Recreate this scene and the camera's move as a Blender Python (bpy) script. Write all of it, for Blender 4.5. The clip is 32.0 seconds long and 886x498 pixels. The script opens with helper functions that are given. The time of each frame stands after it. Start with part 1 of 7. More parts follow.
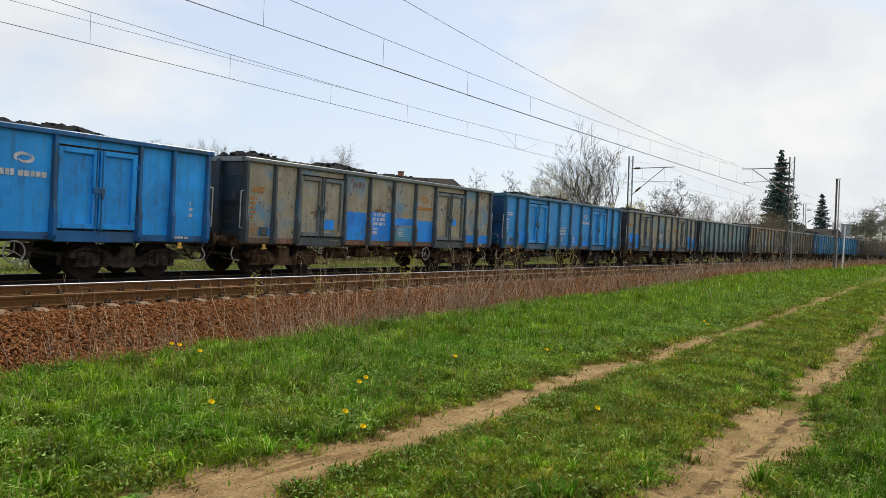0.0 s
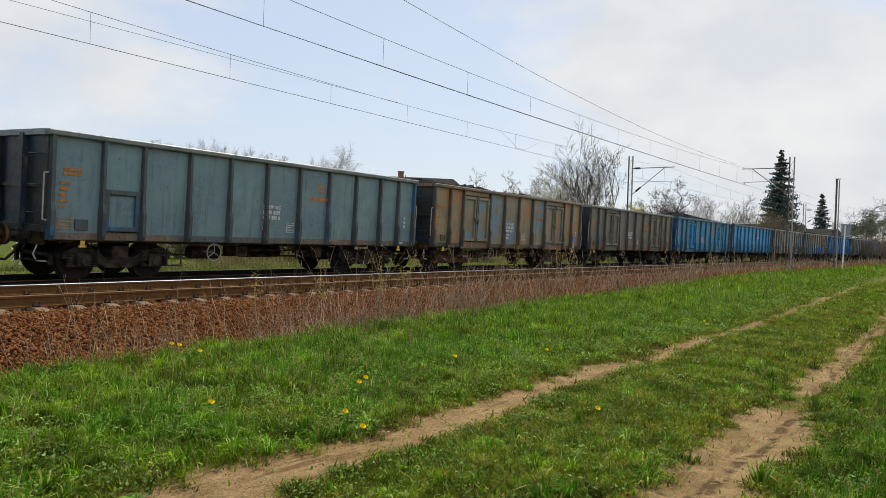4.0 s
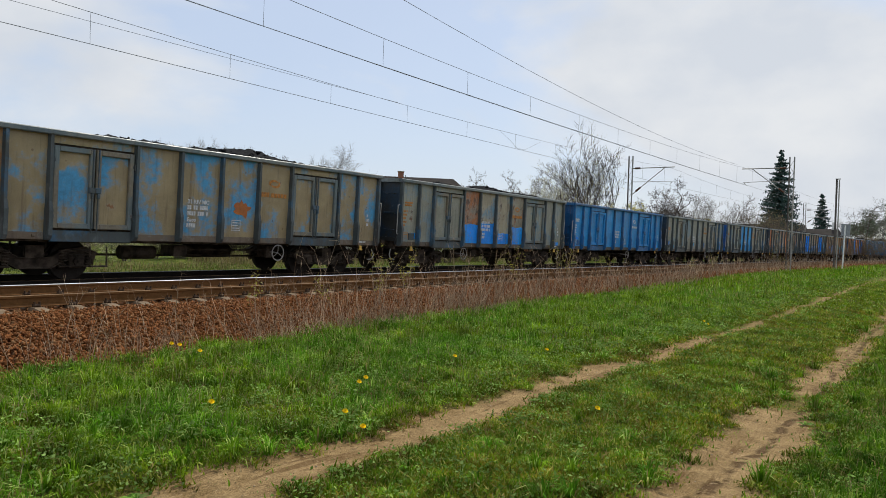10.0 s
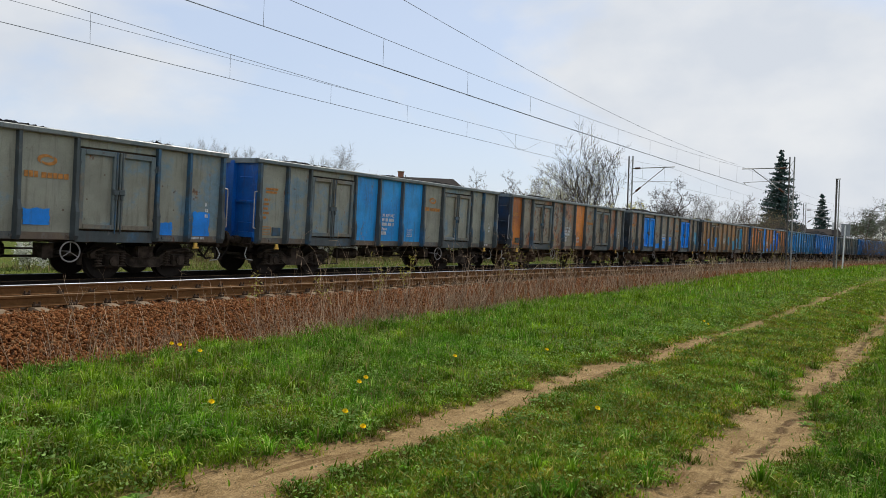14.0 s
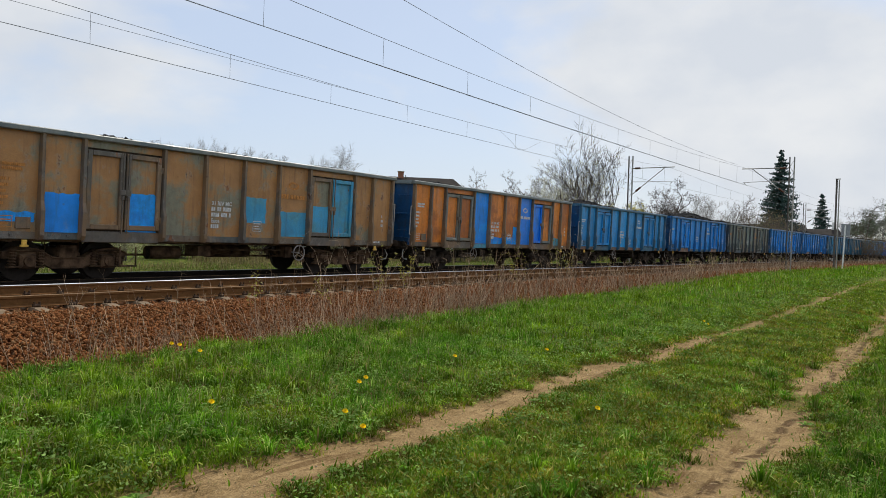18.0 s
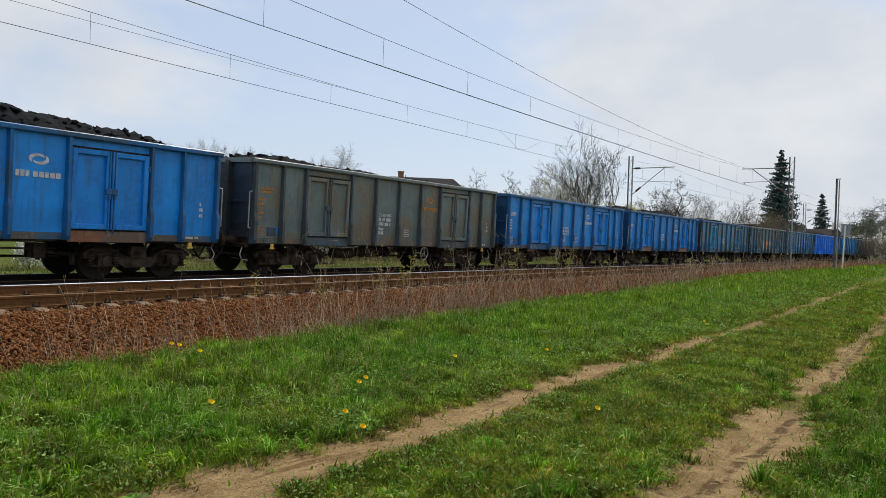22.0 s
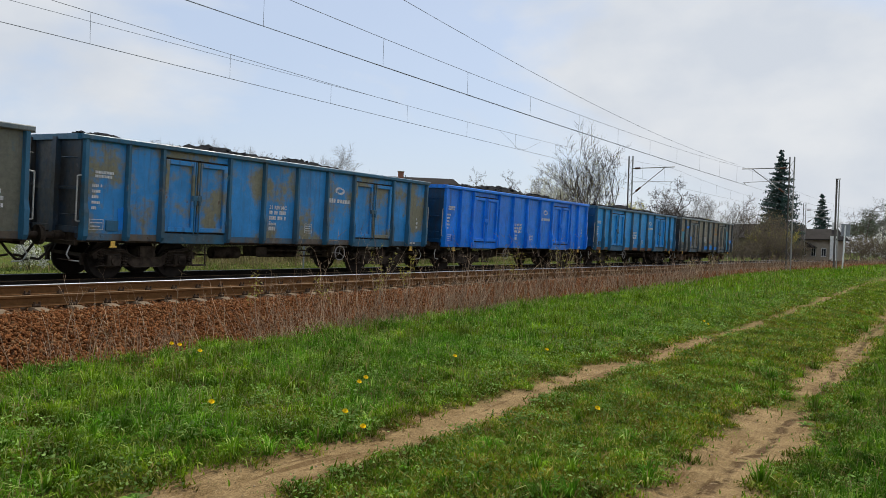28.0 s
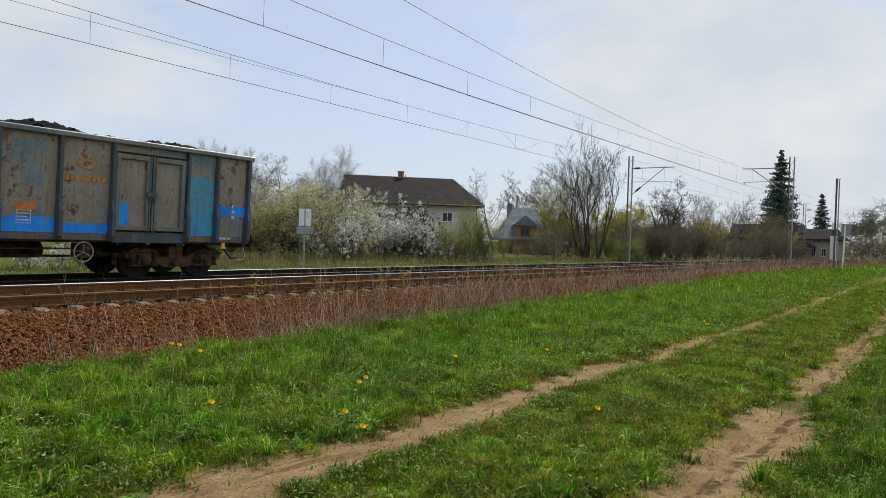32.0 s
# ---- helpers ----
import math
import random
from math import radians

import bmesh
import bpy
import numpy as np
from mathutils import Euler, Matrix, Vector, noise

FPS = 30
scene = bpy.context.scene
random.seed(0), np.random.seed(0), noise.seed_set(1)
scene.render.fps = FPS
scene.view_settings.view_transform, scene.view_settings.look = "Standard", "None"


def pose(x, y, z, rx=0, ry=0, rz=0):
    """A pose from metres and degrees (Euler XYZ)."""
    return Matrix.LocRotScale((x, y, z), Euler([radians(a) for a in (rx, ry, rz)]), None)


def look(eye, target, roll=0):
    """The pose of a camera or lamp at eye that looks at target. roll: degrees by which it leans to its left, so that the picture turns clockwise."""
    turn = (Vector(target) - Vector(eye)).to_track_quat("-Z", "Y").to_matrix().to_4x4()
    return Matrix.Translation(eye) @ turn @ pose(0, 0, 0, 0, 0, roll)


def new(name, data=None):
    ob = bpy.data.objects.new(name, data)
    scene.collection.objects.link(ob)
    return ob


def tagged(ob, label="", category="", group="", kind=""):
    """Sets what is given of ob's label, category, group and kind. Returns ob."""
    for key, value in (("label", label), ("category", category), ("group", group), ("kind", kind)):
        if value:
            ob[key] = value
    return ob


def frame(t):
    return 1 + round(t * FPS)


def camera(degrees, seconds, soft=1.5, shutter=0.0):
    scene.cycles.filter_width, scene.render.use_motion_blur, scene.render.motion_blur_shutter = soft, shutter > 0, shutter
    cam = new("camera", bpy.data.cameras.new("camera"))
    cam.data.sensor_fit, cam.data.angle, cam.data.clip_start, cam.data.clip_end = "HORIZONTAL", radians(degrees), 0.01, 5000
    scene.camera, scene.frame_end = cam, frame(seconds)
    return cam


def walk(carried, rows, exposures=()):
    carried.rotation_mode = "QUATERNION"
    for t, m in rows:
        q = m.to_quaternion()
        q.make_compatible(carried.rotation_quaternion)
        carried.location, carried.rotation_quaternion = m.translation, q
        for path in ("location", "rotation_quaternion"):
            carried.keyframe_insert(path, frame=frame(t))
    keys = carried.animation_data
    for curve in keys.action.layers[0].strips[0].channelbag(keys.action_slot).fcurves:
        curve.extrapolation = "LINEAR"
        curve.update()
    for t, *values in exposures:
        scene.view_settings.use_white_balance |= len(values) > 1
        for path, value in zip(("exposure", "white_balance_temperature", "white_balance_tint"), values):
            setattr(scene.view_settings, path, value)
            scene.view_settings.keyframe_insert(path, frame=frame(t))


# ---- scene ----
# the place: z = 0 is the top of the rails; s runs along the railway, lat is the distance from the foot of the camera across it
KAP = 0.00075328            # curvature of the line, bending towards the camera
RAD = 1 / KAP
SIDE = 15.70                # near side of the passing train
FAR_C, NEAR_C = 17.15, 12.57  # centres of the two tracks
FAR_Z = -0.10               # the far track lies a little lower
CANT = 2.0                  # degrees of superelevation
GROUND = -0.62
PITCH = 14.04               # length of a wagon over its buffers
WAGONS = 30

cam = camera(62.05, 32.0, soft=0.8)
EYE = (0.0, 0.0, 1.068)
YAW, TILT = 0.98172, -0.01308
AIM = (math.sin(YAW) * math.cos(TILT), math.cos(YAW) * math.cos(TILT), 1.068 + math.sin(TILT))
still = look(EYE, AIM, 1.872)
walk(cam, [(0.0, still), (32.0, still)], exposures=[(0.0, 0.24, 6800, 10), (1.5, 0.24, 6800, 10), (3.5, 0.16, 6750, 10), (6.0, 0.06, 6650, 10), (9.0, 0.04, 6550, 10), (11.0, 0.03, 6500, 10), (14.0, 0.06, 6500, 10), (17.0, 0.10, 6550, 10), (19.0, 0.02, 6500, 10), (22.0, 0.0, 6450, 10), (32.0, 0.0, 6450, 10)])

# hazy daylight: a bright veiled sky, a soft veiled sun ahead on the right, along the line
SUN_EL, SUN_AZ = 52.0, 82.0   # azimuth clockwise from +y
world = bpy.data.worlds.new("sky")
scene.world = world
world.use_nodes = True
wn, wl = world.node_tree.nodes, world.node_tree.links
wn.clear()
w_out, w_bg = wn.new("ShaderNodeOutputWorld"), wn.new("ShaderNodeBackground")
w_sky = wn.new("ShaderNodeTexSky")
w_sky.sky_type, w_sky.sun_disc = "NISHITA", False
w_sky.sun_elevation, w_sky.sun_rotation = radians(SUN_EL), radians(SUN_AZ)
w_sky.air_density, w_sky.dust_density = 1.1, 1.0
w_gain = wn.new("ShaderNodeMix")
w_gain.data_type, w_gain.blend_type = "RGBA", "MULTIPLY"
w_gain.inputs[0].default_value = 1.0
w_gain.inputs[7].default_value = (1.0, 1.0, 1.0, 1)
wl.new(w_sky.outputs[0], w_gain.inputs[6])
w_co, w_map = wn.new("ShaderNodeTexCoord"), wn.new("ShaderNodeMapping")
w_map.inputs["Scale"].default_value = (1.0, 1.0, 1.8)
wl.new(w_co.outputs["Generated"], w_map.inputs[0])
w_n = wn.new("ShaderNodeTexNoise")
w_n.inputs["Scale"].default_value, w_n.inputs["Detail"].default_value, w_n.inputs["Roughness"].default_value = 1.9, 8, 0.52
w_n.inputs["Distortion"].default_value = 0.35
wl.new(w_map.outputs[0], w_n.inputs["Vector"])
w_r = wn.new("ShaderNodeValToRGB")
w_r.color_ramp.elements[0].position, w_r.color_ramp.elements[1].position = 0.445, 0.56
w_r.color_ramp.elements[0].color, w_r.color_ramp.elements[1].color = (0.10, 0.10, 0.10, 1), (0.95, 0.95, 0.95, 1)
wl.new(w_n.outputs["Fac"], w_r.inputs[0])
w_haze = wn.new("ShaderNodeMix")
w_haze.data_type = "RGBA"
w_haze.inputs[0].default_value = 0.66
wl.new(w_gain.outputs[2], w_haze.inputs[6])
w_haze.inputs[7].default_value = (4.6, 5.4, 6.95, 1)
w_mix = wn.new("ShaderNodeMix")
w_mix.data_type = "RGBA"
wl.new(w_r.outputs[0], w_mix.inputs[0])
wl.new(w_haze.outputs[2], w_mix.inputs[6])
w_n2 = wn.new("ShaderNodeTexNoise")
w_n2.inputs["Scale"].default_value, w_n2.inputs["Detail"].default_value = 5.5, 6
wl.new(w_map.outputs[0], w_n2.inputs["Vector"])
w_r2 = wn.new("ShaderNodeValToRGB")
w_r2.color_ramp.elements[0].position, w_r2.color_ramp.elements[1].position = 0.38, 0.62
w_r2.color_ramp.elements[0].color, w_r2.color_ramp.elements[1].color = (5.40 / 7, 5.75 / 7, 6.25 / 7, 1), (6.42 / 7, 6.58 / 7, 6.75 / 7, 1)
wl.new(w_n2.outputs["Fac"], w_r2.inputs[0])
w_cl = wn.new("ShaderNodeMix")
w_cl.data_type, w_cl.blend_type = "RGBA", "MULTIPLY"
w_cl.inputs[0].default_value = 1.0
w_cl.inputs[7].default_value = (7, 7, 7, 1)
wl.new(w_r2.outputs[0], w_cl.inputs[6])
wl.new(w_cl.outputs[2], w_mix.inputs[7])
wl.new(w_mix.outputs[2], w_bg.inputs[0])
w_bg.inputs[1].default_value = 0.120
wl.new(w_bg.outputs[0], w_out.inputs[0])

sun_data = bpy.data.lights.new("sun", "SUN")
sun_data.energy, sun_data.angle, sun_data.color = 3.12, radians(5), (1.0, 0.93, 0.80)
sun = new("sun", sun_data)
_az, _el = radians(SUN_AZ), radians(SUN_EL)
sun.matrix_world = look((math.sin(_az) * math.cos(_el) * 100, math.cos(_az) * math.cos(_el) * 100, math.sin(_el) * 100), (0, 0, 0))


# ---- places on the bent line ----
def way(s, lat, z=0.0):
    a, r = s * KAP, RAD + lat - SIDE
    return (math.sin(a) * r, SIDE - RAD + math.cos(a) * r, z)


def way_np(s, lat):
    a, r = s * KAP, RAD + lat - SIDE
    return np.sin(a) * r, SIDE - RAD + np.cos(a) * r


def sl_of(x, y):
    dx, dy = x, y - (SIDE - RAD)
    return np.arctan2(dx, dy) * RAD, np.hypot(dx, dy) - RAD + SIDE


def on_line(s, lat, z=0.0, cant=0.0, turn=0.0):
    x, y, _ = way(s, lat)
    return pose(x, y, z, cant, 0, -math.degrees(s * KAP) + turn)


def smooth(a, b, x):
    t = np.clip((x - a) / (b - a), 0, 1)
    return t * t * (3 - 2 * t)


def ground_z(x, y):
    """Height of the ground sheet."""
    s, lat = sl_of(x, y)
    z = GROUND + 0.2 * smooth(14, 46, s) * smooth(-60, 2, lat)
    z = z + 0.22 * smooth(19.5, 24, lat)
    for c, w in ((3.72, 0.30), (1.28, 0.34)):
        z = z - 0.05 * np.exp(-((lat - c - 0.08 * np.sin(s * 0.35)) / w) ** 2)
    return z + 0.02 * np.sin(x * 1.3 + y * 0.7) + 0.015 * np.sin(x * 2.9 - y * 2.3)


# ---- mesh and material helpers ----
class Shape:
    """Collects vertices and faces of one mesh."""

    def __init__(self):
        self.v, self.f = [], []

    def add(self, verts, faces):
        n = len(self.v)
        self.v += verts
        self.f += [tuple(i + n for i in f) for f in faces]
        return self

    def box(self, x0, x1, y0, y1, z0, z1):
        return self.add([(x0, y0, z0), (x1, y0, z0), (x1, y1, z0), (x0, y1, z0), (x0, y0, z1), (x1, y0, z1), (x1, y1, z1), (x0, y1, z1)],
                        [(0, 3, 2, 1), (4, 5, 6, 7), (0, 1, 5, 4), (1, 2, 6, 5), (2, 3, 7, 6), (3, 0, 4, 7)])

    def slab(self, x0, x1, y0, y1, z0, z1, c=0.01):
        """A box with chamfered upright edges on its near (-y) face and a chamfered rim."""
        return self.add([(x0, y1, z0), (x1, y1, z0), (x1, y1, z1), (x0, y1, z1),
                         (x0, y0 + c, z0), (x1, y0 + c, z0), (x1, y0 + c, z1), (x0, y0 + c, z1),
                         (x0 + c, y0, z0 + c), (x1 - c, y0, z0 + c), (x1 - c, y0, z1 - c), (x0 + c, y0, z1 - c)],
                        [(0, 3, 2, 1), (0, 1, 5, 4), (1, 2, 6, 5), (2, 3, 7, 6), (3, 0, 4, 7),
                         (4, 5, 9, 8), (5, 6, 10, 9), (6, 7, 11, 10), (7, 4, 8, 11), (8, 9, 10, 11)])

    def tube(self, p, q, r, r2=None, n=8, caps=True):
        p, q = Vector(p), Vector(q)
        r2 = r if r2 is None else r2
        ax = (q - p).normalized()
        u = ax.orthogonal().normalized()
        w = ax.cross(u)
        vs = []
        for c, rr in ((p, r), (q, r2)):
            for i in range(n):
                a = 2 * math.pi * i / n
                vs.append(tuple(c + (u * math.cos(a) + w * math.sin(a)) * rr))
        fs = [(i, (i + 1) % n, n + (i + 1) % n, n + i) for i in range(n)]
        if caps:
            fs += [tuple(range(n - 1, -1, -1)), tuple(range(n, 2 * n))]
        return self.add(vs, fs)

    def bent(self, pts, r, n=6):
        for a, b in zip(pts, pts[1:]):
            self.tube(a, b, r, n=n)
        return self

    def ring(self, c, axis, big, r, n=20, m=6):
        c, axis = Vector(c), Vector(axis).normalized()
        u = axis.orthogonal().normalized()
        w = axis.cross(u)
        vs, fs = [], []
        for i in range(n):
            a = 2 * math.pi * i / n
            d = u * math.cos(a) + w * math.sin(a)
            for j in range(m):
                b = 2 * math.pi * j / m
                vs.append(tuple(c + d * (big + r * math.cos(b)) + axis * r * math.sin(b)))
        for i in range(n):
            for j in range(m):
                fs.append((i * m + j, ((i + 1) % n) * m + j, ((i + 1) % n) * m + (j + 1) % m, i * m + (j + 1) % m))
        return self.add(vs, fs)

    def sweep(self, profile, stations):
        """profile: closed list of (y, z); stations: poses."""
        n = len(profile)
        vs, fs = [], []
        for m in stations:
            vs += [tuple(m @ Vector((0, y, z))) for y, z in profile]
        for k in range(len(stations) - 1):
            for i in range(n):
                j = (i + 1) % n
                fs.append((k * n + i, k * n + j, (k + 1) * n + j, (k + 1) * n + i))
        fs += [tuple(range(n)), tuple(range((len(stations) - 1) * n, len(stations) * n))[::-1]]
        return self.add(vs, fs)

    def mesh(self, name, material=None, soft=False):
        me = bpy.data.meshes.new(name)
        me.from_pydata(self.v, [], self.f)
        if material:
            me.materials.append(material)
        if soft:
            me.polygons.foreach_set("use_smooth", [True] * len(me.polygons))
        me.update()
        return me


def part(name, shape, material, parent=None, label="", soft=False):
    """Links a shape (or a ready mesh, with the material on the object) as one mesh object under its thing or part."""
    if isinstance(shape, Shape):
        ob = new(name, shape.mesh(name, material, soft))
    else:
        ob = new(name, shape)
        if material:
            if not shape.materials:
                shape.materials.append(None)
            ob.material_slots[0].link = "OBJECT"
            ob.material_slots[0].material = material
    if parent:
        ob.parent = parent
    if label:
        tagged(ob, label)
    return ob


def quick_mesh(name, verts, faces_flat, size, material):
    """A large mesh from numpy arrays, all faces of one size."""
    me = bpy.data.meshes.new(name)
    me.vertices.add(len(verts))
    me.vertices.foreach_set("co", np.asarray(verts, np.float32).ravel())
    idx = np.asarray(faces_flat, np.int32).ravel()
    me.loops.add(len(idx))
    me.loops.foreach_set("vertex_index", idx)
    k = len(idx) // size
    me.polygons.add(k)
    me.polygons.foreach_set("loop_start", np.arange(k, dtype=np.int32) * size)
    me.update(calc_edges=True)
    me.materials.append(material)
    return me


def srgb(r, g, b):
    return tuple(((c / 255 + 0.055) / 1.055) ** 2.4 if c > 10 else c / 255 / 12.92 for c in (r, g, b)) + (1,)


class Mat:
    """A small writer of node materials."""

    def __init__(self, name, rough=0.8, metal=0.0):
        self.m = bpy.data.materials.new(name)
        self.m.use_nodes = True
        self.n, self.l = self.m.node_tree.nodes, self.m.node_tree.links
        self.b = self.n["Principled BSDF"]
        self.b.inputs["Roughness"].default_value, self.b.inputs["Metallic"].default_value = rough, metal
        self.b.inputs["Specular IOR Level"].default_value = 0.3 if rough < 0.7 else 0.1
        self.co = self.n.new("ShaderNodeTexCoord").outputs["Object"]

    def put(self, sock, val):
        if hasattr(val, "is_output"):
            self.l.new(val, sock)
        else:
            sock.default_value = val

    def shift(self):
        """Offsets the texture space object by object."""
        info = self.n.new("ShaderNodeObjectInfo")
        k = self.n.new("ShaderNodeVectorMath")
        k.operation = "MULTIPLY_ADD"
        self.l.new(info.outputs["Random"], k.inputs[0])
        k.inputs[1].default_value = (57, 31, 83)
        self.l.new(self.co, k.inputs[2])
        self.co = k.outputs[0]
        self.rand = info.outputs["Random"]
        return self

    def scaled(self, x, y, z):
        k = self.n.new("ShaderNodeMapping")
        k.inputs["Scale"].default_value = (x, y, z)
        self.l.new(self.co, k.inputs[0])
        return k.outputs[0]

    def noise(self, scale, detail=4, rough=0.55, vec=None):
        k = self.n.new("ShaderNodeTexNoise")
        k.inputs["Scale"].default_value, k.inputs["Detail"].default_value, k.inputs["Roughness"].default_value = scale, detail, rough
        self.l.new(vec or self.co, k.inputs["Vector"])
        return k.outputs["Fac"]

    def cells(self, scale, out="Distance", vec=None):
        k = self.n.new("ShaderNodeTexVoronoi")
        k.inputs["Scale"].default_value = scale
        self.l.new(vec or self.co, k.inputs["Vector"])
        return k.outputs[out]

    def step(self, x, a, b, lo=0.0, hi=1.0):
        k = self.n.new("ShaderNodeMapRange")
        k.interpolation_type = "SMOOTHSTEP"
        self.put(k.inputs[0], x)
        k.inputs[1].default_value, k.inputs[2].default_value, k.inputs[3].default_value, k.inputs[4].default_value = a, b, lo, hi
        return k.outputs[0]

    def math(self, op, a, b=0.0):
        k = self.n.new("ShaderNodeMath")
        k.operation = op
        self.put(k.inputs[0], a), self.put(k.inputs[1], b)
        return k.outputs[0]

    def mix(self, fac, a, b, mode="MIX"):
        k = self.n.new("ShaderNodeMix")
        k.data_type, k.blend_type = "RGBA", mode
        self.put(k.inputs[0], fac), self.put(k.inputs[6], a), self.put(k.inputs[7], b)
        return k.outputs[2]

    def vary(self, col, fac, lo, hi):
        """Multiplies a colour by a grey between lo and hi."""
        g = self.step(fac, 0.25, 0.75, lo, hi)
        return self.mix(1.0, col, g, "MULTIPLY")

    def done(self, col, bump=None, strength=0.3, dist=0.01, rough=None):
        self.put(self.b.inputs["Base Color"], col)
        if rough is not None:
            self.put(self.b.inputs["Roughness"], rough)
        if bump is not None:
            k = self.n.new("ShaderNodeBump")
            k.inputs["Strength"].default_value, k.inputs["Distance"].default_value = strength, dist
            self.l.new(bump, k.inputs["Height"])
            self.l.new(k.outputs[0], self.b.inputs["Normal"])
        return self.m

    def leafy(self, amount=0.35):
        """Thin leaves let some light through."""
        self.b.inputs["Transmission Weight"].default_value = 0.0
        self.b.inputs["Subsurface Weight"].default_value = 0.0
        tr, ad = self.n.new("ShaderNodeBsdfTranslucent"), self.n.new("ShaderNodeMixShader")
        out = self.n["Material Output"]
        src = self.b.inputs["Base Color"]
        if src.is_linked:
            self.l.new(src.links[0].from_socket, tr.inputs[0])
        else:
            tr.inputs[0].default_value = src.default_value
        ad.inputs[0].default_value = amount
        self.l.new(self.b.outputs[0], ad.inputs[1]), self.l.new(tr.outputs[0], ad.inputs[2])
        self.l.new(ad.outputs[0], out.inputs[0])
        return self.m


RUST, DARK_RUST = (0.16, 0.065, 0.026, 1), (0.055, 0.032, 0.022, 1)


def toned(c):
    """Paint colours a little deeper and fuller than their faded look."""
    r, g, b, _ = srgb(*c)
    m = (r + g + b) / 3
    return tuple(max(0.002, (m + (v - m) * 1.05) * 1.38) for v in (r, g, b)) + (1,)


def paint(name, base, second=None, amount=0.0, rust=0.2, rough=0.6):
    """Old railway paint: base colour, a second colour showing through in patches, scabs of rust with flaking rims, streaks, chips and faded spots."""
    k = Mat(name, rough).shift()
    k.b.inputs["Specular IOR Level"].default_value = 0.5
    base, second = toned(base), toned(second) if second else None
    big = k.noise(0.75, 5, 0.6)
    fine = k.noise(9, 6, 0.65)
    scab = k.noise(2.3, 10, 0.70, k.scaled(1.15, 1.15, 0.75))
    streak = k.noise(2.4, 5, 0.6, k.scaled(4.0, 4.0, 0.28))
    col = k.vary(base, k.noise(1.5, 5), 0.78, 1.16)
    if second:
        t = 0.70 - 0.40 * amount
        col = k.mix(k.step(k.math("ADD", big, k.math("MULTIPLY", k.math("ADD", fine, scab), 0.16)), t + 0.06, t + 0.20), col, k.vary(second, fine, 0.75, 1.15))
    rub = k.noise(1.1, 7, 0.75, k.scaled(1.0, 1.0, 0.55))
    col = k.mix(k.step(rub, 0.57, 0.72, 0.0, 0.28), col, (0.32, 0.36, 0.38, 1))
    col = k.mix(k.step(streak, 0.50, 0.74, 0.0, 0.42), col, k.vary(DARK_RUST, fine, 0.8, 1.5))
    t = 0.715 - 0.17 * rust
    col = k.mix(k.step(scab, t - 0.045, t - 0.005, 0.0, 0.10 + 0.22 * min(1.0, rust)), col, (0.36, 0.34, 0.30, 1))
    col = k.mix(k.step(scab, t, t + 0.055, 0.0, 0.9), col, k.mix(k.step(k.noise(5.5, 6, 0.65), 0.40, 0.62), DARK_RUST, (0.27, 0.098, 0.026, 1)))
    t = 0.72 - 0.14 * rust
    col = k.mix(k.step(fine, t, t + 0.10, 0.0, 0.7), col, k.mix(k.noise(14), RUST, DARK_RUST))
    knock = k.cells(2.3)
    col = k.mix(k.step(knock, 0.045, 0.075, 0.75 * min(1.0, 0.35 + rust), 0.0), col, k.mix(fine, DARK_RUST, RUST))
    col = k.vary(col, k.noise(60, 3), 0.86, 1.1)
    dent = k.math("ADD", k.math("MULTIPLY", k.noise(1.5, 2), 1.0), k.math("MULTIPLY", fine, 0.12))
    return k.done(col, dent, 0.55, 0.05, k.step(fine, 0.3, 0.8, rough - 0.12, rough + 0.2))


def plain(name, rgb, rough=0.8, metal=0.0, lo=0.8, hi=1.15, scale=8.0, bump=0.2, dist=0.01):
    k = Mat(name, rough, metal).shift()
    n = k.noise(scale, 5)
    col = k.vary(k.vary(rgb if len(rgb) == 4 else (*rgb, 1), n, lo, hi), k.noise(scale * 7, 3), 0.9, 1.1)
    return k.done(col, n, bump, dist)


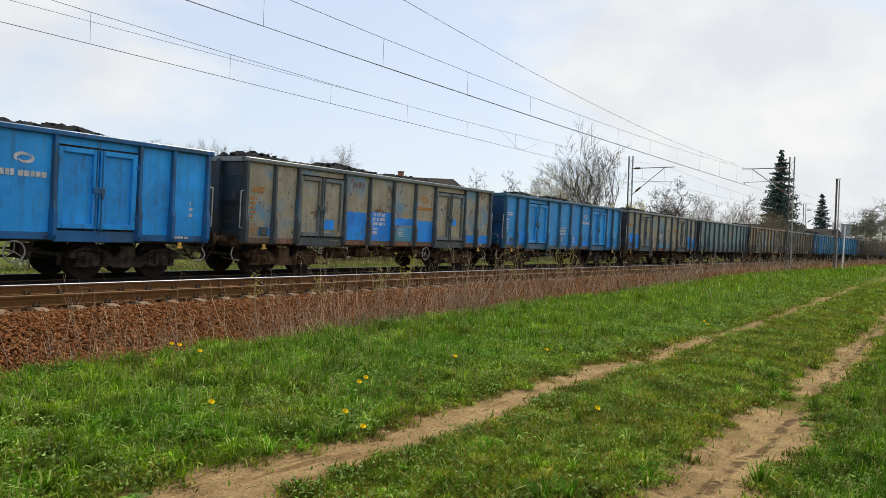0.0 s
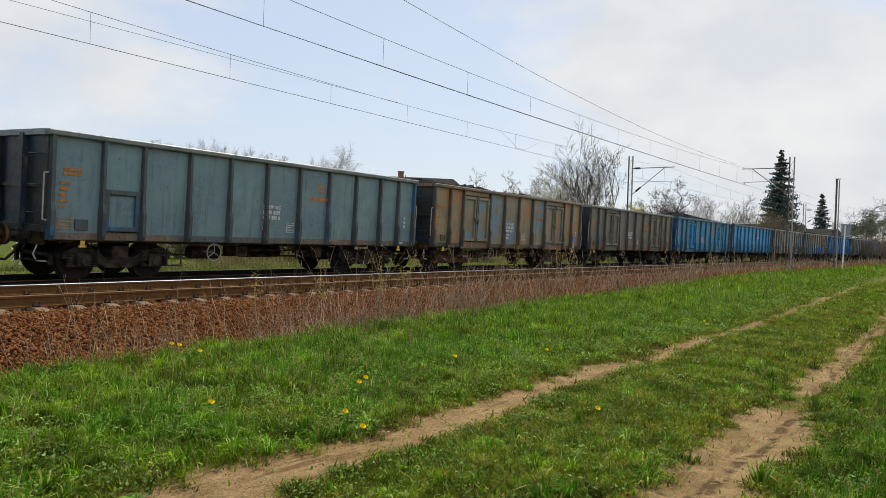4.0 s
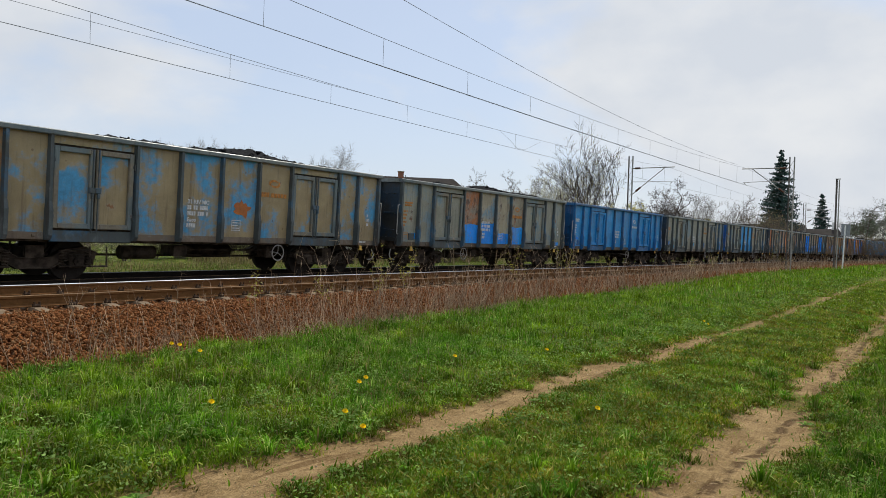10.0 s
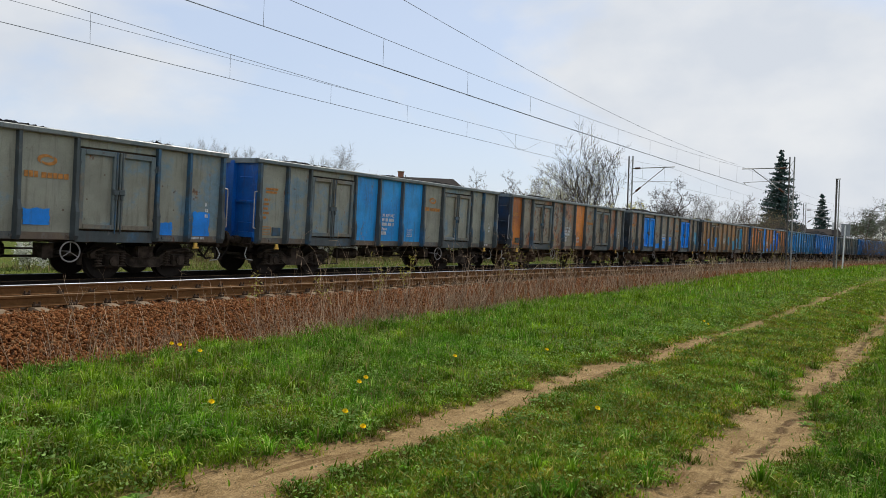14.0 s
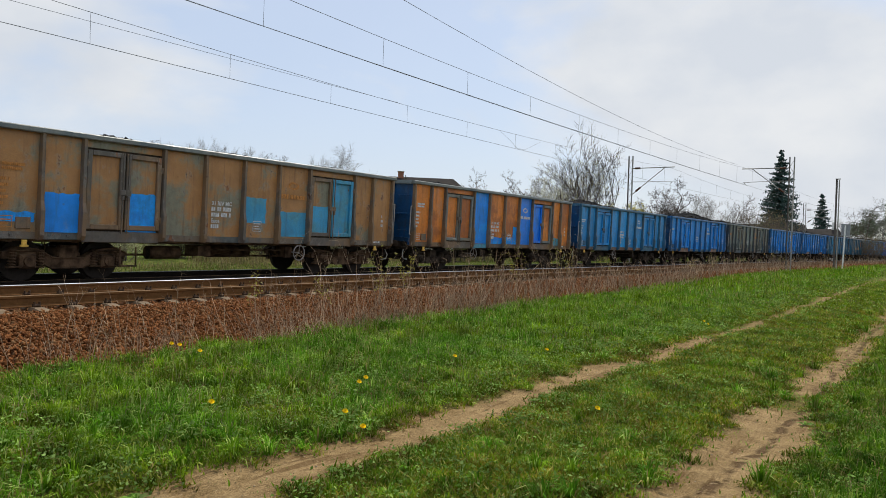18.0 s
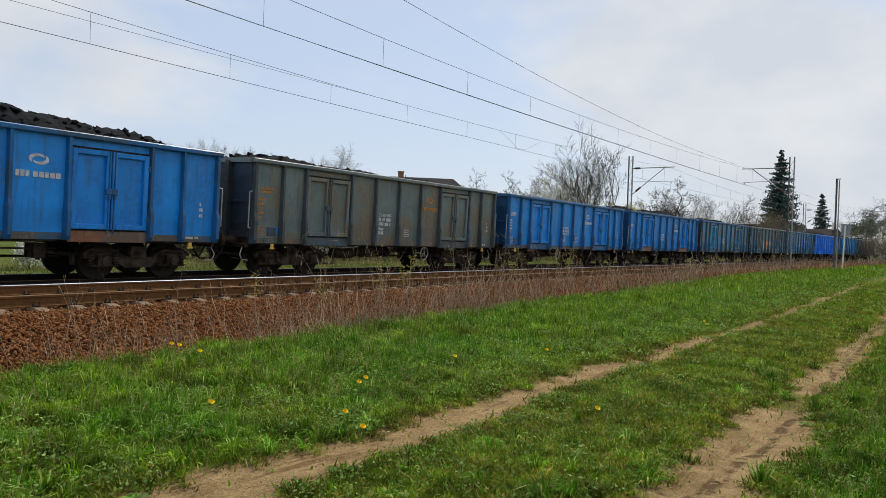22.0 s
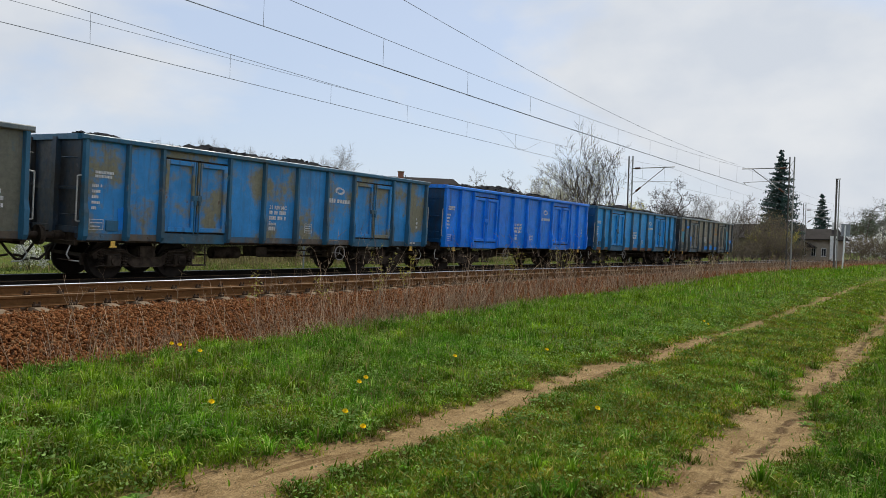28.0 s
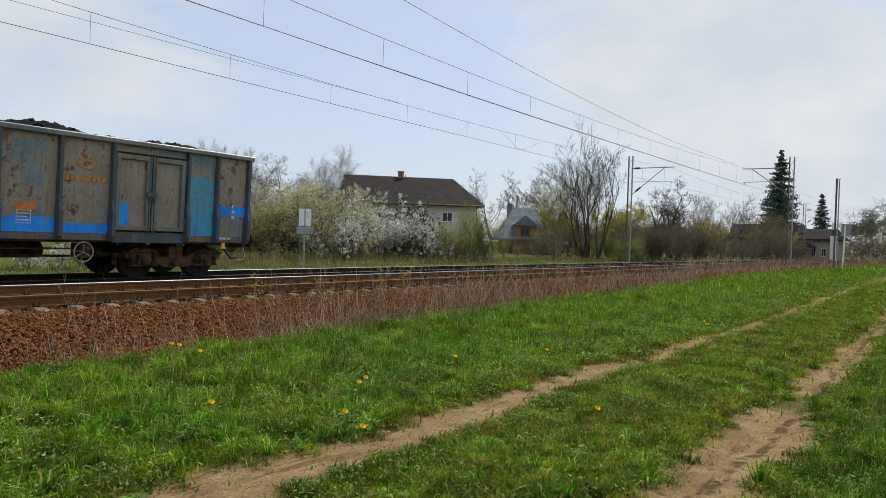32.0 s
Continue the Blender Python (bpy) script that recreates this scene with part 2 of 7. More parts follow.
# ---- materials of the place ----
def ground_material():
    k = Mat("meadow_soil", 0.95)
    sub = k.n.new("ShaderNodeVectorMath")
    sub.operation = "MULTIPLY_ADD"
    k.l.new(k.co, sub.inputs[0])
    sub.inputs[1].default_value, sub.inputs[2].default_value = (1, 1, 0), (0, RAD - SIDE, 0)
    ln = k.n.new("ShaderNodeVectorMath")
    ln.operation = "LENGTH"
    k.l.new(sub.outputs[0], ln.inputs[0])
    lat = k.math("SUBTRACT", ln.outputs["Value"], RAD - SIDE)
    wob = k.math("MULTIPLY", k.math("SUBTRACT", k.noise(0.55, 4), 0.5), 0.9)
    worn = k.noise(1.6, 5)
    mask, edge = None, None
    xs = k.n.new("ShaderNodeSeparateXYZ")
    k.l.new(k.co, xs.inputs[0])
    along = xs.outputs[0]
    for c, w in ((k.step(along, 5, 22, 3.79, 3.40), k.math("ADD", k.step(along, 8, 20, 0.29, 0.22), k.step(along, 3.3, 5.2, 0.13, 0.0))), (k.step(along, 4.5, 18, 1.34, 1.17), k.step(along, 5.6, 9.6, 0.42, 0.30))):
        d = k.math("ABSOLUTE", k.math("SUBTRACT", k.math("ADD", lat, k.math("MULTIPLY", wob, 0.35)), c))
        d = k.math("ADD", d, k.math("MULTIPLY", k.math("SUBTRACT", worn, 0.47), 0.7))
        one = k.step(k.math("SUBTRACT", d, w), -0.06, 0.12, 1.0, 0.0)
        rim = k.step(k.math("SUBTRACT", d, w), 0.0, 0.75, 1.0, 0.0)
        edge = rim if edge is None else k.math("MAXIMUM", edge, rim)
        if mask is not None:
            gap = k.step(k.math("ABSOLUTE", k.math("SUBTRACT", along, 9.25)), 0.25, 0.6, 0.15, 1.0)
            one = k.math("MULTIPLY", one, gap)
        mask = one if mask is None else k.math("MAXIMUM", mask, one)
    fine, mid = k.noise(38, 8, 0.7), k.noise(3.0, 6)
    green = k.mix(k.step(mid, 0.35, 0.65), (0.050, 0.082, 0.010, 1), (0.12, 0.145, 0.018, 1))
    green = k.mix(k.step(k.noise(0.7, 4), 0.55, 0.72, 0, 0.8), green, (0.12, 0.10, 0.028, 1))
    green = k.mix(k.step(k.noise(13, 6, 0.7), 0.56, 0.64, 0, 0.75), green, (0.10, 0.070, 0.030, 1))
    green = k.mix(k.math("MULTIPLY", edge, k.step(k.noise(5, 5), 0.42, 0.58, 0.3, 0.9)), green, k.mix(k.noise(11, 5), (0.165, 0.108, 0.036, 1), (0.15, 0.145, 0.022, 1)))
    green = k.vary(green, fine, 0.40, 1.55)
    soil = k.mix(k.step(mid, 0.3, 0.7), (0.27, 0.178, 0.078, 1), (0.43, 0.295, 0.142, 1))
    soil = k.vary(soil, fine, 0.72, 1.2)
    soil = k.mix(k.step(k.noise(9, 6, 0.7), 0.55, 0.66, 0, 0.7), soil, (0.15, 0.088, 0.036, 1))
    tread = k.noise(2.2, 6, 0.65, k.scaled(0.45, 4.2, 1.0))
    soil = k.mix(k.step(tread, 0.53, 0.64, 0, 0.75), soil, (0.155, 0.088, 0.036, 1))
    # a crooked groove left by a tyre in the nearer rut
    off = k.math("ABSOLUTE", k.math("SUBTRACT", k.math("ADD", lat, k.math("MULTIPLY", k.math("SUBTRACT", k.noise(1.3, 5), 0.5), 0.35)), k.step(along, 4.5, 9.0, 1.30, 1.16)))
    groove = k.math("MULTIPLY", k.step(off, 0.015, 0.075, 1.0, 0.0), k.step(k.noise(4.5, 5), 0.40, 0.55))
    soil = k.mix(k.math("MULTIPLY", groove, 0.85), soil, (0.115, 0.066, 0.030, 1))
    soil = k.mix(k.step(k.noise(26, 5, 0.7), 0.58, 0.68, 0, 0.7), soil, (0.50, 0.37, 0.21, 1))
    mask = k.math("MULTIPLY", mask, k.step(along, 11, 22, 1.0, 0.58))
    return k.done(k.mix(mask, green, soil), k.math("ADD", k.math("ADD", k.math("MULTIPLY", mid, 2.0), k.math("ADD", k.math("MULTIPLY", tread, -2.0), k.math("MULTIPLY", groove, -2.0))), fine), 0.9, 0.04)


def stone_material(name, c1, c2, c3):
    k = Mat(name, 0.9)
    isl = k.n.new("ShaderNodeNewGeometry").outputs["Random Per Island"]
    col = k.mix(k.step(isl, 0.0, 0.55), c1, c2)
    col = k.mix(k.step(isl, 0.75, 0.98), col, c3)
    return k.done(k.vary(col, k.noise(40, 5), 0.7, 1.25), k.noise(55, 4), 0.5, 0.01)


def leaf_material(name, c1, c2, rough=0.6, amount=0.3):
    k = Mat(name, rough)
    isl = k.n.new("ShaderNodeNewGeometry").outputs["Random Per Island"]
    col = k.mix(isl, c1, c2)
    k.done(k.vary(k.vary(col, k.noise(1.4, 4), 0.52, 1.4), k.noise(5, 3), 0.58, 1.45))
    return k.leafy(amount)


def grass_material(name, c1, c2, cool, pale, rough=0.72, amount=0.35):
    """Grass blades: each its own green, in patches of cooler green, with some pale and some straw-coloured ones."""
    k = Mat(name, rough)
    isl = k.n.new("ShaderNodeNewGeometry").outputs["Random Per Island"]
    col = k.mix(isl, c1, c2)
    col = k.mix(k.step(k.noise(0.9, 4), 0.42, 0.62, 0.0, 0.8), col, k.mix(isl, tuple(0.6 * c for c in cool[:3]) + (1,), cool))
    mod = k.math("FRACT", k.math("MULTIPLY", isl, 37.0))
    col = k.mix(k.step(mod, 0.80, 0.92, 0.0, 0.85), col, pale)
    col = k.mix(k.step(k.math("ADD", k.math("FRACT", k.math("MULTIPLY", isl, 91.0)), k.math("MULTIPLY", k.noise(0.6, 3), 0.5)), 1.14, 1.26, 0.0, 0.9), col, (0.30, 0.22, 0.09, 1))
    k.done(k.vary(k.vary(col, k.noise(1.9, 4), 0.48, 1.5), k.noise(6, 3), 0.55, 1.5))
    k.b.inputs["Specular IOR Level"].default_value = 0.04
    return k.leafy(amount)


M_GROUND = ground_material()
M_BALLAST_BED = plain("ballast_fill", (0.105, 0.044, 0.017), 0.95, lo=0.5, hi=1.4, scale=22, bump=0.9, dist=0.05)
M_STONE = stone_material("rusty_ballast_stone", (0.092, 0.035, 0.012, 1), (0.215, 0.083, 0.028, 1), (0.255, 0.140, 0.065, 1))
M_RAIL = plain("rusty_rail_steel", (0.165, 0.080, 0.030), 0.8, 0.2, scale=14)
M_SHINE = plain("worn_rail_top", (0.22, 0.23, 0.25), 0.48, 1.0, lo=0.9, hi=1.05, scale=20, bump=0.05)
M_DULL = plain("dull_worn_rail_top", (0.21, 0.13, 0.07), 0.7, 0.3, lo=0.8, hi=1.1, scale=20)
M_CONCRETE = plain("weathered_concrete", (0.46, 0.40, 0.32), 0.9, lo=0.7, hi=1.1, scale=6, bump=0.4)
M_SLEEPER = plain("stained_concrete_sleeper", (0.22, 0.160, 0.105), 0.9, lo=0.7, hi=1.1, scale=6, bump=0.4)
# rail steel again, with the train's shade put into the colour
M_DARKRAIL = plain("shade_darkened_rail_steel", (0.030, 0.024, 0.020), 0.8, 0.2, scale=14)
M_CLIP = plain("rusty_clip", (0.07, 0.045, 0.03), 0.8, 0.3)
M_MAST = plain("grey_painted_mast_steel", (0.30, 0.30, 0.28), 0.6, 0.2, scale=5)
M_MASTD = plain("dark_mast_steel", (0.12, 0.11, 0.10), 0.7, 0.2, scale=4)
M_WIRE = plain("dull_copper_wire", (0.26, 0.27, 0.28), 0.5, 0.4)
M_INSUL = plain("brown_insulator_glaze", (0.10, 0.05, 0.03), 0.25)
M_GRASS = grass_material("grass_blade", (0.055, 0.130, 0.005, 1), (0.225, 0.355, 0.016, 1), (0.085, 0.255, 0.014, 1), (0.38, 0.49, 0.13, 1))
M_GRASS_DEEP = grass_material("deep_green_grass_blade", (0.035, 0.092, 0.004, 1), (0.14, 0.225, 0.009, 1), (0.055, 0.165, 0.008, 1), (0.25, 0.35, 0.06, 1))
M_COVER = grass_material("low_cover_leaf", (0.060, 0.110, 0.005, 1), (0.18, 0.245, 0.012, 1), (0.115, 0.215, 0.014, 1), (0.36, 0.38, 0.085, 1))
M_MOSS = grass_material("olive_moss_leaf", (0.150, 0.122, 0.010, 1), (0.33, 0.265, 0.040, 1), (0.16, 0.19, 0.015, 1), (0.40, 0.36, 0.12, 1))
M_GRASS_DRY = leaf_material("dry_grass_blade", (0.30, 0.23, 0.12, 1), (0.20, 0.19, 0.07, 1), 0.8, 0.2)
M_STALK = leaf_material("dry_weed_stalk", (0.52, 0.40, 0.28, 1), (0.28, 0.185, 0.125, 1), 0.85, 0.1)
M_WEED = leaf_material("weed_leaf", (0.080, 0.185, 0.012, 1), (0.29, 0.42, 0.12, 1), 0.75, 0.3)
M_BUDS = leaf_material("young_yellow_green_leaf", (0.40, 0.34, 0.06, 1), (0.28, 0.29, 0.06, 1), 0.6, 0.35)
M_DANDELION = leaf_material("dandelion_petal", (0.95, 0.74, 0.015, 1), (0.93, 0.64, 0.01, 1), 0.7, 0.2)

# ---- the ground: one sheet to the horizon ----
def axis_lines(bands):
    out = []
    for a, b, step in bands:
        out += list(np.arange(a, b, step))
    return np.array(out + [bands[-1][1]])


gx = axis_lines([(-3600, -600, 500), (-600, -60, 30), (-60, -4, 4), (-4, 34, 0.22), (34, 90, 1.0), (90, 240, 5), (240, 600, 30), (600, 4200, 600)])
gy = axis_lines([(-3600, -600, 500), (-600, -60, 30), (-60, -6, 3), (-6, 12, 0.16), (12, 40, 1.0), (40, 160, 6), (160, 600, 40), (600, 4200, 600)])
gX, gY = np.meshgrid(gx, gy)
gZ = ground_z(gX, gY)
gs, gl = sl_of(gX, gY)
gZ = np.where((gl > 11.4) & (gl < 18.6) & (np.abs(gs) < 420), -0.95, gZ)   # under the railway bed
nx, ny = len(gx), len(gy)
cell = (np.arange(ny - 1)[:, None] * nx + np.arange(nx - 1)[None, :]).ravel()
quads = np.stack([cell, cell + 1, cell + 1 + nx, cell + nx], 1)
ground = new("ground", quick_mesh("ground", np.stack([gX, gY, gZ], -1).reshape(-1, 3), quads, 4, M_GROUND))
tagged(ground, "green spring meadow with two bare sandy wheel ruts", "meadow", kind="structure")
ground.data.polygons.foreach_set("use_smooth", [True] * len(ground.data.polygons))

# ---- railway bed ----
def stations(a, b, step, lat, cant=0.0, z=0.0):
    n = max(1, int(math.ceil((b - a) / step)))
    return [on_line(a + (b - a) * i / n, lat, z, cant) for i in range(n + 1)]


S0, S1 = -440.0, 440.0
bed = Shape().sweep([(-3.75, -0.75), (-1.75, -0.30), (-1.3, -0.262), (1.3, -0.20), (2.3, -0.24), (3.3, -0.335), (5.9, -0.265), (6.4, -0.3), (8.2, -0.75), (2.3, -0.98)],
                    stations(S0, S1, 6, NEAR_C))
tagged(part("ballast_bed", bed, M_BALLAST_BED), "raised railway bed of rusty brown ballast", "ballast", kind="structure")


# darker ballast strip, with the shade under the train put into its colour
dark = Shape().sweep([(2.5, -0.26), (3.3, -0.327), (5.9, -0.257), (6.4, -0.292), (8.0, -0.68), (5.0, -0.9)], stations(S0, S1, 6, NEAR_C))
tagged(part("track_bed", dark, plain("shade_darkened_ballast", (0.022, 0.018, 0.015), 0.95, lo=0.5, hi=1.5, scale=22, bump=0.9, dist=0.05)), "dark ballast under the occupied track, train shade in its colour", "ballast", kind="structure")


def scatter_stones(rng, boxes):
    """Loose stones: (s0, s1, lat0, lat1, number, size) with the height of the bed."""
    base = np.array([(1, 0, 0), (-1, 0, 0), (0, 1, 0), (0, -1, 0), (0, 0, 1), (0, 0, -1)], float)
    tri = np.array([(0, 2, 4), (2, 1, 4), (1, 3, 4), (3, 0, 4), (2, 0, 5), (1, 2, 5), (3, 1, 5), (0, 3, 5)])
    V, F, off = [], [], 0
    for s0, s1, l0, l1, n, size in boxes:
        s, lat = rng.uniform(s0, s1, n), rng.uniform(l0, l1, n)
        z = np.interp(lat - NEAR_C, [-4.3, -3.75, -1.75, -1.3, 1.3, 2.3, 3.3, 5.9, 6.4], [-0.66, -0.66, -0.30, -0.262, -0.20, -0.24, -0.335, -0.265, -0.3])
        x, y = way_np(s, lat)
        z = np.maximum(z, ground_z(x, y)) + rng.uniform(-0.01, 0.03, n)
        v = base[None] * (size * rng.uniform(0.5, 1.3, (n, 6, 1))) * rng.uniform(0.42, 1.35, (n, 1, 3))
        q = rng.normal(size=(n, 4))
        q /= np.linalg.norm(q, axis=1)[:, None]
        a, b, c, d = q.T
        rot = np.stack([1 - 2 * (c * c + d * d), 2 * (b * c - a * d), 2 * (b * d + a * c), 2 * (b * c + a * d), 1 - 2 * (b * b + d * d), 2 * (c * d - a * b),
                        2 * (b * d - a * c), 2 * (c * d + a * b), 1 - 2 * (b * b + c * c)], 1).reshape(n, 3, 3)
        v = np.einsum("nij,nkj->nki", rot, v) + np.stack([x, y, z], 1)[:, None, :]
        V.append(v.reshape(-1, 3))
        F.append((tri[None] + (np.arange(n) * 6)[:, None, None] + off).reshape(-1, 3))
        off += n * 6
    return np.concatenate(V), np.concatenate(F)


rng = np.random.default_rng(5)
sv, sf = scatter_stones(rng, [(1, 24, 8.5, 11.35, 46000, 0.033), (2, 15, 8.1, 8.6, 6000, 0.030), (24, 60, 8.6, 11.35, 16000, 0.05), (60, 130, 9.4, 11.4, 6000, 0.08),
                              (2, 40, 11.4, 13.7, 7000, 0.034), (2, 60, 13.8, 15.0, 4000, 0.036)])
tagged(new("ballast_stones", quick_mesh("ballast_stones", sv, sf, 3, M_STONE)), "loose rusty red-brown crushed ballast stones", "ballast", kind="stuff")

# ---- the two tracks ----
RAIL = [(-0.075, -0.172), (0.075, -0.172), (0.075, -0.160), (0.012, -0.140), (0.010, -0.045), (0.035, -0.034), (0.036, -0.006), (0.028, 0.0),
        (-0.028, 0.0), (-0.036, -0.006), (-0.035, -0.034), (-0.010, -0.045), (-0.012, -0.140), (-0.075, -0.160)]
sleeper_mesh = Shape().add([(-.13, -1.28, -.40), (.13, -1.28, -.40), (.13, 1.28, -.40), (-.13, 1.28, -.40),
                            (-.10, -1.25, -.215), (.10, -1.25, -.215), (.10, 1.25, -.215), (-.10, 1.25, -.215),
                            (-.085, -0.95, -.176), (.085, -0.95, -.176), (.085, 0.95, -.176), (-.085, 0.95, -.176)],
                           [(0, 1, 5, 4), (1, 2, 6, 5), (2, 3, 7, 6), (3, 0, 4, 7), (4, 5, 9, 8), (5, 6, 10, 9), (6, 7, 11, 10), (7, 4, 8, 11), (8, 9, 10, 11)]).mesh("sleeper", M_SLEEPER)
clip_mesh = Shape().slab(-0.06, 0.06, -0.13, -0.075, -0.175, -0.125, 0.02).tube((-0.04, -0.11, -0.13), (-0.04, -0.11, -0.09), 0.016, n=6).tube((0.04, -0.11, -0.13), (0.04, -0.11, -0.09), 0.016, n=6).mesh("clip", M_CLIP)
for lat, tz, word in ((NEAR_C, 0.0, "empty"), (FAR_C, FAR_Z, "occupied")):
    track = tagged(new("railway_track"), word + " railway track of rusty rails on concrete sleepers", "track", kind="structure")
    for side in (-1, 1):
        st = stations(S0, S1, 5, lat, CANT, tz)
        rail = part("rail", Shape().sweep([(y + side * 0.7535, z) for y, z in RAIL], st), M_RAIL if lat == NEAR_C else M_DARKRAIL, track, "rusty steel rail" if lat == NEAR_C else "steel rail coloured dark for the shade under the train")
        g = -side   # the gauge face, polished by the flanges
        top = [(0.034 * -g, 0.0), (0.0265 * -g, 0.004), (0.0285 * g, 0.004), (0.0365 * g, -0.003), (0.0375 * g, -0.009), (0.030 * g, -0.008), (0.026 * g, -0.002)]
        part("running_surface", Shape().sweep([(y + side * 0.7535, z) for y, z in top], st), M_SHINE if side > 0 else M_DULL, rail, "polished bare steel rail head")
    i = 0
    rest = Shape()
    for i in range(-80, 480):
        s = i * 0.6 + 0.1
        m = on_line(s, lat, tz, CANT)
        if -10 < i < 140:
            ob = part("sleeper", sleeper_mesh, None, track)
            ob.matrix_basis = m
            if lat == NEAR_C and 3 < i < 70:
                for side in (-1, 1):
                    c = part("rail_clip", clip_mesh, None, ob)
                    c.location = (0, side * 0.7535, 0)
        else:
            rest.add([tuple(m @ Vector(v.co)) for v in sleeper_mesh.vertices], [tuple(f.vertices) for f in sleeper_mesh.polygons])
    tagged(part("sleeper_row", rest, M_SLEEPER, track, "distant concrete sleepers"), kind="stuff")


# ---- overhead line ----
def lattice_mast(s, lat, toward, top=7.55, base=-0.55, arm_z=6.80, reach=2.95, contact=5.6):
    """Two steel legs with lacing, and a bracket arm across the track (toward = +1: away from the camera)."""
    mast = tagged(new("overhead_line_mast"), "grey steel lattice mast holding the overhead wires", "mast", group="overhead line masts")
    mast.matrix_basis = on_line(s, lat, 0)
    for k in (-0.15, 0.15):
        part("leg", Shape().box(-0.05, 0.05, k - 0.035, k + 0.035, base, top), M_MASTD if k > 0 else M_MAST, mast)
    z, sg = base + 0.3, 1
    while z < top - 0.5:
        part("lacing_bar", Shape().tube((0.0, -0.13 * sg, z), (0.0, 0.13 * sg, z + 0.42), 0.016, n=4), M_MAST, mast)
        z, sg = z + 0.42, -sg
    part("foundation", Shape().slab(-0.35, 0.35, -0.35, 0.35, base - 0.6, base + 0.12, 0.05), M_CONCRETE, mast, "concrete foot")
    t = toward
    arm = part("bracket_arm", Shape().tube((0, 0.15 * t, arm_z), (0, t * (reach + 0.35), arm_z + 0.02), 0.035).tube((0, 0.15 * t, arm_z - 1.95), (0, t * (reach - 0.35), arm_z), 0.03), M_MAST, mast)
    part("insulator", Shape().tube((0, t * 0.35, arm_z), (0, t * 0.75, arm_z), 0.075, n=10), M_INSUL, arm, "brown ceramic insulator")
    part("insulator", Shape().tube((0, t * 0.45, arm_z - 1.7), (0, t * 0.8, arm_z - 1.42), 0.075, n=10), M_INSUL, arm, "brown ceramic insulator")
    part("registration_arm", Shape().tube((0, t * 1.9, contact + 0.28), (0, t * (reach + 0.25), contact + 0.25), 0.02, n=6).tube((0, t * (reach + 0.2), contact + 0.25), (0, t * reach, contact), 0.014, n=6)
         .tube((0, t * 0.15, contact + 0.3), (0, t * 1.9, contact + 0.28), 0.02, n=6), M_MAST, mast)
    return mast


lattice_mast(56.0, 9.62, 1)
lattice_mast(53.2, 20.15, -1, top=7.72, base=-0.35, contact=5.5)
lattice_mast(113.0, 20.15, -1, top=7.72, base=-0.35, contact=5.5)
lattice_mast(117.0, 9.62, 1, base=-0.5)
lattice_mast(-3.5, 9.62, 1)
lattice_mast(-6.5, 20.15, -1, top=7.72, base=-0.35, contact=5.5)
pole = tagged(new("overhead_line_mast"), "bare grey steel mast beside the line", "mast", group="overhead line masts")
pole.matrix_basis = on_line(73.8, 9.6, 0)
part("leg", Shape().box(-0.10, 0.10, -0.18, -0.05, -0.6, 7.5), M_MASTD, pole)
part("leg", Shape().box(-0.08, 0.08, -0.36, -0.28, -0.6, 7.45), M_MAST, pole)
part("cap", Shape().slab(-.15, .15, -.4, -.02, 7.5, 7.56, 0.01), M_MAST, pole)


def wire(name, lat, zs, a, b, step, r, parent, n=4):
    pts = []
    k = max(2, int((b - a) / step))
    for i in range(k + 1):
        s = a + (b - a) * i / k
        pts.append(way(s, lat, zs(s)))
    part(name, Shape().bent(pts, r, n), M_WIRE, parent)


def span_z(s, low, high, first, span):
    m = ((s - first) % span) / span * 2 - 1
    return low + (high - low) * m * m


for lat, contact, low, high, first, span, d0 in ((FAR_C, 5.50, 6.13, 6.80, -6.5, 59.7, 9.99), (NEAR_C, 5.65, 6.33, 6.85, -3.5, 59.7, 11.33)):
    line = tagged(new("overhead_line"), "overhead contact and carrier wires with droppers", "wires", kind="structure")
    wire("contact_wire", lat, lambda s: contact, -120, 180, 6, 0.0092, line)
    if lat == NEAR_C:
        wire("contact_wire", lat + 0.06, lambda s: contact + 0.004 + 0.03 * max(0, (18 - s) / 10), -20, 56, 4, 0.007, line)
    wire("carrier_wire", lat, lambda s: span_z(s, low, high, first, span), -120, 180, 2.5, 0.0075, line)
    for k in range(-6, 30):
        s = d0 + 4.2 * k
        ax, bx = way(s, lat, contact), way(s, lat, span_z(s, low, high, first, span))
        part("dropper", Shape().tube(ax, bx, 0.005, n=4), M_WIRE, line)
    if lat == FAR_C:
        wire("auxiliary_wire", lat, lambda s: 6.03 + 0.009 * (s - 9), -6, 22, 4, 0.006, line)
        part("stitch_wire", Shape().bent([way(29.6, lat, 6.13), way(30.6, lat, 5.78), way(31.2, lat, 5.53), way(31.9, lat, 5.55), way(33.6, lat, 6.15)], 0.006, 4), M_WIRE, line)
    else:
        wire("feeder_wire", lat, lambda s: 6.75 + 0.93 * ((44 - s) / 28) ** 2, 6, 53.5, 2.5, 0.0075, line)


# ---- the goods train ----
BODY0, BODY1 = 0.56, 13.48          # body ends within the length over buffers
RIBS_DOOR = [0.0, 1.10, 2.0, 4.0, 5.21, 6.46, 7.71, 8.92, 10.92, 11.82, 12.92]
RIBS_PLAIN = [0.0, 1.22, 2.22, 3.5, 4.76, 6.03, 7.28, 8.52, 9.75, 10.98, 11.95, 12.92]
SILL, FOLD, TOP = 0.94, 1.13, 3.27
HX = PITCH / 2                       # the thing's origin lies mid-length at rail level
NEAR = -1.45


def wx(x):
    """From a distance along the body's side to the wagon's own x."""
    return BODY0 + x - HX


MESH = {}


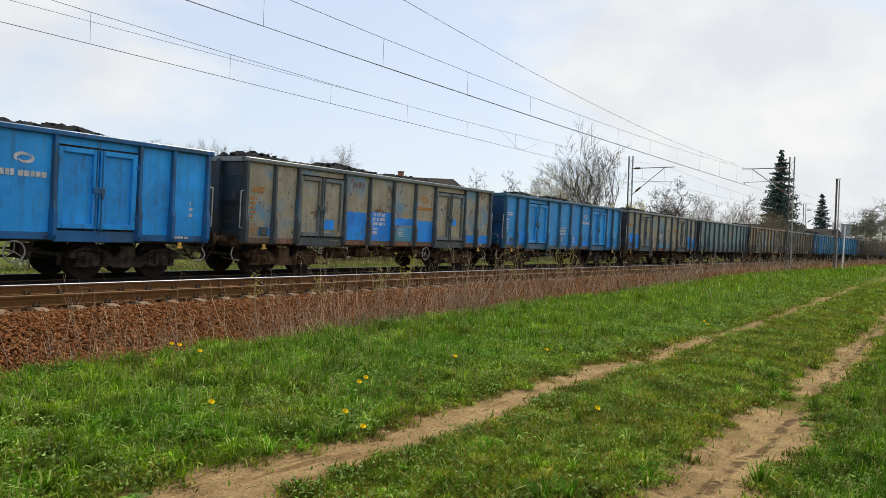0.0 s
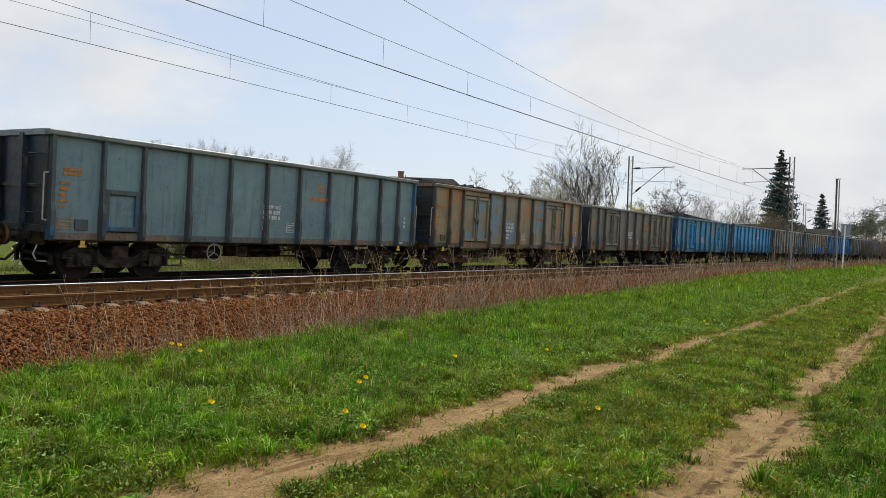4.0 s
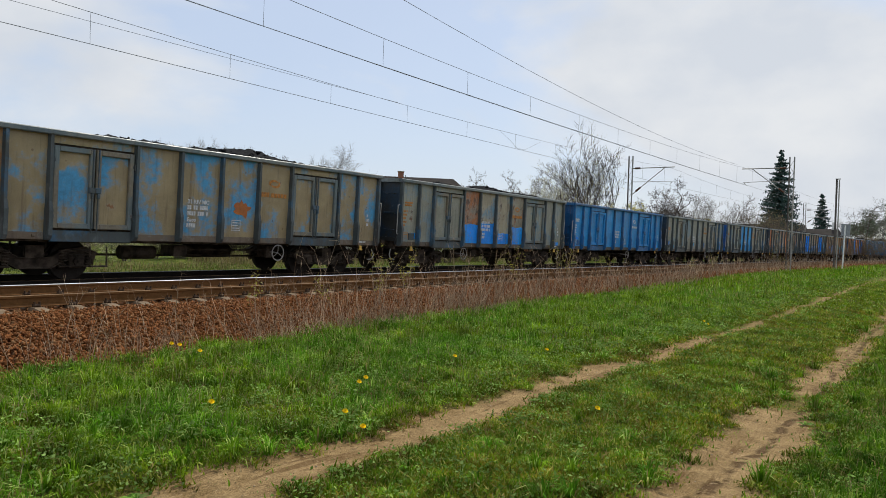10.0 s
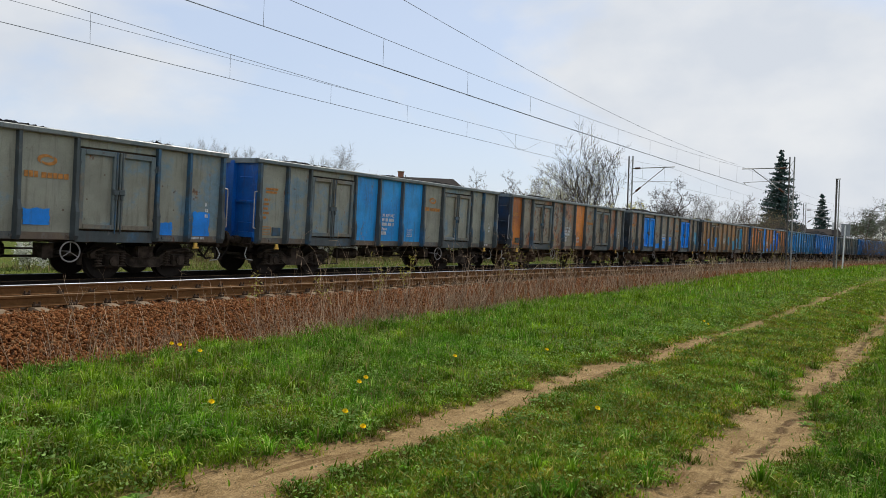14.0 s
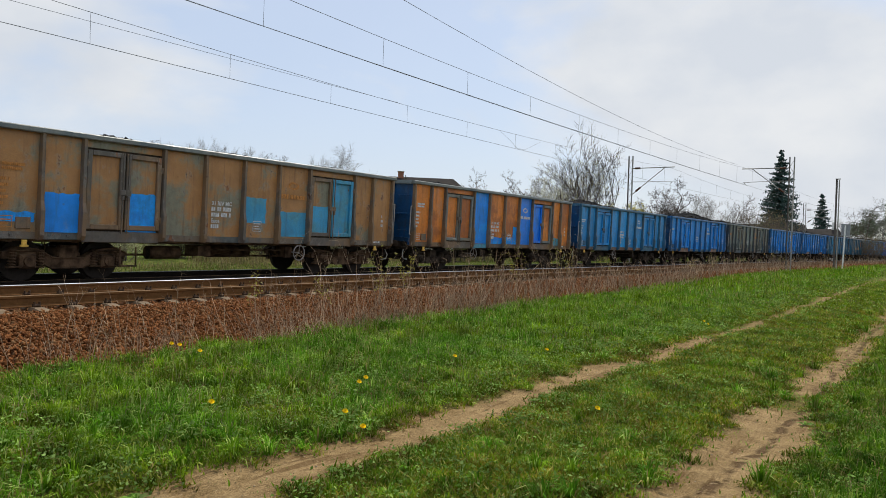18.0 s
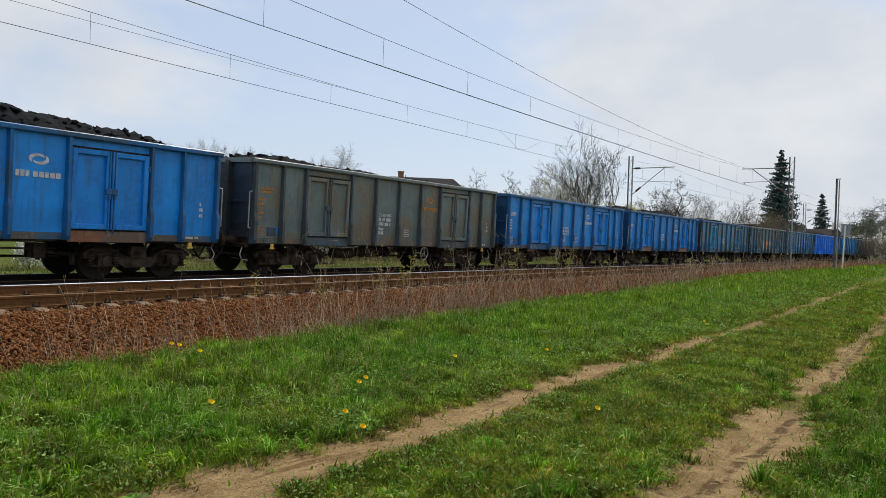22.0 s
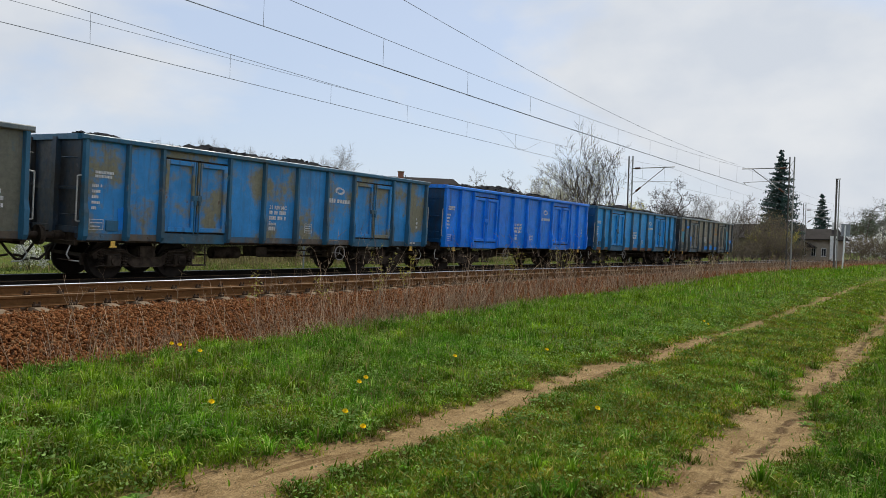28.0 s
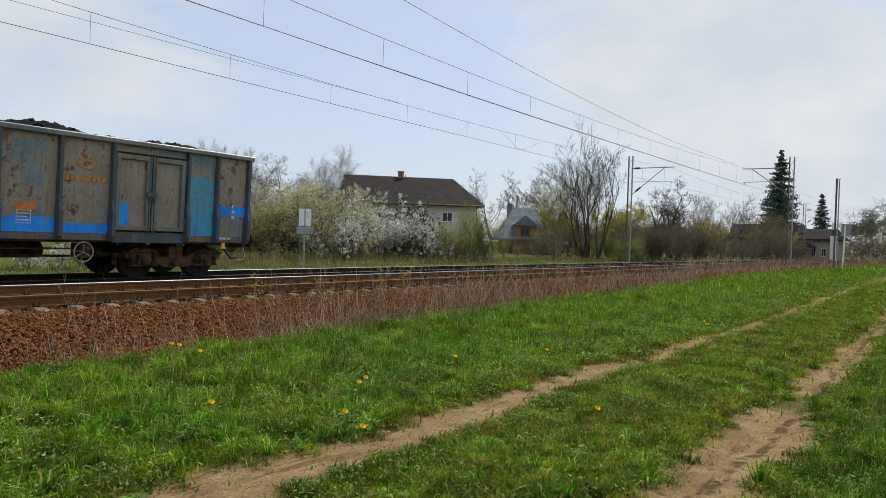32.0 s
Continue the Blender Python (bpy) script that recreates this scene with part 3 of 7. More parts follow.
def kept(key, build):
    if key not in MESH:
        MESH[key] = build().mesh(key.split(":")[0])
        MESH[key].materials.append(None)
    return MESH[key]


def post_shape(x, w=0.12, deep=0.175, z0=SILL, z1=TOP - 0.1):
    """A pressed side post: a slim hat section above, stepping out into a deeper and broader foot from a third of its height down."""
    y = NEAR + 0.003
    rows = [(z0, 1.0, 0.60), (z0 + 0.10, 1.05, 0.95), (z0 + 0.62, 1.05, 1.0), (z0 + 0.82, 0.86, 0.70), (z1, 0.80, 0.62)]
    vs, fs = [], []
    for z, a, d in rows:
        h, t = w / 2 * a, w / 2 * a * 0.66
        vs += [(x - h, y, z), (x - t, y - deep * d, z), (x + t, y - deep * d, z), (x + h, y, z)]
    for j in range(len(rows) - 1):
        fs += [(4 * j + i, 4 * j + i + 1, 4 * j + i + 5, 4 * j + i + 4) for i in range(3)]
    n = 4 * len(rows) - 4
    return Shape().add(vs, fs + [(3, 2, 1, 0), (n, n + 1, n + 2, n + 3)])


def panel_shape(x0, x1, z0, z1, bulge=0.012):
    """A sheet panel, slightly bulged outwards between its posts."""
    n, m = 4, 4
    vs, fs = [], []
    for j in range(m + 1):
        for i in range(n + 1):
            u, v = i / n, j / m
            b = bulge * math.sin(math.pi * u) * math.sin(math.pi * v)
            vs.append((x0 + (x1 - x0) * u, NEAR + 0.003 - b, z0 + (z1 - z0) * v))
    for j in range(m):
        for i in range(n):
            a = j * (n + 1) + i
            fs.append((a, a + 1, a + n + 2, a + n + 1))
    k = Shape().add(vs, fs)
    return k.box(x0, x1, NEAR + 0.006, NEAR + 0.05, z0, z1)


def door_sheet_shape(x0, x1, z0, z1):
    """The recessed sheet of a door leaf, bowed a little inwards by the load's knocks."""
    f = 0.11
    k = panel_shape(x0 + f, x1 - f, z0 + f, z1 - f, 0.01)
    k.v = [(x, y + 0.012, z) for x, y, z in k.v]
    return k


def door_frame_shape(x0, x1, z0, z1):
    """The rim of a door leaf, standing proud of its sheet."""
    k = Shape()
    f, y = 0.115, NEAR - 0.066
    k.slab(x0, x0 + f, y, NEAR + 0.03, z0, z1, 0.014).slab(x1 - f, x1, y, NEAR + 0.03, z0, z1, 0.014)
    return k.slab(x0 + f, x1 - f, y, NEAR + 0.03, z0, z0 + f, 0.014).slab(x0 + f, x1 - f, y, NEAR + 0.03, z1 - f, z1, 0.014)


def hinge_shape(x, z):
    return Shape().tube((x, NEAR - 0.07, z - 0.07), (x, NEAR - 0.07, z + 0.07), 0.024, n=8).slab(x - 0.05, x + 0.05, NEAR - 0.075, NEAR - 0.03, z - 0.035, z + 0.035, 0.01)


def sill_shape():
    """The folded bottom flange of the side, with lashing lugs."""
    k = Shape().slab(wx(0), wx(12.92), NEAR + 0.006, NEAR + 0.05, SILL, FOLD, 0.012)
    for i in range(11):
        x = wx(0.55 + i * 1.18)
        k.slab(x - 0.035, x + 0.035, NEAR - 0.016, NEAR + 0.01, SILL + 0.055, SILL + 0.115, 0.01)
    return k


def latch_shape(x, z):
    k = Shape().tube((x, NEAR - 0.075, z - 0.95), (x, NEAR - 0.075, z + 0.9), 0.016, n=6)
    return k.slab(x - 0.07, x + 0.07, NEAR - 0.10, NEAR - 0.03, z - 0.07, z + 0.06, 0.015).slab(x - 0.03, x + 0.03, NEAR - 0.12, NEAR - 0.05, z - 0.18, z - 0.07, 0.01)


def wheelset_shape():
    k = Shape().tube((0, -0.95, 0), (0, 0.95, 0), 0.08, n=10)
    for side in (-1, 1):
        y = side * 0.75
        k.tube((0, y - 0.06 * side, 0), (0, y - 0.09 * side, 0), 0.49, n=28)
        k.tube((0, y - 0.06 * side, 0), (0, y + 0.07 * side, 0), 0.46, 0.455, n=28)
        k.tube((0, y + 0.07 * side, 0), (0, y + 0.10 * side, 0), 0.15, n=12)
        for a in range(4):
            c, s = math.cos(a * math.pi / 2), math.sin(a * math.pi / 2)
            k.tube((0.3 * c, y + 0.06 * side, 0.3 * s), (0.3 * c, y + 0.085 * side, 0.3 * s), 0.045, n=6)
    return k


def bogie_shape():
    """Side frames that sag between their axles, a bolster, brake beams and shoes."""
    k = Shape()
    edge = ((-1.40, 0.62), (-1.12, 0.75), (-0.66, 0.70), (-0.34, 0.52), (0.34, 0.52), (0.66, 0.70), (1.12, 0.75), (1.40, 0.62),
            (1.36, 0.50), (0.98, 0.54), (0.62, 0.46), (0.36, 0.31), (-0.36, 0.31), (-0.62, 0.46), (-0.98, 0.54), (-1.36, 0.50))
    n = len(edge)
    for side in (-1, 1):
        y0, y1 = side * 1.02 - 0.05, side * 1.02 + 0.05
        k.add([(x, y, z) for y in (y0, y1) for x, z in edge], [tuple(range(n)), tuple(range(2 * n - 1, n - 1, -1))] + [(i, i + n, (i + 1) % n + n, (i + 1) % n) for i in range(n)])
        for a, b in zip(edge[:7], edge[1:8]):      # top flange
            k.add([(a[0], y0 - 0.05, a[1]), (b[0], y0 - 0.05, b[1]), (b[0], y1 + 0.05, b[1]), (a[0], y1 + 0.05, a[1]),
                   (a[0], y0 - 0.05, a[1] + 0.022), (b[0], y0 - 0.05, b[1] + 0.022), (b[0], y1 + 0.05, b[1] + 0.022), (a[0], y1 + 0.05, a[1] + 0.022)],
                  [(0, 3, 2, 1), (4, 5, 6, 7), (0, 1, 5, 4), (1, 2, 6, 5), (2, 3, 7, 6), (3, 0, 4, 7)])
        for a, b in zip(edge[8:14], edge[9:15]):   # bottom flange
            k.add([(a[0], y0 - 0.05, a[1]), (b[0], y0 - 0.05, b[1]), (b[0], y1 + 0.05, b[1]), (a[0], y1 + 0.05, a[1]),
                   (a[0], y0 - 0.05, a[1] - 0.02), (b[0], y0 - 0.05, b[1] - 0.02), (b[0], y1 + 0.05, b[1] - 0.02), (a[0], y1 + 0.05, a[1] - 0.02)],
                  [(0, 1, 2, 3), (4, 7, 6, 5), (0, 4, 5, 1), (1, 5, 6, 2), (2, 6, 7, 3), (3, 7, 4, 0)])
        k.box(-0.20, 0.20, y0 - 0.02, y1 + 0.02, 0.54, 0.80)
        for x in (-0.38, 0.38):
            k.slab(x - 0.05, x + 0.05, side * 0.76 - 0.05, side * 0.76 + 0.05, 0.34, 0.62, 0.01)
            k.tube((x, side * 0.80, 0.86), (x, side * 0.78, 0.45), 0.02, n=5)
        for x in (-1.46, 1.46):
            k.slab(x - 0.04, x + 0.04, side * 0.76 - 0.05, side * 0.76 + 0.05, 0.34, 0.62, 0.01)
    return k.box(-0.22, 0.22, -1.05, 1.05, 0.56, 0.74).box(-0.45, -0.39, -0.7, 0.7, 0.38, 0.46).box(0.39, 0.45, -0.7, 0.7, 0.38, 0.46).box(-1.42, -1.36, -1.0, 1.0, 0.52, 0.60).box(1.36, 1.42, -1.0, 1.0, 0.52, 0.60)


def axle_box_shape():
    k = Shape()
    k.slab(-0.17, 0.17, -1.20, -0.90, -0.16, 0.14, 0.04).tube((0, -1.25, 0), (0, -1.18, 0), 0.115, n=14).tube((0, -1.262, 0), (0, -1.245, 0), 0.05, n=8)
    k.slab(-0.38, 0.38, -1.15, -0.98, -0.145, -0.105, 0.012).slab(-0.36, 0.36, -1.14, -0.98, 0.20, 0.235, 0.012)
    for a in range(4):
        c, s = 0.085 * math.cos(a * math.pi / 2 + 0.8), 0.085 * math.sin(a * math.pi / 2 + 0.8)
        k.tube((c, -1.262, s), (c, -1.245, s), 0.016, n=5)
    for x in (-0.29, 0.29):
        k.tube((x, -1.07, -0.10), (x, -1.07, 0.20), 0.045, n=8)
        for j in range(5):
            k.ring((x, -1.07, -0.075 + 0.062 * j), (0.06, 0, 1), 0.075, 0.018, 12, 5)
    return k


def underframe_shape():
    k = Shape().box(-6.45, 6.45, -1.36, -1.26, 0.90, 1.17).box(-6.45, 6.45, 1.26, 1.36, 0.90, 1.17).box(-6.45, 6.45, -0.22, 0.22, 0.82, 1.17)
    for x in (-5.9, -4.5, -2.9, -1.3, 0, 1.3, 2.9, 4.5, 5.9):
        k.box(x - 0.07, x + 0.07, -1.36, 1.36, 0.88, 1.15)
    return k.box(-6.46, 6.46, -1.40, 1.40, 1.17, 1.23)


def brake_gear_shape():
    k = Shape().tube((-2.2, -0.55, 0.62), (-1.3, -0.55, 0.62), 0.17, n=12).tube((0.4, 0.5, 0.6), (1.9, 0.5, 0.6), 0.19, n=12)
    k.tube((-3.4, -0.3, 0.55), (3.4, -0.3, 0.50), 0.03, n=6).tube((-0.9, -0.9, 0.72), (2.6, -0.9, 0.72), 0.022, n=6)
    return k.box(-1.0, -0.6, -1.0, -0.45, 0.55, 0.82).box(2.0, 2.25, -1.1, -0.7, 0.52, 0.84)


def buffer_shape(side):
    e = HX
    return (Shape().tube((side * (e - 0.62), 0, 1.02), (side * (e - 0.30), 0, 1.02), 0.105, n=12).tube((side * (e - 0.32), 0, 1.02), (side * (e - 0.05), 0, 1.02), 0.075, n=12)
            .tube((side * (e - 0.05), 0, 1.02), (side * e, 0, 1.02), 0.22, 0.23, n=16).box(min(side * (e - 0.66), side * (e - 0.62)), max(side * (e - 0.66), side * (e - 0.62)), -0.17, 0.17, 0.85, 1.19))


def coupling_shape(side):
    e = HX
    return Shape().tube((side * (e - 0.6), 0, 1.0), (side * (e - 0.2), 0, 0.95), 0.04, n=6).bent([(side * (e - 0.25), 0, 0.95), (side * (e - 0.1), 0, 0.8), (side * (e + 0.0), 0, 0.93)], 0.03).bent(
        [(side * (e - 0.6), 0.35, 0.9), (side * (e - 0.3), 0.34, 0.45), (side * (e - 0.05), 0.3, 0.5)], 0.03)


def hook_plate_shape(x):
    return Shape().slab(x - 0.05, x + 0.05, -1.50, -1.46, 0.82, 0.93, 0.012).slab(x - 0.08, x + 0.08, -1.51, -1.46, 0.78, 0.825, 0.01)


def letters(words, x, z, h):
    """Stencilled capitals and small letters as flat raised shapes."""
    cu = bpy.data.curves.new("letters", "FONT")
    cu.body, cu.size, cu.extrude, cu.resolution_u, cu.offset = words, h * 1.38, 0.0025, 2, 0.004
    ob = bpy.data.objects.new("letters", cu)
    scene.collection.objects.link(ob)
    me = bpy.data.meshes.new_from_object(ob.evaluated_get(bpy.context.evaluated_depsgraph_get()))
    k = Shape().add([(x + v.co.x, NEAR - 0.0215 - v.co.z, z - h + v.co.y) for v in me.vertices], [tuple(f.vertices) for f in me.polygons])
    bpy.data.objects.remove(ob)
    bpy.data.curves.remove(cu)
    bpy.data.meshes.remove(me)
    return k


def marking_shape(x, z, rows, h=0.085, gap=0.05):
    """Stencilled lines: words that can be read are lettered, the others are plain bars, glyph by glyph."""
    k = Shape()
    for i, words in enumerate(rows):
        if isinstance(words, str):
            one = letters(words, x, z - i * (h + gap), h)
            k.add(one.v, one.f)
            continue
        u = x
        for n in words:
            for _ in range(n):
                k.box(u, u + h * 0.5, NEAR - 0.024, NEAR - 0.019, z - i * (h + gap) - h, z - i * (h + gap))
                u += h * 0.62
            u += h * 0.55
    return k


def frame_mark_shape(x, z, w, h, lines):
    """A small table: an outline with bars in it."""
    k = Shape()
    y0, y1, t = NEAR - 0.024, NEAR - 0.019, 0.014
    k.box(x, x + w, y0, y1, z - t, z).box(x, x + w, y0, y1, z - h, z - h + t).box(x, x + t, y0, y1, z - h + t, z - t).box(x + w - t, x + w, y0, y1, z - h + t, z - t)
    for i in range(lines):
        v = z - h * (i + 1) / (lines + 1)
        k.box(x + 0.03, x + w - 0.03 - 0.05 * (i % 2), y0, y1, v - 0.012, v + 0.012)
    return k


def emblem_shape(x, z):
    """Two crescents round a gap, over a row of plain blocks."""
    k = Shape()
    n = 14
    for turn in (0.35, math.pi + 0.35):
        vs = []
        for i in range(n + 1):
            a = turn + math.pi * 1.15 * i / n
            w = 0.034 * math.sin(math.pi * i / n) + 0.003
            c = 0.085 + 0.045 * i / n
            for r in (c - w, c + w):
                vs.append((x + r * 1.45 * math.cos(a), NEAR - 0.022, z + r * 0.85 * math.sin(a)))
        k.add(vs, [(2 * i, 2 * i + 1, 2 * i + 3, 2 * i + 2) for i in range(n)])
    u = x - 0.46
    for i, w in enumerate((0.075, 0.08, 0.075, 0.0, 0.105, 0.10, 0.085, 0.10, 0.10)):
        if w:
            top = z - 0.25 if i < 3 else z - 0.265
            k.box(u, u + w, NEAR - 0.024, NEAR - 0.019, z - 0.38, top)
        u += (w or 0.03) + 0.022
    return k


def patch_shape(x0, x1, z0, z1, ragged, seed):
    """A thin coat of other paint: a rolled rectangle with uneven edges, or a ragged stain."""
    rng = np.random.default_rng(seed * 1000 + int(abs(x0) * 100) + int(z0 * 10))
    y0, y1 = NEAR - 0.018, NEAR - 0.012
    pts = []
    if ragged:
        cx_, cz_, a_, b_ = (x0 + x1) / 2, (z0 + z1) / 2, (x1 - x0) / 2, (z1 - z0) / 2
        for i in range(22):
            t = 2 * math.pi * i / 22
            r = rng.uniform(0.55, 1.12)
            pts.append((cx_ + a_ * r * math.cos(t), cz_ + b_ * r * math.sin(t)))
    else:
        k = 8
        j = lambda: rng.uniform(-0.02, 0.02)
        pts += [(x0 + (x1 - x0) * i / k, z0) for i in range(k)] + [(x1 + j(), z0 + (z1 - z0) * i / k) for i in range(k)]
        pts += [(x1 - (x1 - x0) * i / k, z1 + j() * 1.3) for i in range(k)] + [(x0 + j(), z1 - (z1 - z0) * i / k) for i in range(k)]
    n = len(pts)
    vs = [(x, y0, z) for x, z in pts] + [(x, y1, z) for x, z in pts]
    return Shape().add(vs, [tuple(range(n))] + [(i, i + n, (i + 1) % n + n, (i + 1) % n) for i in range(n)])


P = {}


def shade(key, base, second=None, amount=0.0, rust=0.2, rough=0.46):
    if key not in P:
        P[key] = paint(key, base, second, amount, rust, rough)
    return P[key]


VIVID = shade("vivid_blue_paint", (14, 118, 212), (14, 106, 198), 0.3, 0.0, 0.42)
FRESH = shade("fresh_blue_paint", (22, 126, 212), (32, 136, 212), 0.3, 0.05, 0.5)
TEAL = shade("faded_teal_paint", (58, 140, 180), (70, 130, 150), 0.4, 0.2)
ORANGE = shade("orange_primer", (196, 120, 52), (150, 88, 44), 0.45, 0.35)
M_WHITE = plain("white_stencil_paint", (0.72, 0.74, 0.74), 0.6, lo=0.6, hi=1.05, scale=14)
M_AMBER = plain("orange_stencil_paint", (0.62, 0.27, 0.07), 0.6, lo=0.6, hi=1.05, scale=14)
M_YELLOW = plain("yellow_hook_paint", (0.80, 0.50, 0.10), 0.6)
M_GEAR = plain("grimy_gear_and_gap_shade", (0.042, 0.032, 0.024), 0.7, 0.1, lo=0.3, hi=2.2, scale=4)
M_GEAR2 = plain("rusty_brown_running_gear", (0.080, 0.050, 0.030), 0.7, 0.1, lo=0.3, hi=2.1, scale=4)
M_WHEEL = plain("dark_wheel_steel", (0.042, 0.035, 0.030), 0.7, 0.3)
M_COAL = plain("black_coal", (0.010, 0.011, 0.013), 0.95, lo=0.5, hi=1.6, scale=5, bump=0.6, dist=0.06)
M_HANDWHEEL = plain("grimy_handwheel_paint", (0.30, 0.28, 0.26), 0.6)
M_RAILING = plain("pale_grab_rail", (0.40, 0.40, 0.37), 0.6)


def coal_heap(rng, profile):
    """A lumpy load between the walls: profile gives heap heights over the rim along the length."""
    nx_, ny_ = 90, 20
    xs, ys = np.linspace(-6.35, 6.35, nx_ + 1), np.linspace(-1.36, 1.36, ny_ + 1)
    X, Y = np.meshgrid(xs, ys, indexing="ij")
    h = np.interp(X, np.linspace(-6.35, 6.35, len(profile)), profile)
    ph = rng.uniform(0, 6, 6)
    h = h + 0.06 * np.sin(X * 1.7 + ph[0]) + 0.04 * np.sin(X * 3.9 + Y * 2 + ph[1])
    Z = TOP + (h + 0.22) * np.clip(1 - (Y / 1.5) ** 2, 0, 1) - 0.26 - 0.35 * np.clip((np.abs(X) - 5.6) / 0.75, 0, 1) ** 2 + rng.uniform(-0.05, 0.075, X.shape)
    v = np.stack([X + rng.uniform(-.03, .03, X.shape) * (np.abs(X) < 6.2), Y + rng.uniform(-.03, .03, X.shape) * (np.abs(Y) < 1.3), Z], -1).reshape(-1, 3)
    c = (np.arange(nx_)[:, None] * (ny_ + 1) + np.arange(ny_)[None]).ravel()
    q = np.stack([c, c + ny_ + 1, c + ny_ + 2, c + 1], 1)
    # loose lumps on top
    n = 420
    px, py = rng.uniform(-6.1, 6.1, n), rng.uniform(-1.3, 1.2, n)
    hz = np.interp(px, np.linspace(-6.35, 6.35, len(profile)), profile) + 0.06 * np.sin(px * 1.7 + ph[0]) + 0.04 * np.sin(px * 3.9 + py * 2 + ph[1])
    pz = TOP + (hz + 0.22) * np.clip(1 - (py / 1.5) ** 2, 0, 1) - 0.25 - 0.35 * np.clip((np.abs(px) - 5.6) / 0.75, 0, 1) ** 2
    octa = np.array([(1, 0, 0), (-1, 0, 0), (0, 1, 0), (0, -1, 0), (0, 0, 1), (0, 0, -1)], float)
    spin = np.linalg.qr(rng.normal(size=(n, 3, 3)))[0]
    lump = (octa[None] * rng.uniform(0.05, 0.12, (n, 1, 1)) * rng.uniform(0.6, 1.3, (n, 6, 1))) @ spin * (1, 1, 0.7) + np.stack([px, py, pz], 1)[:, None]
    tri = np.array([(0, 2, 4), (2, 1, 4), (1, 3, 4), (3, 0, 4), (2, 0, 5), (1, 2, 5), (3, 1, 5), (0, 3, 5)])
    q3 = np.concatenate([q[:, [0, 1, 2]], q[:, [0, 2, 3]], (tri[None] + (np.arange(n) * 6)[:, None, None]).reshape(-1, 3) + len(v)])
    return quick_mesh("coal_heap", np.concatenate([v, lump.reshape(-1, 3)]), q3, 3, M_COAL)


def wagon(n, spec):
    """One four-axle open coal wagon; x runs along the train, the side towards the camera is at -y."""
    kind, main, frame_m = spec["kind"], spec["main"], spec["frame"]
    ribs = RIBS_DOOR if kind == "door" else RIBS_PLAIN
    wag = tagged(new("freight_wagon"), spec["label"], "wagon", group="coal wagons of the train")
    panels, doors = spec.get("panels", {}), spec.get("doors", {})
    gear = M_GEAR2 if spec.get("brown") else M_GEAR
    part("underframe", kept("underframe", underframe_shape), gear, wag)
    part("brake_gear", kept("brake_gear", brake_gear_shape), gear, wag)
    part("sill", kept("sill", sill_shape), spec.get("sill", frame_m), wag)
    for i, (a, b) in enumerate(zip(ribs, ribs[1:])):
        m = panels.get(i, main)
        if kind == "door" and i in (2, 7):
            mid, g = (a + b) / 2, 0.07
            part("door_header", kept("door_header:%d" % i, lambda: panel_shape(wx(a), wx(b), 3.0, TOP - 0.08, 0.0)), m, wag)
            for j, (u, v) in enumerate(((a + g, mid - 0.018), (mid + 0.018, b - g))):
                own = doors.get((i, j))
                leaf = part("door", kept("door:%d%d" % (i, j), lambda: door_sheet_shape(wx(u), wx(v), FOLD + 0.06, 2.95)), own or m, wag)
                part("door_frame", kept("door_frame:%d%d" % (i, j), lambda: door_frame_shape(wx(u), wx(v), FOLD + 0.06, 2.95)), own or spec.get("door_frame", m), leaf)
                part("latch", kept("latch:%d%d" % (i, j), lambda: latch_shape(wx(v - 0.05 if j == 0 else u + 0.05), 2.05)), spec.get("latch", frame_m), leaf)
                for z in (1.45, 2.65):
                    part("hinge", kept("hinge:%d%d%d" % (i, j, z * 10), lambda: hinge_shape(wx(u - 0.01 if j == 0 else v + 0.01), z)), spec.get("latch", frame_m), leaf)
            part("door_sill", kept("door_sill:%d" % i, lambda: Shape().slab(wx(a + 0.05), wx(b - 0.05), NEAR - 0.03, NEAR + 0.02, SILL - 0.04, FOLD + 0.02, 0.01)), spec.get("door_sill", frame_m), wag)
            # dark backing: the shade in the door gaps is put into its colour
            part("wall_backing", kept("wall_backing:%d" % i, lambda: Shape().box(wx(a), wx(b), NEAR + 0.032, NEAR + 0.06, FOLD, 3.02)), M_GEAR, wag)
        elif kind == "plain" and i == 1:
            part("side_panel", kept("side_panel:p%d" % i, lambda: panel_shape(wx(a), wx(b), 2.1, TOP - 0.08)), m, wag)
            hatch = part("hatch_door", kept("hatch_door", lambda: door_sheet_shape(wx(a) + 0.06, wx(b) - 0.06, FOLD + 0.02, 2.1)), m, wag)
            part("door_frame", kept("door_frame:hatch", lambda: door_frame_shape(wx(a) + 0.06, wx(b) - 0.06, FOLD + 0.02, 2.1)), frame_m, hatch)
            # the hatch's gap shade, likewise coloured onto the backing
            part("wall_backing", kept("wall_backing:p", lambda: Shape().box(wx(a), wx(b), NEAR + 0.032, NEAR + 0.06, FOLD, 2.11)), M_GEAR, wag)
        else:
            part("side_panel", kept("side_panel:%s%d" % (kind, i), lambda: panel_shape(wx(a), wx(b), FOLD - 0.03, TOP - 0.08)), m, wag)
    for i, r in enumerate(ribs):
        w = 0.15 if i in (0, len(ribs) - 1) else 0.125
        x = wx(r) + (0.075 if i == 0 else -0.075 if i == len(ribs) - 1 else 0)
        part("post", kept("post:%s%d" % (kind, i), lambda: post_shape(x, w)), spec.get("posts", {}).get(i, frame_m), wag)
    part("top_rail", kept("top_rail", lambda: Shape().slab(wx(-0.05), wx(12.97), NEAR - 0.13, NEAR + 0.06, TOP - 0.11, TOP + 0.01, 0.02)), spec.get("rim", frame_m), wag)
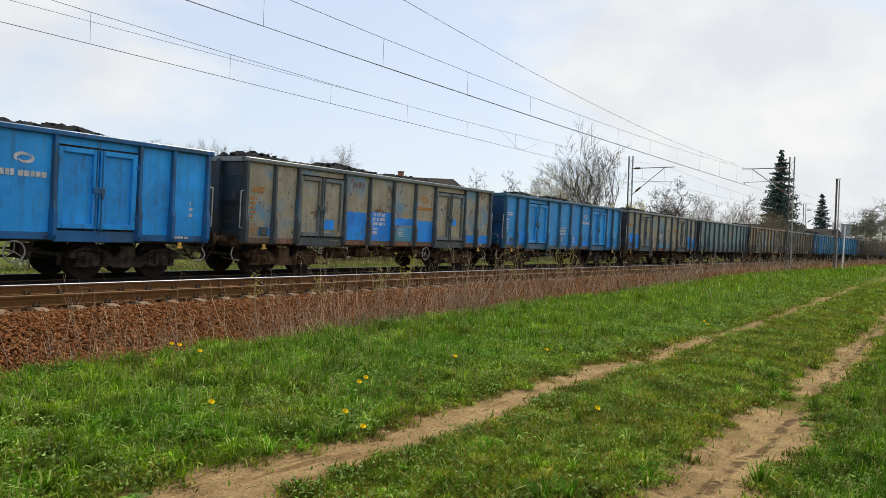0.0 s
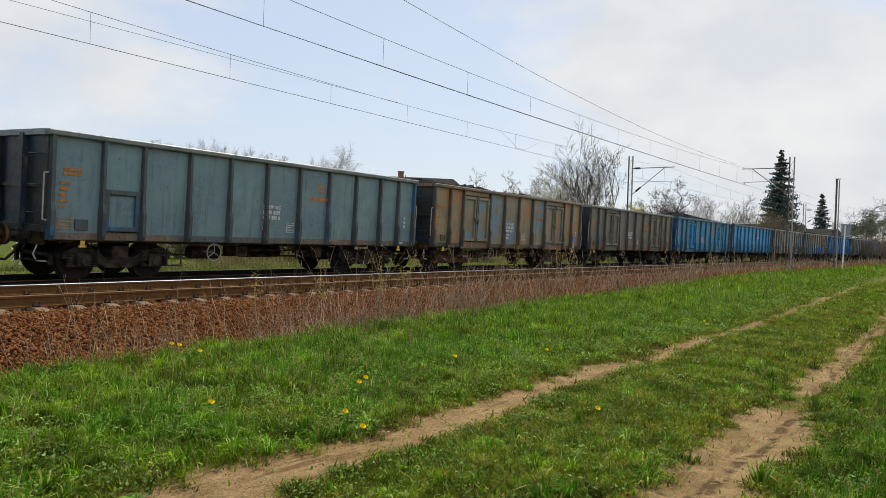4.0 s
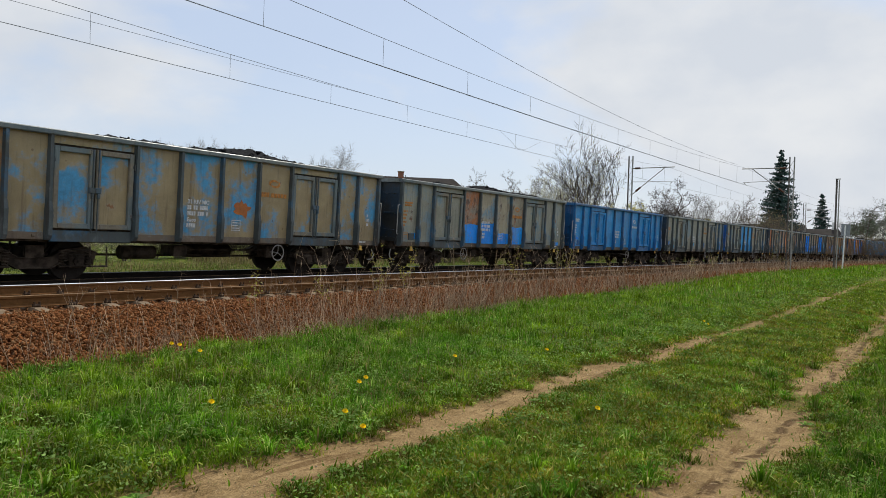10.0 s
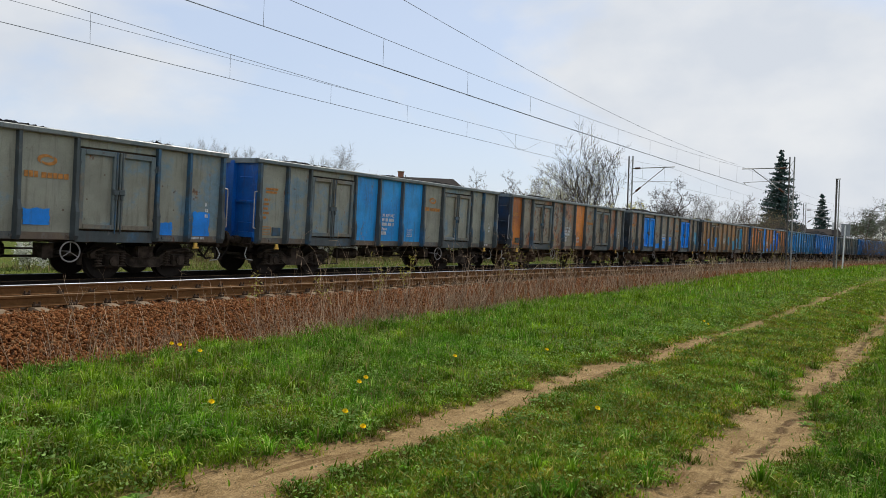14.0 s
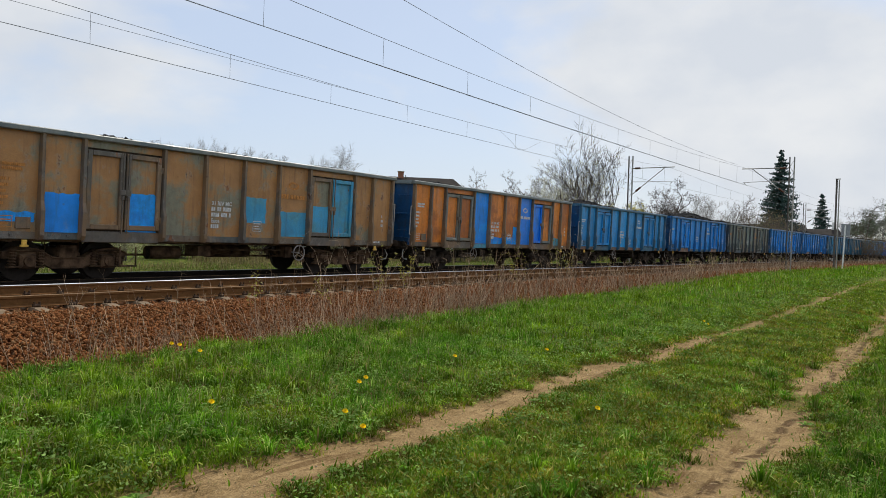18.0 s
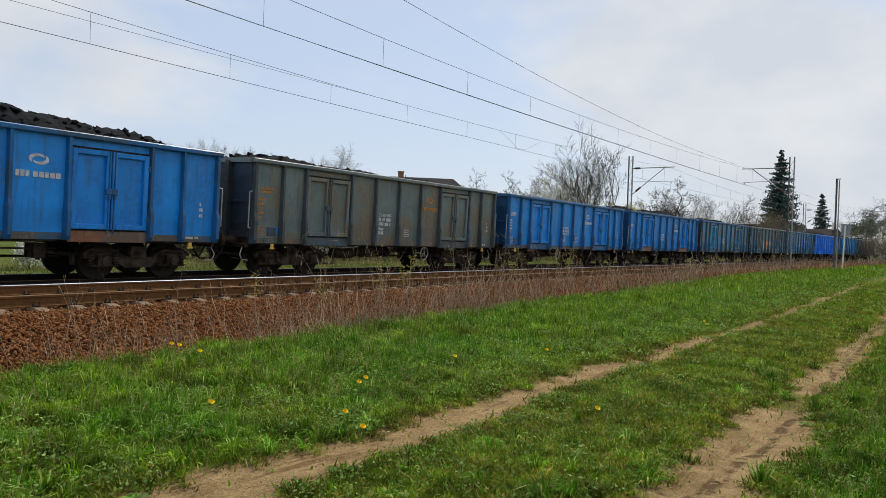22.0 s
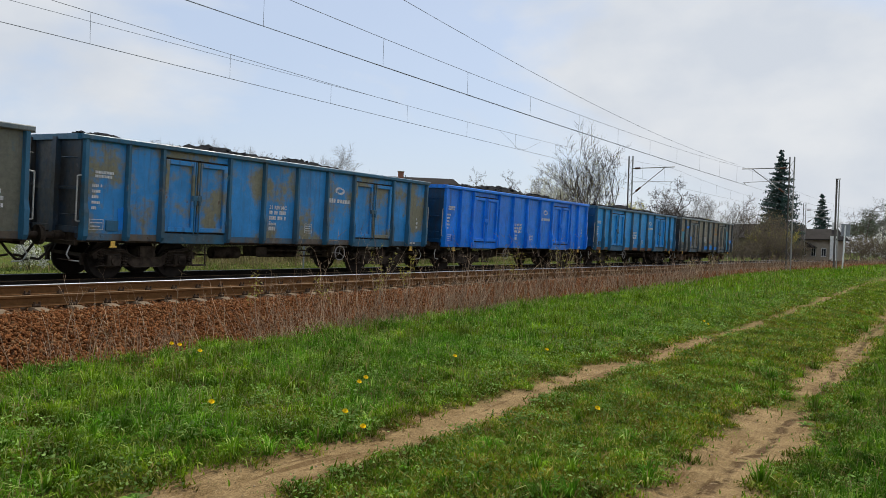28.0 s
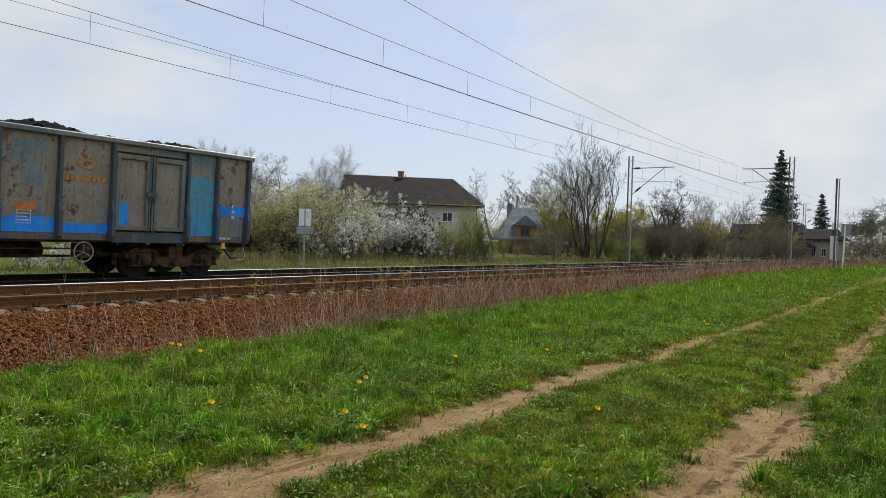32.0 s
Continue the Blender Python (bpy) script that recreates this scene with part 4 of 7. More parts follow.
    part("far_side_wall", kept("far_side_wall", lambda: Shape().box(wx(0), wx(12.92), 1.40, 1.45, SILL, TOP - 0.1).box(wx(-0.05), wx(12.97), 1.39, 1.54, TOP - 0.11, TOP + 0.01)), frame_m, wag)
    for side in (-1, 1):
        x = 6.43 * side
        e = lambda a, b: (min(x + a * side, x + b * side), max(x + a * side, x + b * side))
        end = part("end_wall", kept("end_wall:%d" % side, lambda: Shape().box(*e(0, 0.05), -1.45, 1.45, SILL + 0.05, TOP - 0.12)), spec.get("end", main), wag)
        part("end_rim", kept("end_rim:%d" % side, lambda: Shape().box(*e(-0.02, 0.14), -1.46, 1.46, TOP - 0.12, TOP + 0.008)), spec.get("rim", frame_m), end)
        part("end_beam", kept("end_beam:%d0" % side, lambda: Shape().box(*e(0.05, 0.11), -1.45, 1.45, 1.1, 1.24)), spec.get("end", main), end)
        part("end_beam", kept("end_beam:%d1" % side, lambda: Shape().box(*e(0.05, 0.09), -1.45, 1.45, 2.05, 2.13)), spec.get("end", main), end)
        for y in (-0.55, 0.55):
            part("end_post", kept("end_post:%d%d" % (side, y * 10), lambda: Shape().box(*e(0.05, 0.17), y - 0.08, y + 0.08, SILL, TOP - 0.06)), spec.get("end", main), end)
        for z in (0.5, 0.92, 1.5, 2.1, 2.75):
            part("rung", kept("rung:%d%d" % (side, z * 100), lambda: Shape().bent([(x + 0.05 * side, -1.32, z), (x + 0.20 * side, -1.30, z), (x + 0.20 * side, -0.95, z), (x + 0.05 * side, -0.93, z)], 0.012)), gear if z < 1 else spec.get("end", main), end)
        part("grab_rail", kept("grab_rail:%d" % side, lambda: Shape().bent([(x + 0.02 * side, -1.47, 1.35), (x + 0.13 * side, -1.50, 1.37), (x + 0.13 * side, -1.50, 2.35), (x + 0.02 * side, -1.47, 2.37)], 0.018)), M_RAILING, wag)
        part("head_stock", kept("head_stock:%d" % side, lambda: Shape().box(*e(-0.02, 0.06), -1.35, 1.35, 0.82, 1.16)), gear, wag)
        for y in (-0.875, 0.875):
            b = part("buffer", kept("buffer:%d" % side, lambda: buffer_shape(side)), gear, wag)
            b.location = (0, y, 0)
        part("brake_hose", kept("brake_hose:%d" % side, lambda: Shape().bent([(side * (HX - 0.58), -0.42, 0.86), (side * (HX - 0.42), -0.46, 0.62), (side * (HX - 0.24), -0.46, 0.45), (side * (HX - 0.06), -0.44, 0.47)], 0.028)), M_WHEEL, wag, "black rubber brake hose")
        part("shunter_handle", kept("shunter_handle:%d" % side, lambda: Shape().bent([(side * (HX - 0.52), -1.22, 0.82), (side * (HX - 0.42), -1.26, 0.62), (side * (HX - 0.50), -1.26, 0.48), (side * (HX - 0.72), -1.24, 0.46)], 0.016)), M_RAILING, wag)
        part("coupling", kept("coupling:%d" % side, lambda: coupling_shape(side)), M_GEAR, wag)
        part("towing_hook", kept("towing_hook:%d" % side, lambda: hook_plate_shape(5.65 * side)), M_YELLOW, wag, "yellow painted towing hook")
        bog = part("bogie", kept("bogie", bogie_shape), gear, wag, "grimy two-axle bogie")
        bog.location = (4.5 * side, 0, 0)
        for k in (-1, 1):
            ws = part("wheelset", kept("wheelset", wheelset_shape), M_WHEEL, bog)
            ws.location = (0.9 * k, 0, 0.46)
            WHEELS[k].append(ws)
            ab = part("axle_box", kept("axle_box", axle_box_shape), gear, bog)
            ab.location = (0.9 * k, 0, 0.46)
    hx = spec.get("handwheel", 4.4)
    part("handwheel", kept("handwheel:%.1f" % hx, lambda: Shape().ring((wx(hx), -1.42, 0.68), (0, 1, 0), 0.22, 0.017).tube((wx(hx), -1.42, 0.68), (wx(hx), -1.0, 0.68), 0.02)
         .tube((wx(hx), -1.42, 0.68), (wx(hx), -1.42, 0.88), 0.009).tube((wx(hx), -1.42, 0.68), (wx(hx) - 0.17, -1.42, 0.57), 0.009).tube((wx(hx), -1.42, 0.68), (wx(hx) + 0.17, -1.42, 0.57), 0.009)), spec.get("wheel_m", M_HANDWHEEL), wag, "spoked brake handwheel")
    for st in spec.get("steps", [3.2]):
        part("step", kept("step:%.1f" % st, lambda: Shape().bent([(wx(st) - 0.2, -1.4, 0.8), (wx(st) - 0.2, -1.43, 0.36), (wx(st) + 0.2, -1.43, 0.36), (wx(st) + 0.2, -1.4, 0.8)], 0.02).box(wx(st) - 0.2, wx(st) + 0.2, -1.48, -1.38, 0.34, 0.37)), gear, wag)
    for x0, x1, z0, z1, m in spec.get("patches", []):
        part("paint_patch", patch_shape(wx(x0), wx(x1), z0 + 0.1, z1 + 0.1, m not in (FRESH, TEAL), n), m, wag, "newer paint patch" if m in (FRESH, TEAL) else "patch of bare ochre primer")
    ink = spec.get("ink", M_WHITE)
    num = spec.get("number", 5.45)
    part("marking", kept("marking:num%.2f" % num, lambda: marking_shape(wx(num), 2.02, ["31 RIV MC", (2, 2, 4), (4, 3, 1), "Eaos", (4,)], 0.105, 0.045)), spec.get("num_ink", M_WHITE), wag, "stencilled number as plain bars")
    if spec.get("emblem", 1):
        ex = spec.get("emblem_x", 8.3)
        part("emblem", kept("emblem:%.1f" % ex, lambda: emblem_shape(wx(ex), 2.62)), ink, wag, "company emblem as a plain swirl and bars")
    part("marking", kept("marking:left", lambda: marking_shape(wx(0.32), 2.5, [(12,), (11,)], 0.06, 0.03)), ink, wag)
    part("marking", kept("marking:list", lambda: marking_shape(wx(0.26), 2.2, [(4, 1), (5,), (4,), (5,), (3,)], 0.065, 0.06)), ink, wag)
    part("marking", kept("marking:right", lambda: marking_shape(wx(12.35), 1.95, [(1,), (2,), (2,)], 0.085, 0.06)), M_WHITE, wag)
    part("marking", kept("marking:box", lambda: frame_mark_shape(wx(6.85), 1.55, 0.3, 0.28, 3)), M_WHITE, wag)
    part("marking", kept("marking:low", lambda: marking_shape(wx(11.95), 1.08, [(7, 3)], 0.06, 0.03)), M_WHITE, wag)
    part("marking", kept("marking:table", lambda: frame_mark_shape(wx(0.22), 1.42, 0.34, 0.24, 2)), ink, wag)
    part("document_holder", kept("document_holder", lambda: Shape().slab(wx(0.62), wx(0.92), NEAR - 0.04, NEAR, 1.16, 1.4, 0.01)), frame_m, wag)
    for ob in wag.children:
        if ob.name.startswith(("marking", "emblem")):
            ob["kind"] = "stuff"
    return wag


WHEELS = {-1: [], 1: []}
# colours of the wagons, counted from the tail of the train
GREY1 = shade("weathered_grey_paint", (144, 136, 114), (92, 128, 148), 0.28, 0.9)
GREY5 = shade("dirty_rusted_grey_paint", (124, 117, 100), (92, 108, 114), 0.3, 0.95)
GREY2 = shade("olive_grey_paint", (130, 131, 118), (100, 122, 132), 0.24, 0.6)
GREY3 = shade("dark_grey_paint", (112, 103, 88), (86, 88, 86), 0.4, 0.3)
GREY4 = shade("greenish_grey_paint", (92, 106, 102), (100, 94, 78), 0.42, 0.35)
BROWN1 = shade("brown_rusted_paint", (130, 118, 92), (148, 106, 66), 0.30, 0.45)
BROWN2 = shade("rust_brown_paint", (126, 120, 104), (150, 92, 52), 0.28, 1.1)
SLATE = shade("slate_teal_paint", (104, 128, 130), (96, 118, 124), 0.4, 0.35)
MIX1 = shade("teal_and_tan_paint", (138, 124, 94), (66, 132, 170), 0.33, 0.4)
MIX2 = shade("tan_and_blue_paint", (150, 110, 68), (112, 112, 96), 0.30, 0.55)
TEALGREY = shade("grey_teal_paint", (70, 100, 116), (92, 92, 80), 0.38, 0.3)
BLUE1 = shade("bright_blue_paint", (38, 144, 212), (34, 130, 196), 0.3, 0.06, 0.5)
BLUE2 = shade("light_blue_paint", (44, 140, 200), (40, 126, 188), 0.4, 0.25)
BLUE3 = shade("mid_blue_paint", (40, 130, 188), (36, 114, 168), 0.4, 0.22)
BLUE4 = shade("steel_blue_paint", (50, 130, 166), (78, 122, 138), 0.35, 0.35)
BLUE5 = shade("sky_blue_paint", (48, 146, 200), (44, 134, 190), 0.5, 0.1)
BLUE6 = shade("worn_blue_paint", (46, 124, 182), (110, 108, 88), 0.34, 0.4)
BLUE7 = shade("deep_blue_paint", (29, 128, 202), (30, 114, 184), 0.4, 0.18)
F_GREY = shade("grey_frame_paint", (62, 70, 72), (48, 84, 110), 0.16, 0.4)
# rim paler than the posts: sky light from above painted in
RIM_GREY = shade("skylit_grey_rim_paint", (108, 114, 112), (84, 96, 100), 0.35, 0.35)
DF_GREY = shade("grey_door_frame_paint", (92, 104, 106), (110, 104, 90), 0.35, 0.35)
OLIVETEAL = shade("olive_and_teal_paint", (102, 112, 104), (54, 120, 168), 0.46, 0.3)
TANTEAL = shade("tan_and_pale_blue_paint", (124, 116, 92), (96, 122, 136), 0.36, 0.35)
CREAM_P = shade("cream_spray_paint", (206, 182, 128), (190, 160, 104), 0.4, 0.15)
OCHRE_P = shade("ochre_spray_paint", (206, 138, 40), (186, 118, 36), 0.4, 0.2)
F_SILLB = shade("grimy_blue_sill_paint", (58, 88, 108), (88, 80, 70), 0.46, 0.6)
F_SILL = shade("grimy_brown_sill_paint", (104, 92, 78), (78, 84, 84), 0.40, 0.7)
F_DARK = shade("dark_frame_paint", (70, 70, 66), (84, 74, 62), 0.4, 0.4)
F_BROWN = shade("brown_frame_paint", (112, 92, 70), (84, 80, 74), 0.4, 0.6)
# deeper than panel blue: grime, plus the posts' flank shade in the colour
F_BLUE = shade("blue_frame_paint", (28, 90, 140), (42, 74, 102), 0.35, 0.3)
F_TEAL = shade("teal_frame_paint", (40, 88, 114), (54, 78, 90), 0.35, 0.35)
# end walls darker than the sides: their shade is put into these paints
E_DARK = shade("grimy_end_wall_paint", (46, 48, 48), (36, 52, 66), 0.4, 0.3)
E_BLUE = shade("blue_end_wall_paint", (16, 68, 112), (22, 54, 82), 0.3, 0.15)
RUSTSILL = shade("rusty_sill", (126, 84, 60), (96, 78, 66), 0.4, 0.8)

B, T = FRESH, TEAL


def grey(label, main, **more):
    return dict(dict(kind="door", label=label, main=main, frame=F_GREY, end=E_DARK, ink=M_AMBER, rim=RIM_GREY, door_frame=DF_GREY, sill=F_SILL), **more)


def blue(label, main, **more):
    return dict(dict(kind="door", label=label, main=main, frame=F_BLUE, end=E_BLUE, ink=M_WHITE, sill=F_SILLB), **more)


SPECS = {
    1: grey("rusty grey coal wagon with blue paint patches", GREY5, brown=True, patches=[(1.18, 1.95, 2.45, 2.62, B), (2.1, 2.62, 1.15, 1.9, B), (5.3, 6.4, 1.0, 1.25, B), (6.55, 7.65, 1.0, 1.32, B), (6.75, 7.35, 1.42, 1.62, ORANGE), (7.8, 8.85, 1.0, 1.22, B), (9.0, 9.35, 1.1, 1.7, B),
            (10.98, 11.75, 1.0, 2.5, T), (11.9, 12.8, 1.55, 1.8, B), (0.2, 1.0, 1.5, 2.2, T)], heap=[0.05, 0.1, 0.12, 0.1, 0.1, 0.12, 0.1, 0.05, 0.0], handwheel=8.35),
    2: blue("faded blue coal wagon with a brown rusty sill", BLUE2, sill=RUSTSILL, frame=F_TEAL, patches=[], heap=[0.0, 0.05, 0.05, 0.2, 0.22, 0.1, 0.15, 0.1, 0.0]),
    3: blue("freshly painted vivid blue coal wagon", VIVID, frame=VIVID, sill=VIVID, handwheel=4.9, door_sill=VIVID, heap=[-0.1, 0.0, 0.12, 0.25, 0.25, 0.1, 0.15, 0.1, -0.1]),
    4: blue("worn blue coal wagon with ochre chips", BLUE6, frame=F_TEAL, end=E_DARK, heap=[0.0, 0.05, 0.1, 0.15, 0.15, 0.12, 0.05, 0.0, -0.1], handwheel=8.5, patches=[(0.9, 1.06, 1.1, 1.6, B)]),
    5: dict(grey("dark teal coal wagon with cream and ochre spray paint", TEALGREY, patches=[(4.12, 5.12, 1.02, 2.1, CREAM_P), (5.27, 6.4, 1.02, 2.2, OCHRE_P), (6.52, 7.5, 1.05, 2.1, CREAM_P), (5.4, 6.1, 1.1, 1.6, CREAM_P)]), frame=F_TEAL, sill=F_DARK, heap=[0.0, 0.02, 0.05, 0.1, 0.1, 0.05, 0.0, 0.0, 0.0]),
    6: grey("grey and blue coal wagon with ochre stains", OLIVETEAL, frame=F_TEAL, door_frame=OLIVETEAL, rim=F_BLUE, patches=[(5.4, 6.1, 1.3, 1.75, ORANGE)], heap=[0, 0, 0.05, 0.1, 0.12, 0.1, 0.05, 0, -0.1], doors={(2, 0): BLUE4, (2, 1): BLUE4}),
    7: blue("blue coal wagon with rust spots and bare door sills", BLUE7, sill=F_BLUE, door_sill=RUSTSILL, handwheel=5.0, heap=[-0.1, 0.2, 0.0, 0.02, 0.22, 0.22, 0.08, -0.05, -0.1]),
    8: blue("clean blue coal wagon with bold white emblem", BLUE7, heap=[-0.2] * 9, handwheel=5.1),
    9: grey("olive grey coal wagon", GREY4, heap=[0.1, 0.15, 0.18, 0.05, 0.05, 0.05, 0.0, 0.0, 0.0], patches=[(0.6, 1.0, 1.1, 1.3, B)], handwheel=8.2),
    10: blue("smooth blue coal wagon with heaped coal", BLUE7, heap=[-0.1, 0.0, 0.1, 0.2, 0.35, 0.42, 0.38, 0.2, -0.1], handwheel=7.4, door_sill=RUSTSILL),
    11: blue("faded blue coal wagon with a brown sill", BLUE3, sill=RUSTSILL, frame=F_TEAL, heap=[0.05, 0.1, 0.2, 0.15, 0.02, 0.05, 0.02, 0.0, 0.0], handwheel=4.9, panels={4: BLUE2, 3: BLUE2}),
    12: dict(grey("orange primed coal wagon with blue panels and doors", ORANGE), end=E_BLUE, frame=F_BROWN, sill=F_BROWN, ink=M_WHITE, panels={3: B, 6: VIVID, 4: ORANGE}, doors={(7, 0): VIVID}, heap=[-0.1, 0.05, 0.05, 0, -0.1, -0.1, -0.1, -0.1, -0.1],
             patches=[(4.1, 5.15, 0.82, 0.98, T), (5.3, 6.4, 1.0, 1.28, B), (6.55, 7.65, 1.0, 1.3, B), (7.3, 7.62, 1.3, 1.75, B), (11.0, 11.75, 1.0, 1.35, T)], handwheel=4.3, emblem_x=8.3),
    13: grey("rust brown coal wagon with blue repaired patches", MIX2, brown=True, door_frame=F_BROWN, frame=F_BROWN, patches=[(1.2, 1.95, 1.0, 1.85, B), (3.06, 3.85, 1.05, 1.95, B), (7.8, 8.85, 1.05, 1.75, T), (9.05, 9.85, 1.1, 2.0, T), (6.55, 7.3, 1.4, 2.1, T), (0.2, 1.0, 1.2, 1.4, B)],
             doors={(7, 1): TEAL}, handwheel=8.7, heap=[-0.1, 0.0, 0.0, 0.0, 0.0, 0.0, 0.0, 0.0, 0.0]),
    14: grey("rust brown coal wagon with blue doors", BROWN2, brown=True, doors={(2, 0): B, (2, 1): B, (7, 0): B, (7, 1): B}, patches=[(4.1, 5.1, 1.0, 1.3, B), (5.28, 6.2, 1.0, 1.75, B), (6.6, 7.3, 1.2, 1.4, B), (6.9, 7.3, 1.45, 1.75, B), (12.0, 12.75, 1.35, 2.2, T)],
             sill=RUSTSILL, heap=[0, 0.05, 0.12, 0.12, 0.1, 0.1, 0.1, 0.05, 0.0]),
    15: grey("brown grey coal wagon with orange rust", BROWN2, brown=True, panels={0: ORANGE, 5: ORANGE, 6: BROWN2}, sill=RUSTSILL, heap=[-0.1, 0, 0.05, 0.05, 0.05, 0.05, 0, 0, -0.1]),
    16: dict(grey("grey coal wagon with blue middle panels", GREY2, panels={3: BLUE2, 4: BLUE2, 5: BLUE2}, heap=[-0.1, 0.05, 0.05, 0.02, 0.0, 0.05, 0.08, 0.0, -0.1], handwheel=8.9, patches=[]), end=shade("bright_blue_end_wall", (14, 92, 168), (16, 80, 150), 0.3, 0.1)),
    17: grey("olive grey coal wagon with small blue patches", GREY2, patches=[(0.2, 0.75, 1.25, 1.5, B), (1.2, 1.7, 1.02, 1.25, T), (7.85, 8.4, 1.15, 1.5, B), (11.0, 11.4, 1.0, 1.3, B), (12.0, 12.5, 1.0, 1.6, B), (5.4, 5.9, 1.2, 1.45, T)], heap=[0.05, 0.12, 0.12, 0.08, 0.05, 0.02, 0.05, 0.0, 0.0], handwheel=8.9),
    18: blue("blue coal wagon with yellow-white stencils", BLUE3, heap=[-0.2] * 9, handwheel=7.6, sill=F_DARK, patches=[(0.25, 0.75, 1.35, 1.5, FRESH), (11.9, 12.5, 1.05, 1.2, FRESH)]),
    19: grey("olive grey coal wagon with blue lower panels", GREY2, sill=F_DARK, patches=[(4.1, 5.15, 1.0, 1.75, B), (5.28, 6.4, 1.0, 1.85, B), (6.5, 7.65, 1.0, 1.45, B), (7.78, 8.85, 1.0, 1.75, B), (12.0, 12.5, 1.0, 1.15, B), (0.75, 1.0, 1.1, 1.3, B)], panels={3: BROWN2, 4: GREY1, 5: GREY1, 6: BROWN2}, heap=[-0.1, -0.1, 0, 0.05, 0.1, 0.15, 0.12, 0.1, 0.0], handwheel=4.35),
    20: grey("tan and teal weathered coal wagon", MIX1, panels={0: MIX2}, heap=[-0.1, 0.0, 0.02, 0.05, 0.12, 0.2, 0.18, 0.02, -0.05], handwheel=8.6, patches=[(6.9, 7.5, 1.5, 2.0, ORANGE)]),
    21: dict(blue("light blue coal wagon with plain posts and a hatch", BLUE5), kind="plain", rim=F_GREY, frame=F_TEAL, heap=[-0.3] * 9, handwheel=4.9, emblem_x=8.2, number=5.95, sill=F_TEAL, end=shade("teal_end_wall", (44, 84, 98), (50, 70, 80), 0.3, 0.3)),
    22: blue("steel blue coal wagon with heaped coal", BLUE4, frame=F_TEAL, ink=M_AMBER, end=E_BLUE, doors={(2, 1): BLUE3}, heap=[0.0, 0.1, 0.35, 0.32, 0.15, 0.15, 0.1, 0.05, 0.0], handwheel=8.3, panels={4: BLUE6}),
    23: grey("dark grey coal wagon", GREY3, frame=F_DARK, door_frame=GREY3, sill=RUSTSILL, heap=[-0.2] * 9, handwheel=5.0, patches=[(1.02, 1.12, 1.05, 2.0, B), (11.85, 11.95, 1.05, 1.6, B), (6.9, 7.2, 1.3, 1.55, ORANGE)]),
    24: grey("brown coal wagon with rusted panels", BROWN1, brown=True, sill=F_DARK, door_sill=RUSTSILL, frame=F_DARK, rim=F_BROWN, panels={3: TANTEAL, 4: TANTEAL, 6: TANTEAL}, doors={(2, 0): TANTEAL, (2, 1): TANTEAL}, heap=[0.05, 0.1, 0.12, 0.1, 0.05, 0.05, 0.05, 0.0, 0.0], patches=[(12.0, 12.5, 1.25, 1.4, B)]),
    25: dict(grey("slate grey coal wagon with plain posts and a hatch", SLATE), kind="plain", heap=[-0.3] * 9, number=5.95, emblem_x=8.2),
    26: grey("brown grey coal wagon with blue corners", GREY1, brown=True, patches=[(0.15, 1.0, 1.0, 1.85, B), (1.2, 1.95, 1.0, 1.8, B), (10.95, 11.75, 1.0, 1.85, B), (11.9, 12.8, 1.0, 1.7, B), (5.4, 6.3, 1.05, 1.3, T)], sill=RUSTSILL, heap=[0, 0.08, 0.15, 0.1, 0.05, 0.08, 0.1, 0.02, 0.0], handwheel=4.3),
    27: blue("light blue coal wagon with darker blue repaired patches", BLUE2, frame=F_TEAL, patches=[(0.2, 0.9, 1.0, 1.25, B), (1.2, 1.95, 1.05, 1.6, B), (6.6, 7.4, 1.1, 1.45, B), (7.8, 8.8, 1.02, 1.3, B), (5.3, 5.9, 1.0, 1.15, B), (11.0, 11.7, 1.0, 1.2, B)], heap=[-0.1, 0, 0.12, 0.05, 0.15, 0.12, 0.02, 0.05, -0.05], handwheel=4.4),
    28: grey("rusty grey coal wagon with broad blue patches", GREY1, brown=True, patches=[(0.6, 1.0, 1.05, 1.25, B), (3.1, 3.6, 1.3, 1.6, B), (4.1, 5.1, 1.0, 1.9, B), (5.28, 6.4, 1.0, 1.95, B), (6.55, 7.65, 1.55, 1.8, B), (6.55, 7.65, 1.0, 1.5, T), (7.78, 8.85, 1.0, 1.75, B), (11.0, 12.8, 1.0, 1.32, B), (10.1, 10.4, 1.65, 1.9, B)],
             sill=RUSTSILL, heap=[0.1, 0.15, 0.12, 0.18, 0.15, 0.12, 0.12, 0.05, 0.02], handwheel=8.6),
    29: blue("bright blue coal wagon with white emblem", BLUE1, heap=[0.0, 0.05, 0.1, 0.1, 0.12, 0.15, 0.12, 0.08, 0.1], handwheel=8.2, frame=F_BLUE, sill=F_BLUE),
    30: grey("weathered grey open coal wagon", GREY2, heap=[0.0, 0.05, 0.1, 0.1, 0.05, 0.05, 0.05, 0.0, 0.0]),
}


def tail_at(t):
    """Where the rear end of the train stands along the line."""
    drift = float(np.interp(t, [0, 1, 2, 3, 6, 7, 8, 10, 12, 13, 14, 17, 18, 19, 20, 21, 24, 25, 28, 29, 31, 32], [-0.05, -0.09, -0.16, -0.20, -0.53, -0.62, -0.66, -0.63, -0.57, -0.54, -0.47, -0.42, -0.39, -0.28, -0.22, -0.18, -0.13, -0.10, -0.03, 0.0, 0.03, 0.15]))
    t = t - 28
    return drift + 64.62 - 12.588 * t - 0.0195 * t * t / 2 + 0.00091 * t ** 3 / 6


TRAIN, LOADS = {}, {}
